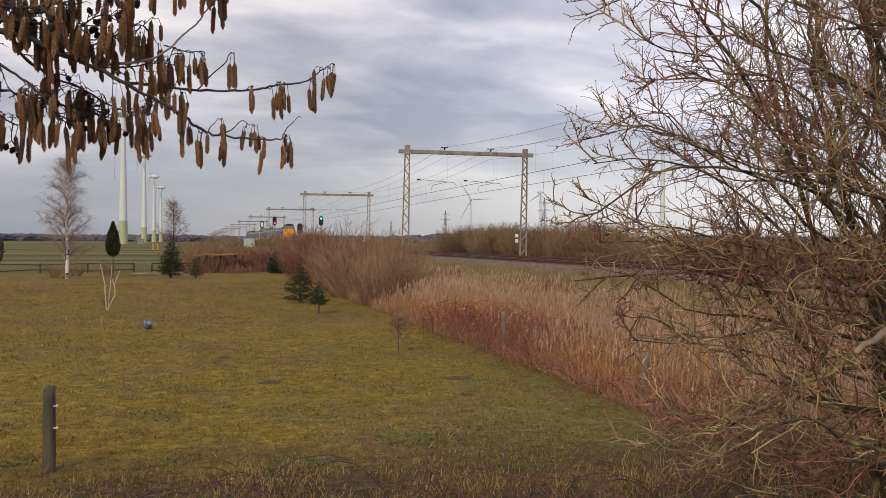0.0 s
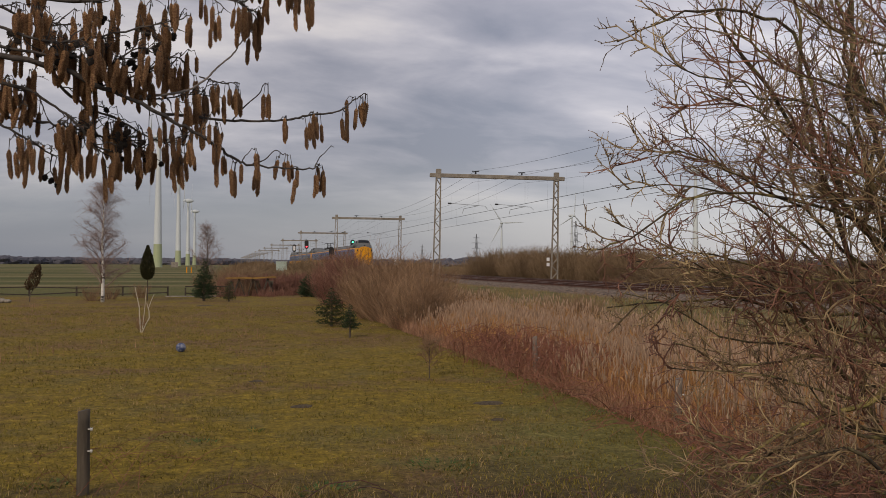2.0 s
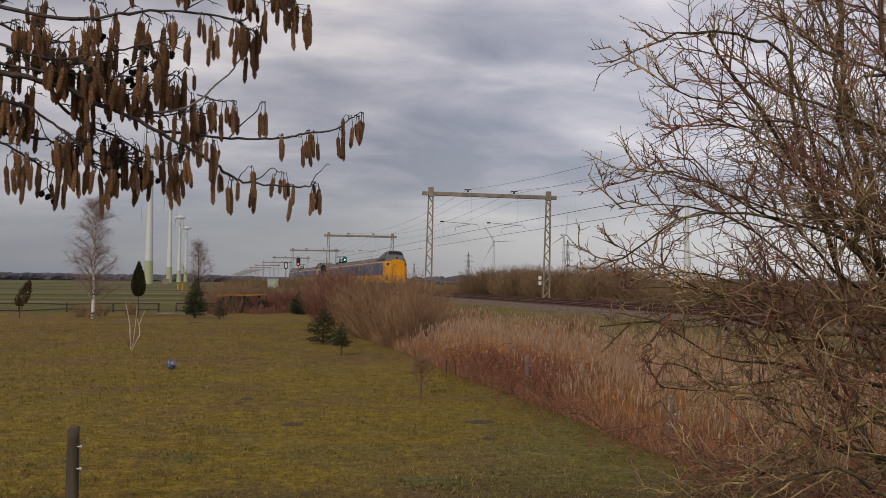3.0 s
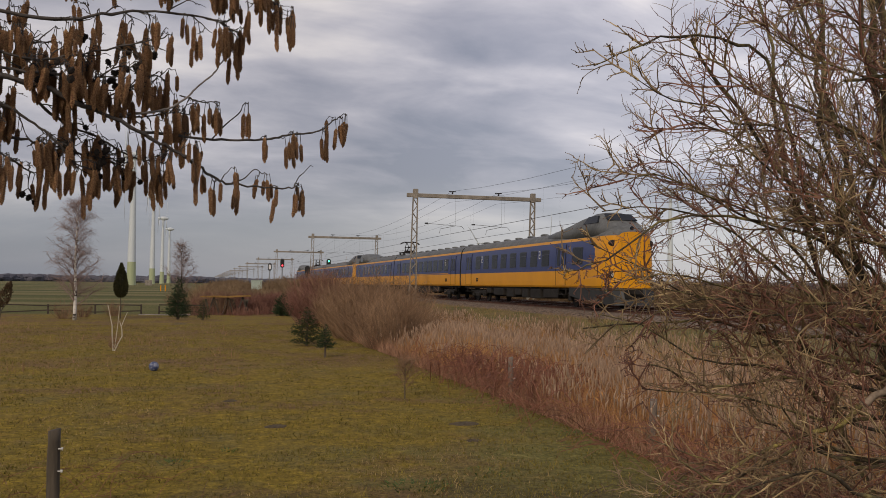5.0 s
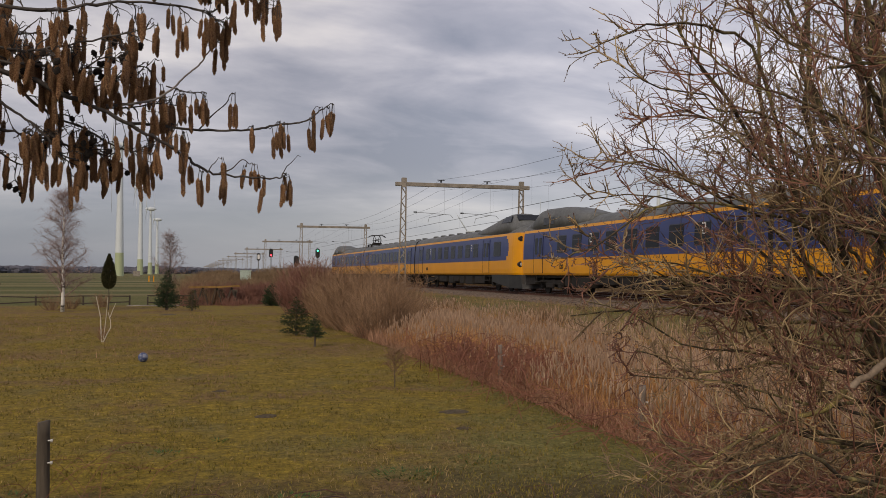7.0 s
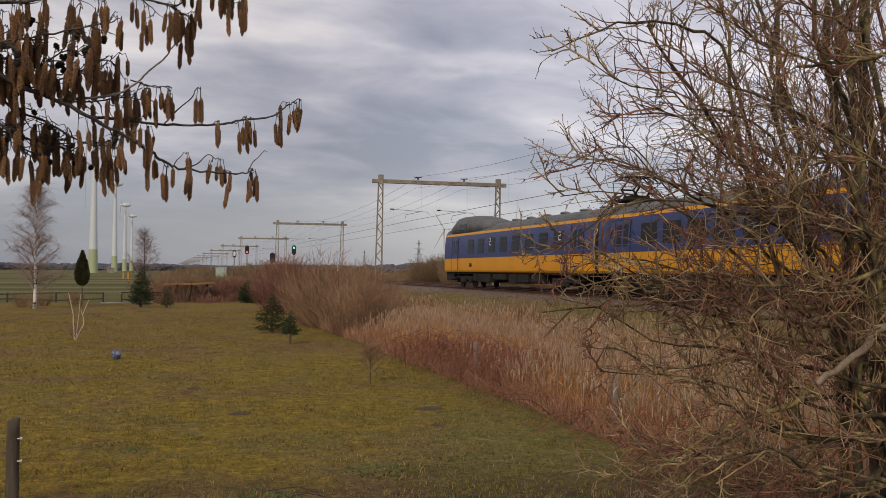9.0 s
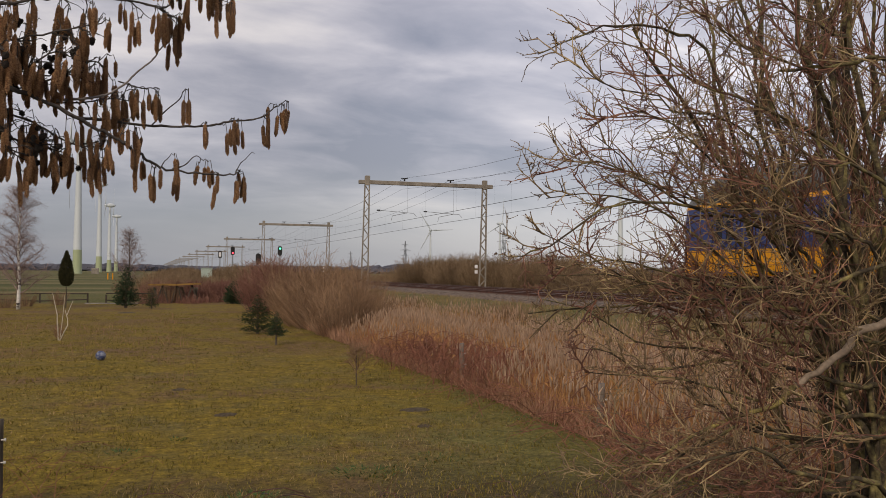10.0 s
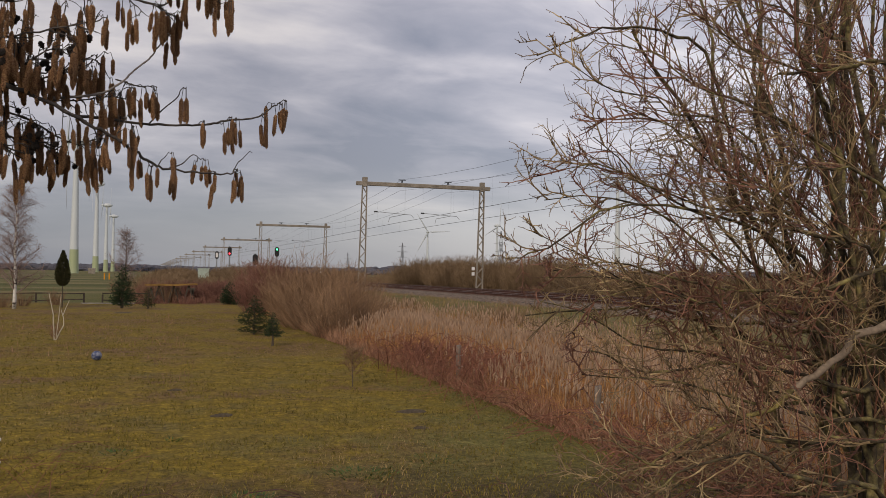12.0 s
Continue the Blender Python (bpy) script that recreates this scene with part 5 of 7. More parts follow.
def build_garden_trees():
    build_tree("birch_tree", "bare white-barked birch with fine hanging twigs", pose(-6.25, 49.7, 0), M_BIRCH, M_BIRCHTWIG, seed=3, height=6.1, trunk_r=0.095, limbs=46, droop=0.55, spread=0.27, start=0.12, twig_n=24, fine=0.0046)
    build_tree("young_tree", "small bare brown tree beyond the lawn", pose(-1.45, 70, 0), M_BARK, M_BIRCHTWIG, seed=5, height=4.9, trunk_r=0.07, limbs=34, droop=0.15, spread=0.28, start=0.15, twig_n=18, fine=0.0056)
    build_tree("birch_tree", "bare birch at the lawn's far edge", pose(-15.5, 57, 0), M_BIRCH, M_BIRCHTWIG, seed=8, height=5.0, trunk_r=0.10, limbs=24, droop=0.75, spread=0.24, start=0.25, twig_n=18, fine=0.010)
    build_conifer("fir_tree", "dark green young fir on the lawn", pose(-1.2, 50.6, 0), M_FIR, 1, 2.15, 1.35, 0.18, 15, 60, 0.095)
    build_conifer("fir_tree", "small dark green fir beside brown shrubs", pose(0.1, 49.3, 0), M_FIRTIP, 2, 1.0, 0.6, 0.15, 8, 14, 0.09)
    build_conifer("fir_tree", "dark green bushy fir in front of shrubs", pose(4.8, 55.8, 0), M_FIR, 3, 1.3, 1.35, 0.1, 11, 70, 0.10)
    build_conifer("spruce", "squat green spruce with wide open boughs", pose(3.32, 29.6, 0), M_FIRTIP, 4, 1.20, 1.20, 0.10, 10, 70, 0.06)
    build_conifer("spruce", "small upright green spruce on the lawn", pose(3.3, 24.9, 0), M_FIR, 5, 0.86, 0.52, 0.28, 9, 46, 0.045)
    build_conifer("spruce", "tiny young spruce beside stones", pose(-11.6, 50.0, 0), M_FIRTIP, 6, 0.95, 0.7, 0.1, 7, 16, 0.1)
    build_tree("sapling", "thin bare young tree on the lawn", pose(3.5, 15.7, 0), M_BARK, M_TWIG, seed=7, height=0.70, trunk_r=0.008, limbs=18, droop=0.1, spread=0.55, start=0.30, twig_n=9, fine=0.0032)
    build_teardrop("teardrop-shaped dark evergreen on a thin stem", pose(-4.15, 51, 0), M_CYPRESS, 9, 1.12, 2.92, 0.36, 3200, 0.085)
    build_teardrop("bronzed leaning evergreen shrub beside the fence", pose(-10.0, 51, 0), M_BROWNEVER, 10, 0.55, 1.85, 0.33, 520, 0.12, 0.45)
    # a pale three-armed sapling
    t = thing("pale_sapling", "bare sapling with three pale peeled arms", "sapling", at=pose(-2.4, 27.7, 0))
    m = Mesh()
    m.tube([(-0.02, 0, -0.03), (-0.06, 0, 0.45), (-0.07, 0.02, 0.72), (-0.2, 0, 1.33)], [0.022, 0.02, 0.016, 0.008], 6)
    m.tube([(0.0, 0, -0.03), (0.12, 0, 0.25), (0.21, 0, 0.42), (0.20, 0, 0.62), (0.13, 0.02, 0.86)], [0.02, 0.018, 0.016, 0.014, 0.009], 6)
    m.tube([(0.19, 0, 0.72), (0.27, 0, 0.95), (0.34, 0, 1.12)], [0.012, 0.01, 0.006], 6)
    m.tube([(0.02, 0, 0.1), (0.08, 0, 0.7), (0.12, 0, 1.28)], [0.014, 0.011, 0.006], 6)
    part("stem", m, M_PALE, t)
    part("brush", shrub_mesh(81, 0.62, 0.16, 22, 6, 0.008)[1], M_TWIGRED, t, "thin reddish shoots")
    for x, y, s in ((-6.9, 51, 82), (-6.3, 53.0, 83), (-4.9, 55.0, 84)):
        tagged(shrub("low_shrub", shrub_mesh(s, 1.05, 0.75, 60, 8, 0.01), M_TWIG, at=pose(x, y, 0)), "round bare brown shrub near the fence", "shrub")
    for x, y, s, c in ((0.4, 62, 85, M_TWIG), (1.3, 58.6, 86, M_TWIG)):
        tagged(shrub("low_shrub", shrub_mesh(s, 1.9, 0.9, 90, 9, 0.012), c, at=pose(x, y, -0.1)), "bare yellow-brown shrub beside the timber stack", "shrub")


def build_lawn_cover():
    rnd = random.Random(15)
    m, s = Mesh(), Mesh()
    n = 0
    while n < 210000:
        y = 4.2 + 40 * rnd.random() ** 1.75
        x = rnd.uniform(-0.50 * y - 1.5, EDGE + 0.3)
        k = noise.noise((x * 0.5, y * 0.5, 1))
        q = noise.noise((x * 1.8, y * 1.8, 4))
        n += 1
        if q + 0.6 * k < rnd.uniform(-0.75, 0.20):
            continue
        z = ground_z(x, y)
        h = rnd.uniform(0.012, 0.042) * (1.3 if y < 8 else 1.0) * (1.0 + 0.5 * q)
        w = rnd.uniform(0.0015, 0.0034) * (1 + y / 11)
        dead = 0.10 + 0.45 * sstep(0.0, 0.5, noise.noise((x * 0.33, y * 0.25, 17)))
        blade(s if rnd.random() < dead else m, x, y, z - 0.004, h, w, rnd.gauss(0, 0.02), rnd.gauss(0, 0.02), rnd)
    t = thing("lawn_grass", "short patchy grass blades over moss", "grass", kind="stuff")
    tagged(part("green_blades", m, M_GRASS, t), kind="stuff")
    tagged(part("straw_blades", s, M_STRAW, t), kind="stuff")
    # dead grass on the bank between the reeds and the ballast
    v = Mesh()
    for k in range(22000):
        x = rnd.uniform(9.3, 18.3)
        y = 6 + 70 * rnd.random() ** 1.2
        q = noise.noise((x * 0.35, y * 0.2, 21))
        if q > 0.22:
            continue
        blade(v, x, y, max(ground_z(x, y), 0.36 + 0.3 * (x - 17.7) if x > 17.7 else -9) - 0.01, rnd.uniform(0.12, 0.5) * (1.0 - 0.6 * sstep(14, 18.0, x)), rnd.uniform(0.004, 0.008), rnd.gauss(0, 0.1), rnd.gauss(0, 0.1), rnd)
    tagged(part("verge_grass", v, M_STRAW), "brown dead grass on the railway bank", "grass", kind="stuff")
    # rougher strip in front
    f = Mesh()
    for k in range(22000):
        y = 4.0 + 4.3 * rnd.random() ** 1.4
        x = rnd.uniform(-5.0, 4.6)
        if noise.noise((x * 1.1, y * 1.1, 12)) < rnd.uniform(-0.3, 0.3) + 0.35 * sstep(6.5, 8.3, y):
            continue
        blade(f, x, y, ground_z(x, y) - 0.005, rnd.uniform(0.04, 0.16), rnd.uniform(0.0015, 0.003), rnd.gauss(0, 0.07), rnd.gauss(0, 0.07), rnd)
    tagged(part("rough_grass", f, M_STRAW), "rough dead grass at the lawn's near edge", "grass", kind="stuff")
    # dead heath stalks over the brown part of the lawn
    d = Mesh()
    for k in range(5200):
        y = rnd.uniform(17, 46)
        x = rnd.uniform(-11, 1.0)
        if noise.noise((x * 0.3, y * 0.2, 40)) < rnd.uniform(-0.1, 0.35):
            continue
        blade(d, x, y, ground_z(x, y), rnd.uniform(0.05, 0.26), rnd.uniform(0.003, 0.006), rnd.gauss(0, 0.06), rnd.gauss(0, 0.06), rnd)
    tagged(part("dead_stalks", d, M_DRY), "thin dead reddish stalks standing in the lawn", "dry herbs", kind="stuff")
    # leafy weeds
    for x, y, r, c in ((-0.27, 10.55, 0.16, 60), (0.9, 8.05, 0.3, 160), (3.0, 9.4, 0.28, 60), (0.35, 11.2, 0.12, 30), (5.0, 11.6, 0.25, 80), (-1.6, 8.9, 0.22, 90), (2.1, 8.9, 0.35, 220), (0.05, 6.9, 0.35, 240)):
        w = Mesh()
        for k in range(c):
            a, q = rnd.uniform(0, 6.28), r * math.sqrt(rnd.random())
            px, py = math.cos(a) * q, math.sin(a) * q
            blade(w, px, py, -0.01, rnd.uniform(0.012, 0.045), rnd.uniform(0.005, 0.012), math.cos(a) * 0.05, math.sin(a) * 0.05, rnd)
        tagged(part("weed", w, M_WEED, at=pose(x, y, ground_z(x, y))), "tuft of fresh green leaves in the lawn", "weed", kind="stuff")
    # molehills of dark soil
    for x, y, r in ((3.75, 12.8, 0.24), (3.45, 11.4, 0.14), (1.05, 13.0, 0.18), (-1.0, 45.0, 0.5), (0.5, 15.7, 0.15)):
        h = Mesh()
        rings = []
        for u, z in ((1.0, -0.012), (0.8, 0.008), (0.5, 0.022), (0.2, 0.028)):
            rings.append([(math.cos(a) * r * u * (1 + 0.3 * noise.noise((math.cos(a) * 2, math.sin(a) * 2, r * 40))), math.sin(a) * r * 0.8 * u, z + 0.015 * noise.noise((math.cos(a) * 3, math.sin(a) * 3, u * 9))) for a in (6.283 * i / 16 for i in range(16))])
        h.loft(rings)
        tagged(part("molehill", h, M_SOIL, at=pose(x, y, ground_z(x, y))), "low flattened heap of dark soil on the lawn", "molehill", "molehills on the lawn")


M_SOIL = mat("dark_soil", [(0.3, (0.055, 0.040, 0.026)), (0.7, (0.12, 0.09, 0.055))], 18, 1.0, fine=60, bump=0.8)

build_reeds()
build_bramble("bramble_bush", "tangle of arching red-brown bramble canes before reeds", 6.2, 17.0, 0.6, 1.7, 800, 0.78, 61, 0.008)
build_bramble("bramble_bush", "tangle of arching red-brown bramble canes before reeds", 6.1, 8.6, 0.6, 1.6, 330, 0.5, 62)
build_bramble("bramble_bush", "red-brown bramble canes at the ditch's edge", 6.0, 12.5, 0.5, 2.0, 200, 0.42, 63)
scatter_shrubs()
build_garden_trees()
build_lawn_cover()

# ---------------------------------------------------------------- garden things
M_BALLW = mat("scuffed_ball", [(0.47, (0.05, 0.07, 0.16)), (0.52, (0.18, 0.20, 0.27)), (0.8, (0.36, 0.38, 0.44))], 14, 0.5)
M_PORC = mat("white_porcelain", [(0.3, (0.75, 0.74, 0.70)), (0.7, (0.62, 0.60, 0.56))], 9, 0.25)
M_CABINET = mat("cabinet_green", [(0.3, (0.34, 0.42, 0.36)), (0.7, (0.42, 0.49, 0.43))], 2, 0.6, fine=9)
M_FENCE = mat("dark_wet_wood", [(0.3, (0.030, 0.024, 0.018)), (0.7, (0.075, 0.058, 0.043))], 3, 0.9, fine=20)
M_ORANGE = mat("weathered_orange_wood", [(0.3, (0.17, 0.092, 0.024)), (0.7, (0.34, 0.19, 0.045))], 3, 0.8, fine=15)
M_REDLAMP = glow("signal_red", (1.0, 0.03, 0.05), 9.0)
M_GREENLAMP = glow("signal_green", (0.03, 0.9, 0.45), 5.0)


def build_post(label, x, y, h, r, knobs, lean=0.0, wood=None):
    t = thing("fence_post", label, "fence post", "round wooden fence posts", at=pose(x, y, ground_z(x, y), 0, lean, 0))
    m = Mesh()
    rings = []
    for i in range(9):
        u = i / 8
        rings.append([(math.cos(a) * r * (1 - 0.08 * u + 0.10 * noise.noise((math.cos(a) * 2 + x, math.sin(a) * 2, u * 4))), math.sin(a) * r * (1 - 0.08 * u + 0.10 * noise.noise((math.cos(a) * 2 + x, 5 + math.sin(a) * 2, u * 4))), -0.12 + (h + 0.12) * u + (0.012 * math.cos(a) if i == 8 else 0)) for a in (6.283 * k / 14 for k in range(14))])
    m.loft(rings)
    part("pole", m, wood or M_WOOD, t, smooth=True)
    for z in knobs:
        k = Mesh()
        k.lathe([(0.006, 0.0), (0.006, 0.02), (0.016, 0.022), (0.010, 0.028), (0.016, 0.034), (0.010, 0.040)], 10, (r * 0.7, -r * 0.6, z), "x")
        part("insulator", k, M_PORC, t, "white porcelain insulator")


def build_garden_things():
    build_post("short weathered wooden fence post at the lawn's edge", -1.205, 8.45, 0.73, 0.056, (0.57, 0.38))
    build_post("grey wooden fence post before the reeds", 5.45, 15.6, 0.78, 0.05, (0.25, 0.4, 0.6), -2, M_GREYWOOD)
    build_post("grey wooden fence post in dry bramble", 5.5, 10.4, 0.7, 0.05, (0.3, 0.5), 2, M_GREYWOOD)
    build_post("low dark stump of a fence post", 2.35, 4.95, 0.28, 0.05, ())
    # football
    m = Mesh()
    rings = []
    for i in range(1, 14):
        a = math.pi * i / 14
        rings.append([(0.11 * math.sin(a) * math.cos(b), 0.11 * math.sin(a) * math.sin(b), -0.11 * math.cos(a)) for b in (6.283 * k / 20 for k in range(20))])
    m.loft(rings)
    tagged(part("football", m, M_BALLW, smooth=True, at=pose(-1.0, 21.35, 0.10 + ground_z(-1.0, 21.35))), "scuffed blue and white football on the lawn", "ball")
    # low timber fence at the lawn's end
    for xa, xb in ((-30.0, -3.55), (-2.5, 0.2)):
        t = thing("timber_fence", "low dark rail fence at the end of the lawn", "fence", "timber fences", at=pose(0, 58.5, 0))
        n = max(2, int((xb - xa) / 2.6))
        for k in range(n + 1):
            x = xa + (xb - xa) * k / n
            p = Mesh()
            p.box(x - 0.05, -0.05, -0.1, x + 0.05, 0.05, 0.56 + 0.14 * noise.noise((x, 0, 0)), bevel=0.012)
            part("fence_post", p, M_FENCE, t)
            if k < n:
                for z in (0.52, 0.14):
                    r = Mesh()
                    dz = 0.16 * noise.noise((x * 0.4, z * 5, 3))
                    dz2 = 0.16 * noise.noise(((x + (xb - xa) / n) * 0.4, z * 5, 3))
                    x2 = xa + (xb - xa) * (k + 1) / n
                    r.loft([[(x - 0.02, -0.08, z + dz), (x - 0.02, -0.055, z + dz), (x - 0.02, -0.055, z + dz + 0.07), (x - 0.02, -0.08, z + dz + 0.07)], [(x2 - 0.025, -0.08, z + dz2), (x2 - 0.025, -0.055, z + dz2), (x2 - 0.025, -0.055, z + dz2 + 0.07), (x2 - 0.025, -0.08, z + dz2 + 0.07)]])
                    part("rail", r, M_FENCE, t)
    e = Mesh()
    e.box(-3.6, 56.6, -0.05, -0.6, 57.0, 0.06, bevel=0.02)
    tagged(part("kerb_stone", e, M_CONCRETE), "pale concrete edging at the end of the lawn", "edging")
    # stack of orange timber
    t = thing("timber_stack", "weathered orange beams on trestles over grey boards", "timber stack", at=pose(0, 0, 0))
    for k, (x0, x1, y, z) in enumerate(((0.1, 3.0, 58.0, 1.12), (0.6, 2.9, 58.25, 1.14), (-0.1, 2.2, 58.5, 1.10))):
        b = Mesh()
        b.loft([[(x, y - 0.05, z + e), (x, y + 0.05, z + e), (x, y + 0.05, z + e + 0.08), (x, y - 0.05, z + e + 0.08)] for x, e in ((x0, -0.03), ((x0 + x1) / 2, -0.05), (x1, 0.03))])
        part("beam", b, M_ORANGE, t)
    for x in (0.75, 1.6, 2.5):
        for s in (-0.35, 0.35):
            b = Mesh()
            b.loft([[(x + s - 0.05, 58.2 - 0.06, -0.02), (x + s + 0.05, 58.2 - 0.06, -0.02), (x + s + 0.05, 58.2 + 0.06, -0.02), (x + s - 0.05, 58.2 + 0.06, -0.02)], [(x - 0.05, 58.2 - 0.06, 1.10), (x + 0.05, 58.2 - 0.06, 1.10), (x + 0.05, 58.2 + 0.06, 1.10), (x - 0.05, 58.2 + 0.06, 1.10)]])
            part("trestle_leg", b, M_FENCE, t)
    rnd = random.Random(3)
    for k in range(9):
        x = 0.4 + k * 0.30
        b = Mesh()
        tilt = rnd.uniform(-0.4, 0.4)
        b.loft([[(x, 58.7, -0.02), (x + 0.14, 58.7, -0.02), (x + 0.14, 58.74, -0.02), (x, 58.74, -0.02)], [(x + tilt, 58.85, 0.95), (x + tilt + 0.14, 58.85, 0.95), (x + tilt + 0.14, 58.89, 0.95), (x + tilt, 58.89, 0.95)]])
        part("board", b, M_WOOD, t)
    for k in range(5):
        s = Mesh()
        r = rnd.uniform(0.1, 0.2)
        rings = []
        for i in range(1, 8):
            a = math.pi * i / 8
            rings.append([(r * 1.2 * math.sin(a) * math.cos(b) * (1 + 0.25 * noise.noise((math.cos(b), math.sin(b), k))), r * math.sin(a) * math.sin(b), -r * 0.7 * math.cos(a)) for b in (6.283 * q / 9 for q in range(9))])
        s.loft(rings)
        tagged(part("field_stone", s, M_CONCRETE, at=pose(-11.9 + 0.3 * k, 49.4 + 0.15 * (k % 2), r * 0.45)), "grey-brown field stone on the lawn", "stone", "field stones")
    hut = Mesh()
    hut.box(-1.6, -1.6, 0, 1.6, 1.6, 2.4, bevel=0.05)
    hut.loft([[(-1.8, -1.8, 2.4), (1.8, -1.8, 2.4), (1.8, 1.8, 2.4), (-1.8, 1.8, 2.4)], [(-1.5, -1.5, 2.7), (1.5, -1.5, 2.7), (1.5, 1.5, 2.7), (-1.5, 1.5, 2.7)]])
    tagged(part("transformer_hut", hut, M_CONCRETE, at=pose(*polar(az_of(249), 470))), "small pale transformer hut at a turbine's foot", "hut")
    for x, label in ((-8.2, "yellow marker post in the field"), (-7.3, "yellow marker post in the field")):
        g = Mesh()
        g.box(-0.12, -0.08, 0, 0.12, 0.08, 1.3, bevel=0.03)
        tagged(part("marker_post", g, M_YELLOW, at=pose(x, 205 + x, 0)), label, "marker post", "marker posts in the field")


def build_signal(label, x, y, z, lamp, back=False):
    t = thing("railway_signal", label, "railway signal", "railway signals", at=pose(x, y, 0))
    p = Mesh()
    p.tube([(0, 0.12, 0.1), (0, 0.12, z)], 0.08, 8)
    p.box(-0.3, -0.1, 0.0, 0.3, 0.35, 0.5, bevel=0.03)
    part("pole", p, M_STEEL, t)
    h = Mesh()
    ring = lambda s, y_: [(s * 0.42 * math.cos(a), y_, z + s * ((0.48 if math.sin(a) > 0 else -0.48) + 0.42 * math.sin(a))) for a in (6.283 * (k + 0.5) / 18 for k in range(18))]
    h.loft([ring(1.0, 0.0), ring(1.0, 0.05)])
    head = part("signal_head", h, M_BLACK, t)
    if back:
        f = Mesh()
        f.loft([ring(0.62, -0.03), ring(0.62, -0.008)])
        part("reflector_plate", f, M_WHITE, head, "pale plate with dark rim")
    else:
        for k, dz in enumerate((0.45, 0.0, -0.45)):
            lit = (lamp == "red" and k == 2) or (lamp == "green" and k == 0)
            l = Mesh()
            l.lathe([(0.0, -0.06), (0.15, -0.06), (0.15, -0.005), (0.0, -0.005)], 14, (0, 0, z + dz), "y")
            part("lens", l, (M_REDLAMP if lamp == "red" else M_GREENLAMP) if lit else M_BLACK, head)
            c = Mesh()
            c.tube([(-0.17, -0.02, z + dz + 0.02), (-0.12, -0.16, z + dz + 0.14), (0.12, -0.16, z + dz + 0.14), (0.17, -0.02, z + dz + 0.02)], 0.02, 4)
            part("hood", c, M_BLACK, head)
    ld = Mesh()
    for s in (-0.15, 0.15):
        ld.tube([(s, 0.35, 0.1), (s, 0.3, z - 1.0)], 0.02, 4)
    part("ladder", ld, M_STEEL, t)


def build_line_side():
    build_signal("tall railway signal showing red", 15.98, 189.3, 6.1, "red")
    build_signal("railway signal with a pale oval plate", 15.25, 214.5, 5.75, "", True)
    build_signal("railway signal showing green", 22.75, 168.5, 5.75, "green")
    build_signal("unlit railway signal behind reddish twigs", 16.75, 150.0, 4.0, "")
    t = thing("relay_cabinet", "pale green metal relay cabinet on the railway verge", "cabinet", at=pose(8.6, 149.7, 0))
    b = Mesh()
    b.box(-0.85, -0.4, 0.35, 0.85, 0.4, 2.35, bevel=0.03)
    part("body", b, M_CABINET, t)
    l = Mesh()
    l.box(-0.92, -0.47, 2.35, 0.92, 0.47, 2.45, bevel=0.02)
    part("lid", l, M_CABINET, t)
    f = Mesh()
    f.box(-0.8, -0.38, -0.1, 0.8, 0.38, 0.35)
    part("plinth", f, M_CONCRETE, t)
    for x in (-0.82, 0.02):
        d = Mesh()
        d.box(x, -0.425, 0.45, x + 0.8, -0.402, 2.25, bevel=0.008)
        part("cabinet_door", d, M_CABINET, t)


build_garden_things()
build_line_side()

# ---------------------------------------------------------------- the near bush
M_LIMB = mat("lichened_bark", [(0.34, (0.030, 0.023, 0.015)), (0.47, (0.075, 0.056, 0.032)), (0.55, (0.135, 0.112, 0.050)), (0.68, (0.30, 0.25, 0.095))], 11, 0.9, fine=60, bump=0.6, bscale=70)
M_LICHEN = mat("yellow_lichen", [(0.34, (0.08, 0.060, 0.034)), (0.50, (0.19, 0.15, 0.060)), (0.66, (0.40, 0.33, 0.10))], 14, 0.95, fine=70, bump=0.8, bscale=80)
M_SHOOT = mat("reddish_shoot", [(0.3, (0.11, 0.044, 0.030)), (0.6, (0.24, 0.110, 0.068)), (0.8, (0.38, 0.22, 0.135))], 7, 0.6, fine=40, island=0.35)
M_TANSHOOT = mat("tan_shoot", [(0.3, (0.12, 0.082, 0.043)), (0.5, (0.25, 0.172, 0.088)), (0.68, (0.50, 0.38, 0.20))], 7, 0.65, fine=40, island=0.35)
M_BUD = mat("dark_bud", [(0.3, (0.085, 0.040, 0.034)), (0.7, (0.15, 0.075, 0.055))], 20, 0.6, island=0.3)
M_DEAD = mat("bare_grey_wood", [(0.3, (0.20, 0.15, 0.105)), (0.7, (0.32, 0.25, 0.185))], 8, 0.85, fine=50)


def bent(a, b, sag, rnd, n=9, wob=0.03):
    """A crooked limb from a to b that sags (or arches, if negative) on the way."""
    l = (b - a).length
    side = Vector((rnd.gauss(0, 1), rnd.gauss(0, 1), rnd.gauss(0, 1))) * wob * l
    s2 = Vector((rnd.gauss(0, 1), rnd.gauss(0, 1), rnd.gauss(0, 1))) * wob * l
    out = []
    for k in range(n):
        u = k / (n - 1)
        p = a.lerp(b, u) + side * math.sin(u * math.pi) + s2 * math.sin(u * 2 * math.pi) - Vector((0, 0, sag * l)) * 4 * u * (1 - u)
        if 0 < k < n - 1:
            p = p + Vector((rnd.gauss(0, 1), rnd.gauss(0, 1), rnd.gauss(0, 1))) * 0.012 * l
        out.append(p)
    return out


def along(pts, u):
    f = u * (len(pts) - 1)
    i = min(len(pts) - 2, int(f))
    return pts[i].lerp(pts[i + 1], f - i), (pts[i + 1] - pts[i]).normalized()


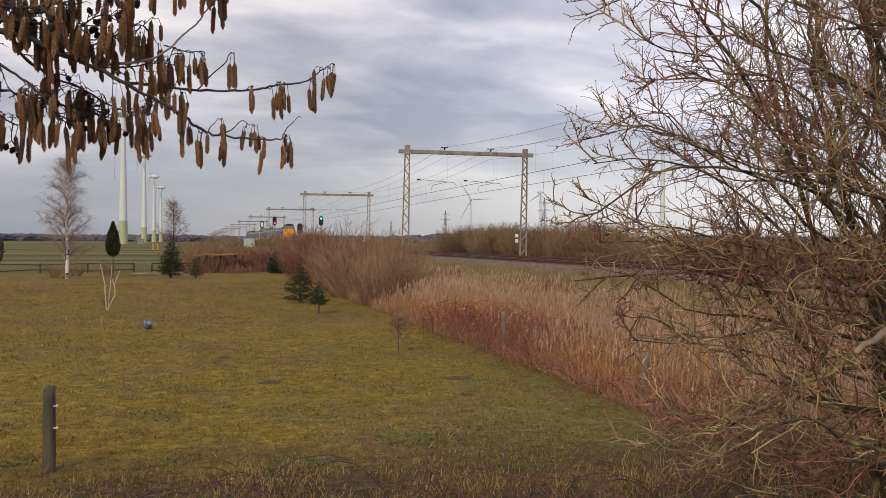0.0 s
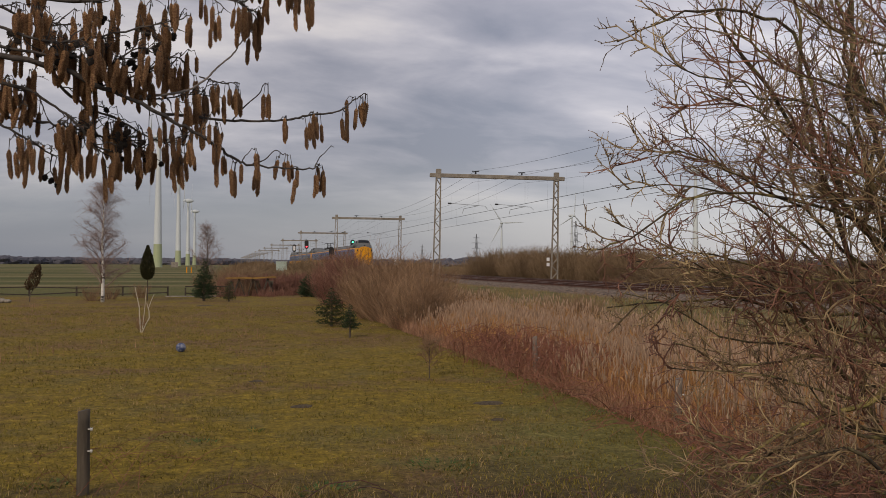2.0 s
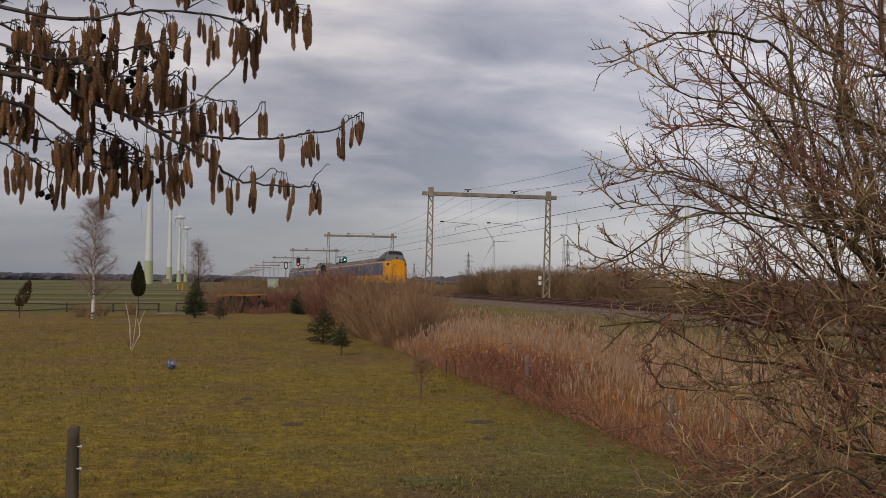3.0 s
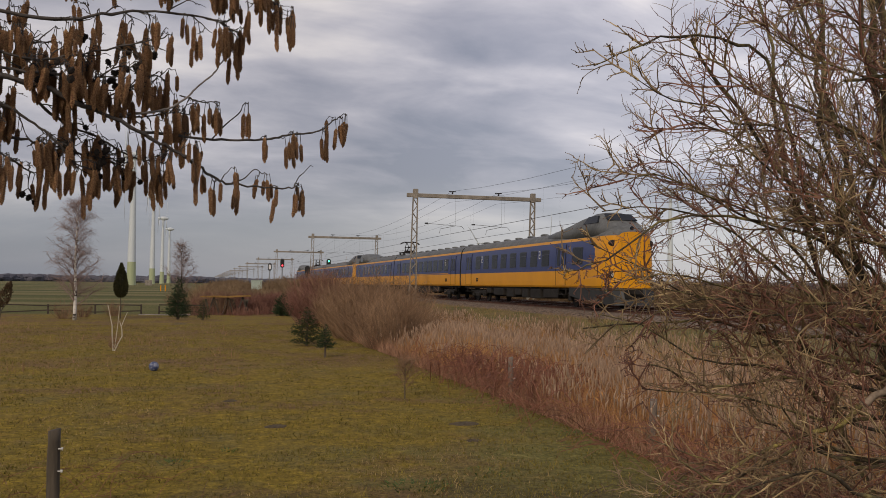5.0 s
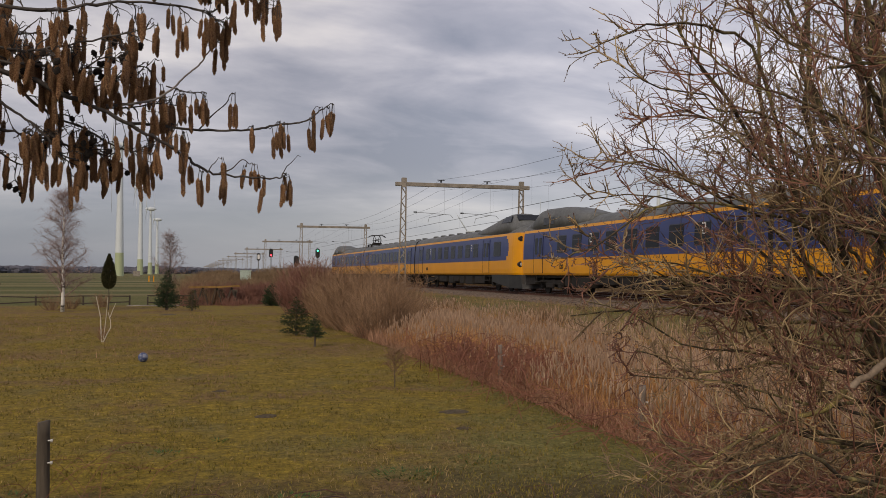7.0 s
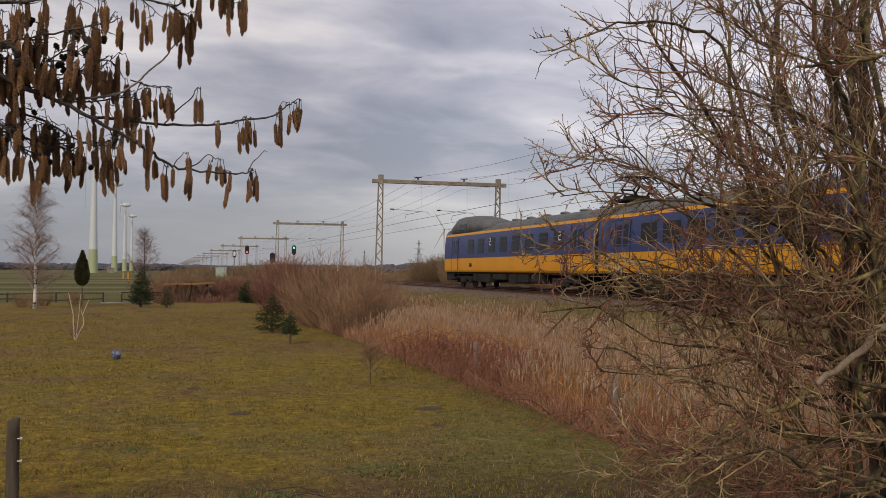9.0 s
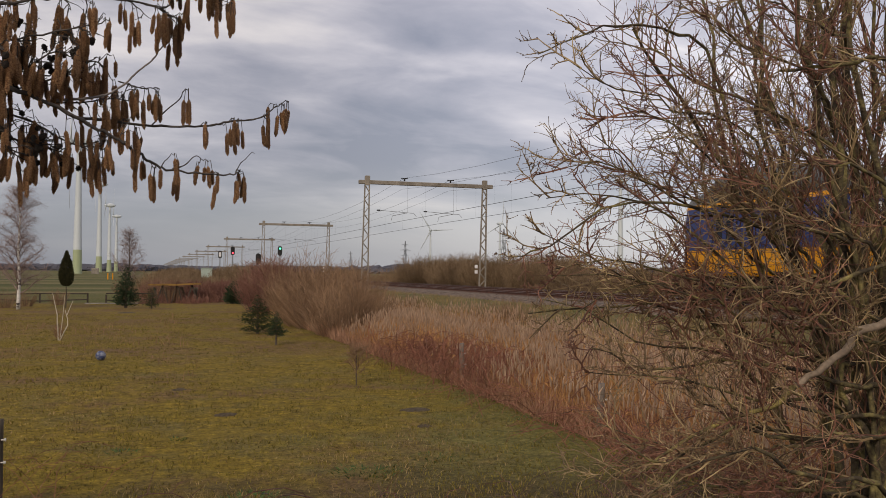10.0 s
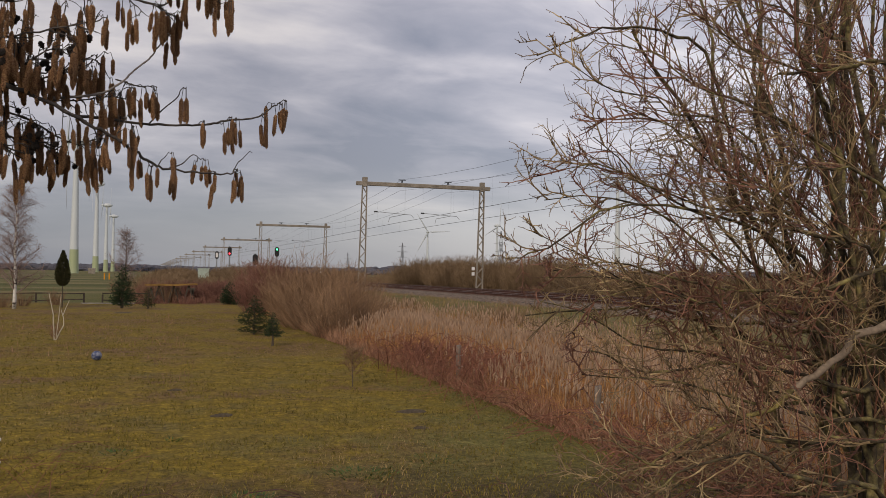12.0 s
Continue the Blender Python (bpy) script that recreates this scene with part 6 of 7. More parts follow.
def bud(m, p, d, r):
    s = d.orthogonal().normalized()
    w = d.cross(s)
    o = len(m.v)
    m.v += [tuple(p), tuple(p + d * r * 1.4 + s * r), tuple(p + d * r * 1.4 + w * r), tuple(p + d * r * 1.4 - s * r), tuple(p + d * r * 1.4 - w * r), tuple(p + d * r * 3.6)]
    m.f += [(o, o + 2, o + 1), (o, o + 3, o + 2), (o, o + 4, o + 3), (o, o + 1, o + 4), (o + 5, o + 1, o + 2), (o + 5, o + 2, o + 3), (o + 5, o + 3, o + 4), (o + 5, o + 4, o + 1)]
    m.m += [0] * 8


def course(points, rnd, n=14, wob=0.008):
    """A smooth crooked course through a few knees."""
    P = [Vector(p) for p in points]
    P = [P[0] * 2 - P[1]] + P + [P[-1] * 2 - P[-2]]
    length = sum((b - a).length for a, b in zip(P[1:-2], P[2:-1]))
    out = []
    for k in range(n):
        f = (len(P) - 3) * k / (n - 1)
        i = min(len(P) - 4, int(f))
        u = f - i
        a, b, c, d = P[i:i + 4]
        p = 0.5 * (b * 2 + (c - a) * u + (a * 2 - b * 5 + c * 4 - d) * u * u + (b * 3 - a - c * 3 + d) * u ** 3)
        if 0 < k < n - 1:
            p = p + Vector((rnd.gauss(0, 1), rnd.gauss(0, 1), rnd.gauss(0, 1))) * wob * length
        out.append(p)
    return out


def shoot(m, b, p, d, l, r, rnd, depth, up):
    """A long springy shoot with short spurs and side twigs; buds at the tips."""
    n = 7 if depth > 1 else 5
    pts = [p]
    dd = d
    for k in range(n):
        dd = (dd + Vector((rnd.gauss(0, 0.14), rnd.gauss(0, 0.14), rnd.gauss(up * 0.7, 0.13)))).normalized()
        pts.append(pts[-1] + dd * l / n)
    m.tube(pts, [r * (1 - 0.6 * k / n) for k in range(n + 1)], 4 if depth else 3, 0, False)
    bud(b, pts[-1], dd, r * 0.55 + 0.0005)
    for k in range(1, n + 1):
        a, t = pts[k], (pts[k] - pts[k - 1]).normalized()
        o = t.orthogonal().normalized()
        ang = rnd.uniform(0, 6.28)
        o = o * math.cos(ang) + t.cross(o) * math.sin(ang)
        for s in (-1, 1):
            if depth > 0 and rnd.random() < (0.38 if depth > 1 else 0.30):
                q = (t * 0.75 + o * s * rnd.uniform(0.55, 1.1) + Vector((0, 0, up))).normalized()
                shoot(m, b, a, q, l * rnd.uniform(0.25, 0.62), r * 0.66, rnd, depth - 1, up)
            elif rnd.random() < 0.30:
                bud(b, a, (t * 0.6 + o * s).normalized(), r * 0.42 + 0.0006)


def build_near_bush():
    rnd = random.Random(77)
    base = Vector((3.34, 3.38, 0))
    t = thing("bare_bush", "big bare bush with lichened limbs and reddish shoots", "bush", at=pose(*base))
    reds, tans, buds = Mesh(), Mesh(), Mesh()

    def dress(pts, shoots, ln, up, lo, depth=2):
        for k in range(shoots):
            u = lo + (1.0 - lo) * ((k + rnd.random()) / shoots)
            p, d = along(pts, min(0.999, u))
            o = d.orthogonal().normalized()
            ang = rnd.uniform(0, 6.28)
            o = o * math.cos(ang) + d.cross(o) * math.sin(ang)
            q = (d * rnd.uniform(0.8, 1.3) + o * rnd.uniform(0.4, 0.9) + Vector((0, 0, up * 2.0))).normalized()
            shoot(reds if rnd.random() < 0.42 else tans, buds, p, q, ln * rnd.uniform(0.5, 1.25) * (1.32 - 0.92 * u), 0.0034 + 0.0024 * rnd.random(), rnd, depth, up * 0.6)

    def limb(pts, r0, r1, shoots, ln, up=0.10, lo=0.15, mat_=None, depth=2):
        n = len(pts) - 1
        m = Mesh()
        m.tube(pts, [(r0 + (r1 - r0) * (k / n) ** 0.8) * (1 + 0.12 * math.sin(k * 2.3 + r0 * 900)) for k in range(n + 1)], 8 if r0 > 0.015 else 6, 0, False)
        part("limb", m, mat_ or M_LIMB, t, smooth=True)
        dress(pts, shoots, ln, up, lo, depth)
        return pts
    # upright stems from the stool
    stems = []
    for x, y, tx, ty, tz, r in ((0.0, 0.0, -0.46, 0.15, 3.9, 0.028), (-0.06, 0.08, -0.22, 0.05, 4.1, 0.030), (0.08, 0.05, 0.10, 0.30, 4.2, 0.034), (-0.10, -0.03, -0.72, 0.22, 3.8, 0.023), (0.05, -0.10, 0.10, -0.30, 4.0, 0.034),
                               (0.12, 0.08, 0.42, 0.45, 4.0, 0.034), (-0.03, 0.14, -0.36, 0.50, 3.9, 0.022), (0.15, -0.03, 0.5, -0.1, 4.1, 0.034), (-0.02, 0.04, -0.34, -0.05, 3.8, 0.021), (0.02, 0.11, -0.06, 0.65, 4.2, 0.026), (0.1, 0.0, 0.22, 0.1, 4.2, 0.036), (0.06, 0.1, 0.14, 0.75, 4.0, 0.024), (0.25, 0.2, 0.30, 0.9, 4.3, 0.034), (-0.05, 0.3, -0.5, 0.9, 4.0, 0.022), (0.2, 0.35, 0.05, 1.0, 4.2, 0.030), (0.3, 0.1, 0.65, 0.5, 4.2, 0.036), (0.05, 0.25, -0.18, 0.8, 4.1, 0.026), (-0.12, 0.05, -0.30, 0.3, 4.0, 0.030), (0.1, 0.3, 0.05, 0.5, 4.2, 0.020), (0.2, 0.2, 0.2, 0.2, 4.2, 0.022), (0.3, 0.3, 0.4, 0.8, 4.3, 0.024), (0.0, 0.2, -0.1, 0.4, 4.1, 0.018), (0.15, 0.1, 0.0, 0.0, 4.1, 0.020)):
        stems.append(limb(bent(base + Vector((x, y, -0.08)), base + Vector((tx, ty, tz)), 0.0, rnd, 13, 0.018), r * 0.92, r * 0.30, 15, 0.58, up=0.12, lo=0.30))
    # limbs that reach out over the lawn
    for k, u, tx, ty, tz, r, sag, n in (
            (0, 0.66, 2.02, 3.35, 2.98, 0.011, -0.04, 12), (3, 0.55, 1.82, 3.25, 2.70, 0.011, -0.03, 13), (3, 0.62, 1.66, 3.30, 2.86, 0.009, -0.04, 9),
            (0, 0.52, 1.74, 3.30, 2.58, 0.011, -0.02, 14), (6, 0.50, 1.68, 3.45, 2.46, 0.012, 0.0, 14), (3, 0.48, 1.66, 3.60, 2.34, 0.011, 0.02, 14),
            (6, 0.44, 1.56, 3.52, 2.20, 0.012, 0.02, 13), (3, 0.40, 1.58, 3.40, 2.00, 0.012, 0.03, 13), (8, 0.36, 1.60, 3.50, 1.90, 0.010, 0.0, 12),
            (8, 0.40, 1.60, 3.34, 1.80, 0.012, 0.0, 12), (0, 0.34, 1.74, 3.38, 1.60, 0.012, -0.02, 12), (6, 0.30, 1.82, 3.46, 1.38, 0.012, -0.02, 12),
            (3, 0.24, 1.86, 3.50, 1.14, 0.012, -0.05, 11), (8, 0.26, 1.95, 3.25, 1.10, 0.012, -0.06, 11), (0, 0.20, 2.10, 3.20, 0.98, 0.013, -0.08, 10),
            (0, 0.70, 2.25, 3.30, 3.15, 0.010, -0.04, 12), (1, 0.74, 2.40, 3.20, 3.25, 0.010, -0.03, 12), (4, 0.60, 2.35, 3.0, 2.75, 0.010, 0.0, 11),
            (8, 0.55, 2.25, 3.05, 2.40, 0.010, 0.0, 12), (4, 0.45, 2.25, 3.0, 2.0, 0.011, 0.02, 11), (1, 0.36, 2.2, 3.1, 1.55, 0.012, 0.0, 11), (1, 0.55, 2.4, 3.5, 2.6, 0.010, 0.0, 12),
            (2, 0.62, 2.8, 3.75, 2.9, 0.010, 0.0, 11), (5, 0.5, 2.95, 3.9, 2.4, 0.010, 0.0, 11), (9, 0.42, 2.7, 4.05, 2.05, 0.011, 0.0, 11), (9, 0.3, 2.5, 3.9, 1.5, 0.012, -0.04, 12), (2, 0.22, 2.5, 3.5, 0.98, 0.012, -0.05, 11)):
        a, d = along(stems[k], u)
        limb(bent(a, Vector((tx, ty, tz)), sag, rnd, 11, 0.04), r, 0.0020, n, 0.50, up=0.06, lo=0.2)
    # the strongest boughs: an arch up to the light, a long level one, low crooked ones close to the ditch
    limb(course([base + Vector((-0.06, 0, 0.55)), (3.20, 3.36, 1.22), (3.03, 3.37, 1.48), (2.93, 3.40, 1.84), (2.73, 3.42, 2.15), (2.53, 3.45, 2.43), (2.19, 3.47, 2.87), (2.03, 3.50, 3.10)], rnd, 18, 0.004), 0.020, 0.006, 16, 0.46, up=0.08)
    limb(course([(2.60, 3.44, 2.34), (2.37, 3.42, 3.0), (2.14, 3.40, 3.07), (1.87, 3.40, 3.075), (1.68, 3.40, 3.0), (1.527, 3.40, 2.92)], rnd, 15, 0.004), 0.010, 0.0022, 7, 0.22, up=0.16, lo=0.45, depth=1)
    limb(course([base + Vector((-0.02, -0.05, 1.75)), (3.12, 3.40, 1.90), (2.77, 3.40, 2.15), (2.41, 3.40, 2.28), (1.93, 3.40, 2.31), (1.56, 3.40, 2.12), (1.425, 3.40, 2.08)], rnd, 18, 0.004), 0.013, 0.0025, 15, 0.40, up=0.10)
    limb(course([base + Vector((0.1, -0.1, 2.2)), (3.05, 3.10, 2.07), (2.74, 3.18, 1.96), (2.54, 3.26, 1.95), (2.28, 3.34, 1.98), (1.94, 3.42, 2.06), (1.66, 3.50, 2.03)], rnd, 18, 0.004), 0.013, 0.0025, 14, 0.36, up=0.04)
    limb(course([base + Vector((0.1, -0.05, 2.85)), (3.02, 3.07, 2.95), (2.81, 3.13, 2.91), (2.57, 3.20, 2.89)], rnd, 12, 0.005), 0.013, 0.006, 9, 0.40)
    limb(course([base + Vector((-0.1, 0, 1.25)), (3.03, 3.20, 1.30), (2.64, 3.20, 1.29), (2.33, 3.20, 1.38), (2.03, 3.20, 1.23), (1.78, 3.20, 1.36)], rnd, 16, 0.006), 0.016, 0.003, 13, 0.34, up=0.02)
    limb(course([base + Vector((-0.05, -0.1, 0.95)), (2.93, 3.05, 1.14), (2.56, 3.02, 1.19), (2.29, 3.0, 1.32), (2.03, 3.0, 1.29), (1.84, 3.0, 1.19)], rnd, 16, 0.006), 0.015, 0.003, 12, 0.30, up=0.02)
    limb(course([base + Vector((-0.08, 0, 1.5)), (3.03, 3.30, 1.51), (2.70, 3.35, 1.60), (2.41, 3.40, 1.64), (2.10, 3.45, 1.60), (1.83, 3.50, 1.69)], rnd, 16, 0.006), 0.014, 0.003, 14, 0.34, up=0.04)
    limb(course([base + Vector((-0.05, 0.1, 1.6)), (3.14, 3.50, 1.62), (2.73, 3.55, 1.73), (2.40, 3.60, 1.83), (2.07, 3.65, 1.87), (1.62, 3.70, 1.83)], rnd, 16, 0.006), 0.014, 0.003, 14, 0.36, up=0.04)
    # one bough with a bare grey elbow, its far half covered in lichen
    limb(course([base + Vector((0.12, -0.15, 1.95)), (3.115, 3.16, 1.81), (2.946, 3.17, 1.773), (2.889, 3.18, 1.68), (2.748, 3.19, 1.596), (2.64, 3.20, 1.537)], rnd, 16, 0.004), 0.022, 0.014, 3, 0.3, mat_=M_DEAD)
    limb(course([(2.64, 3.20, 1.537), (2.569, 3.22, 1.464), (2.386, 3.24, 1.414), (2.233, 3.26, 1.351), (2.084, 3.28, 1.278), (1.963, 3.30, 1.18)], rnd, 16, 0.004), 0.0145, 0.005, 10, 0.34, up=0.03, mat_=M_LICHEN)
    tagged(part("shoot_mass", reds, M_SHOOT, t, "thin red-brown shoots"), kind="stuff")
    tagged(part("twig_mass", tans, M_TANSHOOT, t, "thin tan and olive twigs"), kind="stuff")
    tagged(part("bud_mass", buds, M_BUD, t, "dark winter buds"), kind="stuff")
    inv = t.matrix_basis.inverted()
    for c in t.children:
        c.matrix_basis = inv


build_near_bush()

# ---------------------------------------------------------------- the alder branch overhead
M_ALDER = mat("alder_bark", [(0.3, (0.050, 0.042, 0.038)), (0.7, (0.105, 0.090, 0.078))], 25, 0.85, fine=90, bump=0.3)
M_CATKIN = mat("alder_catkin", [(0.32, (0.17, 0.075, 0.042)), (0.5, (0.40, 0.215, 0.105)), (0.7, (0.64, 0.41, 0.21))], 330, 0.9, bump=0.8, bscale=420, rand=0.3)
M_ALDERPALE = mat("young_alder_bark", [(0.3, (0.15, 0.13, 0.12)), (0.7, (0.30, 0.27, 0.25))], 25, 0.8, fine=90)
M_CONE = mat("old_alder_cone", [(0.3, (0.018, 0.013, 0.010)), (0.7, (0.045, 0.034, 0.026))], 160, 0.85, bump=0.7)


def catkin_data(seed, length, r):
    rnd = random.Random(seed)
    m = Mesh()
    n, s = 26, 10
    rings = []
    bend = rnd.uniform(-0.06, 0.06)
    for i in range(n + 1):
        u = i / n
        e = min(1.0, 0.35 + 5.5 * u) * min(1.0, 0.30 + 4.5 * (1 - u))
        ring = []
        for k in range(s):
            a = 6.283 * (k + 0.15 * i) / s
            q = r * e * (1 + (0.24 if (i + k) % 2 else -0.24) + rnd.uniform(-0.12, 0.12))
            ring.append((math.cos(a) * q + bend * length * u * u, math.sin(a) * q, -length * u))
        rings.append(ring)
    m.loft(rings)
    return m.data("catkin", [M_CATKIN])


def cone_data():
    m = Mesh()
    rings = []
    for i in range(7):
        u = i / 6
        e = math.sin(math.pi * (0.08 + 0.86 * u))
        rings.append([(math.cos(a) * 0.0062 * e * (1.2 if (k + i) % 2 else 0.8), math.sin(a) * 0.0062 * e * (1.2 if (k + i) % 2 else 0.8), -0.016 * u) for k, a in enumerate(6.283 * j / 8 for j in range(8))])
    m.loft(rings)
    return m.data("cone", [M_CONE])


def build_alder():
    rnd = random.Random(5)
    t = thing("alder_tree", "alder with hanging brown catkins and old dark cones", "alder tree", at=pose(0, 0, 0))
    cats = [catkin_data(k, l, r) for k, (l, r) in enumerate(((0.052, 0.0041), (0.043, 0.0038), (0.059, 0.0042), (0.035, 0.0037)))]
    cone = cone_data()
    twig = Mesh()
    made = [0, 0]
    share = [0.66]

    def cluster(p, n):
        for k in range(n):
            if made[0] > 900:
                return
            d = Vector((rnd.gauss(0, 1), rnd.gauss(0, 1), 0)) * 0.007
            top = p + d + Vector((0, 0, -rnd.uniform(0.002, 0.026)))
            twig.tube([p, p + d * 0.6 + Vector((0, 0, 0.004)), top], [0.0011, 0.0009, 0.0008], 3, 0, False)
            part("catkin", cats[rnd.randint(0, 3)], None, t, at=pose(*top, rnd.gauss(0, 5), rnd.gauss(0, 5), rnd.uniform(0, 360)))
            made[0] += 1

    def spray(p, d, l, r, depth):
        """A crooked twig that ends in catkins or old cones."""
        pts = [p]
        dd = d
        n = 5
        for k in range(n):
            dd = (dd + Vector((rnd.gauss(0, 0.22), rnd.gauss(0, 0.22), rnd.gauss(0.02, 0.20)))).normalized()
            pts.append(pts[-1] + dd * l / n)
        twig.tube(pts, [r * (1 - 0.5 * k / n) for k in range(n + 1)], 4, 0, False)
        for k in range(1, n):
            if depth and rnd.random() < 0.34:
                o = dd.orthogonal().normalized()
                a = rnd.uniform(0, 6.28)
                o = o * math.cos(a) + dd.cross(o) * math.sin(a)
                spray(pts[k], (dd * 0.7 + o * 0.8).normalized(), l * rnd.uniform(0.35, 0.6), r * 0.7, depth - 1)
            if rnd.random() < 0.35:
                bud(twig, pts[k], (dd + Vector((rnd.gauss(0, 1), rnd.gauss(0, 1), rnd.gauss(0.4, 0.6)))).normalized(), 0.0016)
        q = rnd.random()
        tip = pts[-1] + Vector((dd.x * 0.01, dd.y * 0.01, -0.004))
        twig.tube([pts[-1], tip], [r * 0.5, r * 0.4], 3, 0, False)
        if q < share[0]:
            cluster(tip, rnd.randint(1, 3))
        elif q < share[0] + 0.12 and made[1] < 80:
            for k in range(rnd.randint(2, 4)):
                e = tip + Vector((rnd.gauss(0, 1), rnd.gauss(0, 1), rnd.gauss(0, 0.8))) * 0.012
                twig.tube([pts[-1], e], [0.001, 0.001], 3, 0, False)
                part("old_cone", cone, None, t, "dark woody old cone", at=pose(*e, rnd.uniform(-60, 60), rnd.uniform(-60, 60), 0))
                made[1] += 1

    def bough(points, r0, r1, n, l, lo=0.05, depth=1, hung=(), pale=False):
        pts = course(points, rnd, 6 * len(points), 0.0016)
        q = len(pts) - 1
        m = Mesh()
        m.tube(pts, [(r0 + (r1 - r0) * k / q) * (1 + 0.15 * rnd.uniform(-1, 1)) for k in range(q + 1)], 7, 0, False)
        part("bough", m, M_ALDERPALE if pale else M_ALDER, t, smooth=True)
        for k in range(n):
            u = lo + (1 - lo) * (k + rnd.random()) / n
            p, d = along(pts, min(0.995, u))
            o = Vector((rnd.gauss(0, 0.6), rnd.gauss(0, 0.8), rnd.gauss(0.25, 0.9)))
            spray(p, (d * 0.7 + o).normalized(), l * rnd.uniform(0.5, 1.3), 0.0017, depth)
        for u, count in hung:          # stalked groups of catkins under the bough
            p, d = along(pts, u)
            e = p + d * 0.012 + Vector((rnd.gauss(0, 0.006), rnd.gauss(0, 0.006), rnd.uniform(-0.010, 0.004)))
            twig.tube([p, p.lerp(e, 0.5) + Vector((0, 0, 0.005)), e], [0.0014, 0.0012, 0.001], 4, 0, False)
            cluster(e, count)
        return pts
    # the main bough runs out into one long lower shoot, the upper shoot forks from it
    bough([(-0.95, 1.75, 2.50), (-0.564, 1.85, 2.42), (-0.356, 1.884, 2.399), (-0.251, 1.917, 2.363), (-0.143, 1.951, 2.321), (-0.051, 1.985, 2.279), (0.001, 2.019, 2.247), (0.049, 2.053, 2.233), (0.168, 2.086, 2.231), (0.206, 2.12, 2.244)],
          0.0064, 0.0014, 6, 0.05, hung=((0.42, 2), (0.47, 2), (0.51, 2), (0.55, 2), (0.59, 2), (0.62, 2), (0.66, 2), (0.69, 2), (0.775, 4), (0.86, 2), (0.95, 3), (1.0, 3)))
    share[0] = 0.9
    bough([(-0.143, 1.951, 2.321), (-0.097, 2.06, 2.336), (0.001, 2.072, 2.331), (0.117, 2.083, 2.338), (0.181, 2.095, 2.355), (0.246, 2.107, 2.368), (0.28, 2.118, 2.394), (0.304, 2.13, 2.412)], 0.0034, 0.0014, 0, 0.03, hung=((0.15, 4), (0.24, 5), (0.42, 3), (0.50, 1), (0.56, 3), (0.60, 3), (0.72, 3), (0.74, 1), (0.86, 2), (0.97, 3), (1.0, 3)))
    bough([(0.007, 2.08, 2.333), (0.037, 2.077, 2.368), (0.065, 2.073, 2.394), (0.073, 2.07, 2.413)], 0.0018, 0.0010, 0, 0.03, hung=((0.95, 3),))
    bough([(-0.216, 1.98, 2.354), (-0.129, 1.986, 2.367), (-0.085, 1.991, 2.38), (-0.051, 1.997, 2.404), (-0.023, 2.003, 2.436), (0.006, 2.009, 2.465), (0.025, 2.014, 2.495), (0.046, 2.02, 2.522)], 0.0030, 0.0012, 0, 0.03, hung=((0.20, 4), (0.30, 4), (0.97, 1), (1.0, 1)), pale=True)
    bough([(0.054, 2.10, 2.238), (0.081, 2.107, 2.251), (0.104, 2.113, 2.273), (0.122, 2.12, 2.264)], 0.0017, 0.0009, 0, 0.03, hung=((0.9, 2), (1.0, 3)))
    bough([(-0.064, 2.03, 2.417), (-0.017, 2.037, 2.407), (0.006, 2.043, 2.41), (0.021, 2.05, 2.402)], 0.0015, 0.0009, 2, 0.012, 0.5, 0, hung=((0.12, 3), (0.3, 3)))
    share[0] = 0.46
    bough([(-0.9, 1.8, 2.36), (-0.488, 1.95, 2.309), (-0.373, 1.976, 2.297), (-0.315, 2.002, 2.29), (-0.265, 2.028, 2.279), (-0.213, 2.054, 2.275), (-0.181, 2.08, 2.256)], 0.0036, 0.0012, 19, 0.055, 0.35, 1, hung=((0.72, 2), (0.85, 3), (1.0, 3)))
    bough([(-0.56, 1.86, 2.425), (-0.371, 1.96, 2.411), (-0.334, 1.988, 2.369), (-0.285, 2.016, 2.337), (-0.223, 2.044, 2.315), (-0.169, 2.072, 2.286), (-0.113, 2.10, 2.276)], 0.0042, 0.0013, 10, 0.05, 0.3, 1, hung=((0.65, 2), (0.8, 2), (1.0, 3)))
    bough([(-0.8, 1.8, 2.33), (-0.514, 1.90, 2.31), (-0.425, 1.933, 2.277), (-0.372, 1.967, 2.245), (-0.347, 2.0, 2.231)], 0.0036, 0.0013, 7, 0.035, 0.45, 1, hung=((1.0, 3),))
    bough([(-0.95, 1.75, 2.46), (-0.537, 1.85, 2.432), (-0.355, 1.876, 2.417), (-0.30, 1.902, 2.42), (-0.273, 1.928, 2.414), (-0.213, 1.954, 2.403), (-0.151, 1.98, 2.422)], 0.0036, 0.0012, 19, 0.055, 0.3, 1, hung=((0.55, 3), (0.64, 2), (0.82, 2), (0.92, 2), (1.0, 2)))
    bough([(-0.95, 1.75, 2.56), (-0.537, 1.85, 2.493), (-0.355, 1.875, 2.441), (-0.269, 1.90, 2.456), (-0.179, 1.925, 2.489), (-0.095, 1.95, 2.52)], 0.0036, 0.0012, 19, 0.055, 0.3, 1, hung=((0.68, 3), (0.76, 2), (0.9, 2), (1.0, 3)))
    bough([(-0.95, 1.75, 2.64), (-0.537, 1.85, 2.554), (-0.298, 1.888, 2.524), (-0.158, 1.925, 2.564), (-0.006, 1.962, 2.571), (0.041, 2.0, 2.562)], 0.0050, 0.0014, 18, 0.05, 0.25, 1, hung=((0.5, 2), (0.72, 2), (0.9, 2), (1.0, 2)))
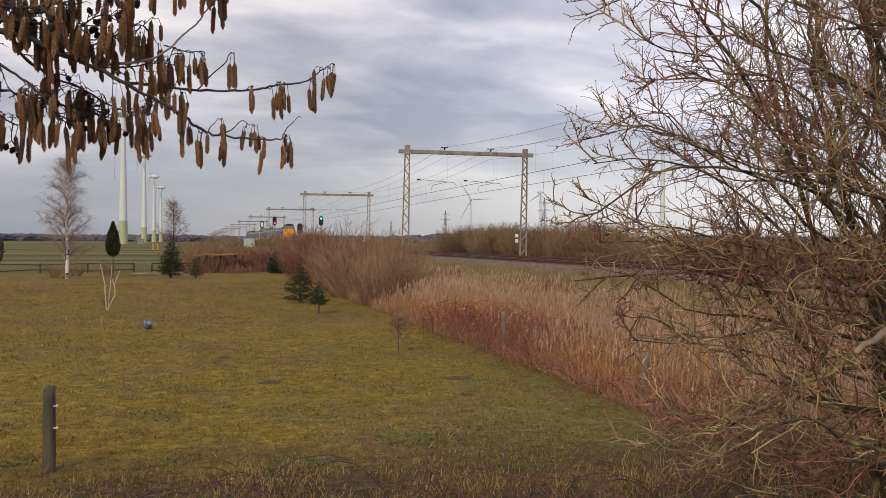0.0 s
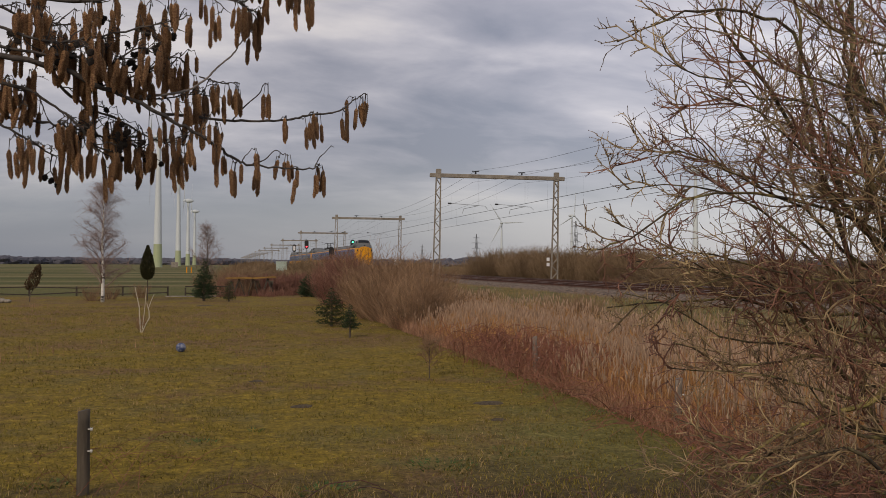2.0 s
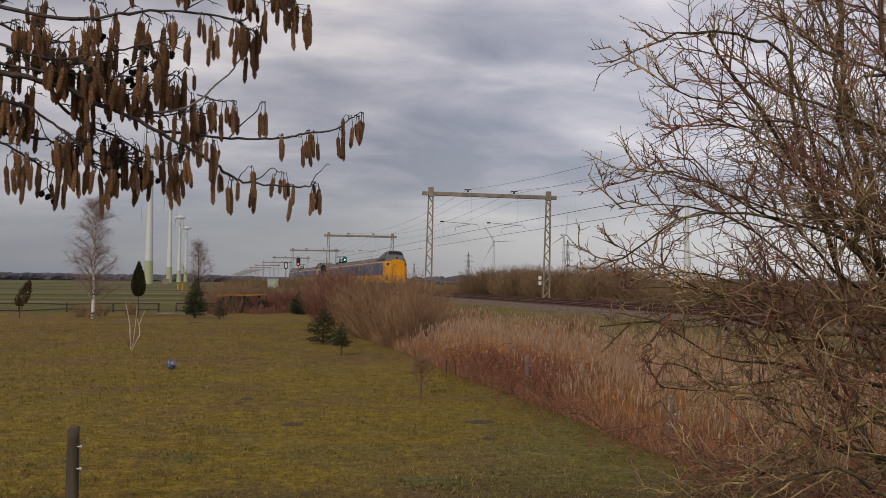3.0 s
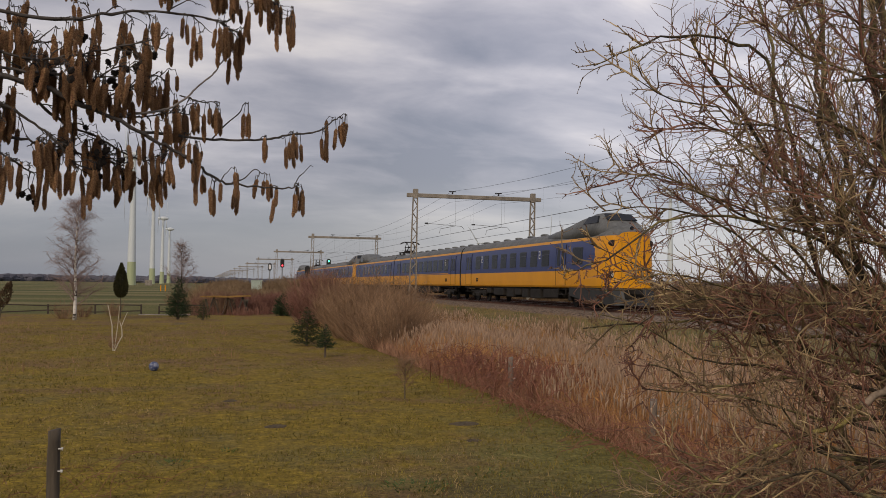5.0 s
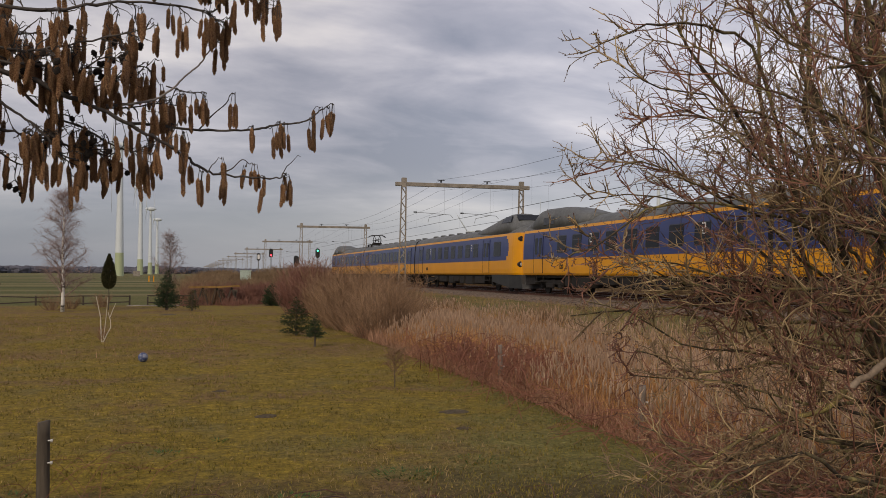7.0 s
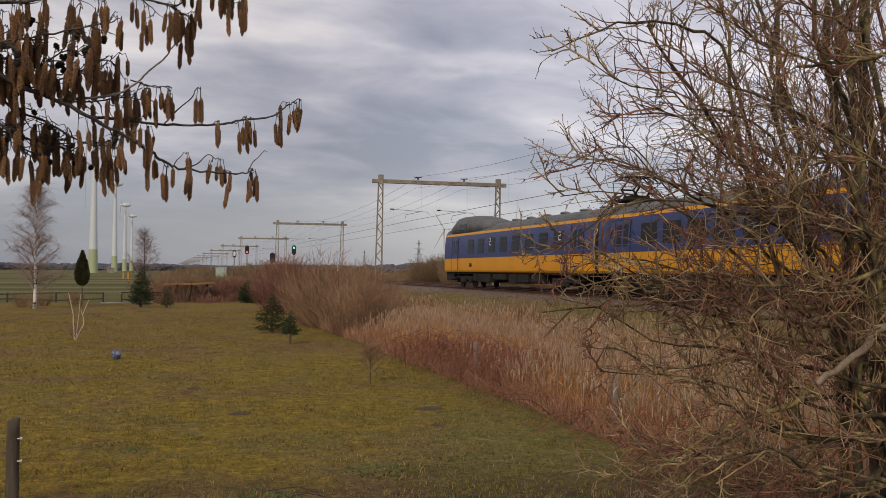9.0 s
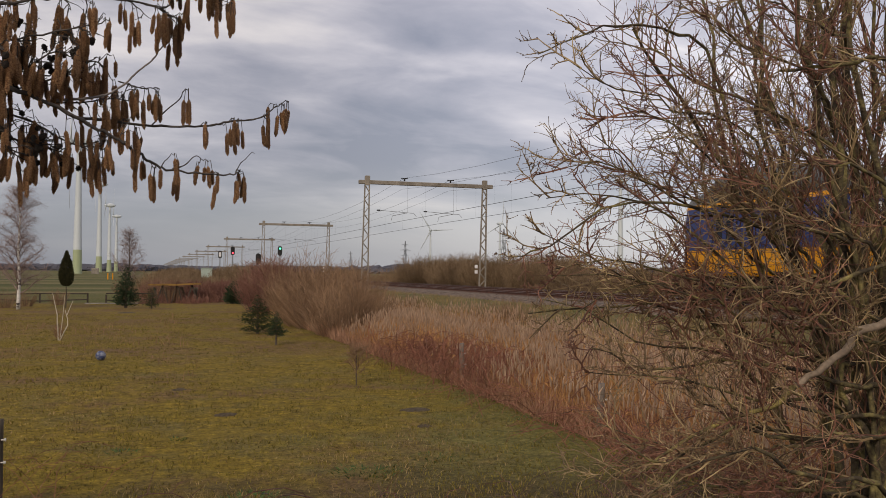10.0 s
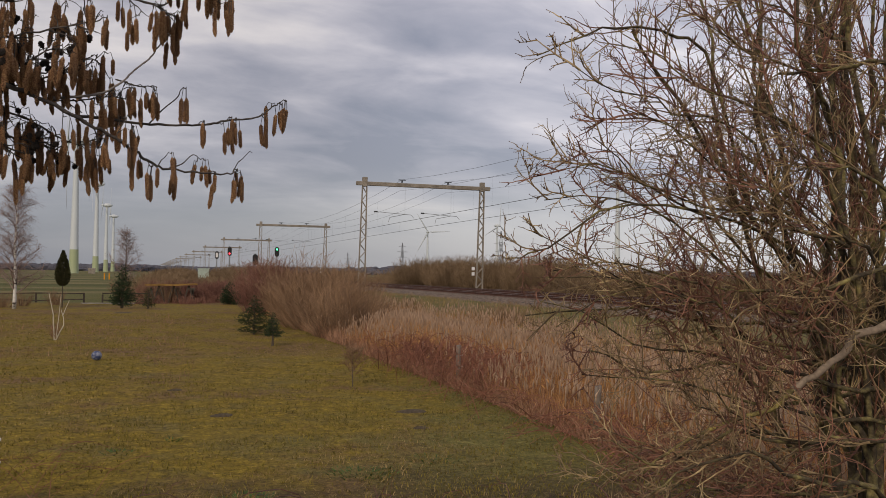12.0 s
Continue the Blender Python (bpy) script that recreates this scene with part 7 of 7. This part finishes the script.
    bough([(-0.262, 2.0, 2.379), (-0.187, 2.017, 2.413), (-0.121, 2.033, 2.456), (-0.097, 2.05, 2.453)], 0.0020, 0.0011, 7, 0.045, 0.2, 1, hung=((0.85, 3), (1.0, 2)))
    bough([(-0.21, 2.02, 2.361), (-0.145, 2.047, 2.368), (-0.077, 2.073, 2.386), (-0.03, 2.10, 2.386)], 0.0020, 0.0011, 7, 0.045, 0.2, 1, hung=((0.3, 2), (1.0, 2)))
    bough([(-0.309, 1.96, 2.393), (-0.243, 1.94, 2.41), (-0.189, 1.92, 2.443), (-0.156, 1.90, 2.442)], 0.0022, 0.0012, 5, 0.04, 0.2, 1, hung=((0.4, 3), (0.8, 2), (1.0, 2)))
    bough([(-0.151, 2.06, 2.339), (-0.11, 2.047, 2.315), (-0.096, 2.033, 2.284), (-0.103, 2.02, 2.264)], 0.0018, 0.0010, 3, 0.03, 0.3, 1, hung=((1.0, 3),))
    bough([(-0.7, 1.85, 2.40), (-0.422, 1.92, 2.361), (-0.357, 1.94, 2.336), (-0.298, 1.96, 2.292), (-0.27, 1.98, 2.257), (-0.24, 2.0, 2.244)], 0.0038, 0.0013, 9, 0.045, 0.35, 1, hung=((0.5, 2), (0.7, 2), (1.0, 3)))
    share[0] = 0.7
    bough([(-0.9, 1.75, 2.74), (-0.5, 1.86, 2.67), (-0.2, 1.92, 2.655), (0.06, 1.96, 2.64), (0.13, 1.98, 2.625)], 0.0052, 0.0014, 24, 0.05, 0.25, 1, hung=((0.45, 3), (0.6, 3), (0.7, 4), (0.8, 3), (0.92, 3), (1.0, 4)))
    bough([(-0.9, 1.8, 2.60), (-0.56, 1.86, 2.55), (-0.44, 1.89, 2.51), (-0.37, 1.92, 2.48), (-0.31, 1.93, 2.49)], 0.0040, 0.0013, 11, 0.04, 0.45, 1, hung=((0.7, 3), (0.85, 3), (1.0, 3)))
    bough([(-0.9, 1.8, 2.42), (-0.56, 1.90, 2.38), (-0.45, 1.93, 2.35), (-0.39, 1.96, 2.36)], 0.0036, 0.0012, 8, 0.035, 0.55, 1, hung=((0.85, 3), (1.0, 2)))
    tagged(part("twig_mass", twig, M_ALDER, t, "thin dark crooked twigs"), kind="stuff")
    tr = Mesh()
    tr.tube([(-1.95, 1.2, -0.1), (-1.93, 1.22, 1.0), (-1.88, 1.28, 2.2), (-1.92, 1.3, 3.6), (-1.9, 1.25, 5.2)], [0.13, 0.11, 0.095, 0.075, 0.04], 12)
    part("trunk", tr, M_ALDER, t, smooth=True)
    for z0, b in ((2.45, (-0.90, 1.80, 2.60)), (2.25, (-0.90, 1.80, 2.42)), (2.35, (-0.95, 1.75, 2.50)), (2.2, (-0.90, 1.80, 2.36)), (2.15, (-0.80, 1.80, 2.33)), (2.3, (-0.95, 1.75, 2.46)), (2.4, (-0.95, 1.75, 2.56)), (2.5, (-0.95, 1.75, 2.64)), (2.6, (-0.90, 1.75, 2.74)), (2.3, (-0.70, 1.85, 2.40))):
        l = Mesh()
        l.tube(bent(Vector((-1.9, 1.27, z0)), Vector(b), -0.02, rnd, 8, 0.015), [0.022, 0.020, 0.018, 0.017, 0.016, 0.015, 0.013, 0.011], 8, 0, False)
        part("bough", l, M_ALDER, t, smooth=True)


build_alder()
# bramble canes before the camera
build_bramble("bramble_bush", "arching dark red bramble canes at the lawn's near edge", 1.0, 5.75, 1.0, 0.35, 60, 0.46, 64, 0.0050, M_DARKCANE)
build_bramble("bramble_bush", "arching dark red bramble canes at the lawn's near edge", 2.6, 5.6, 0.8, 0.4, 60, 0.36, 65, 0.0050, M_DARKCANE)
build_bramble("bramble_bush", "thin red shoots beside a fence post", -1.0, 8.5, 0.25, 0.2, 16, 0.42, 66, 0.003)

motions()
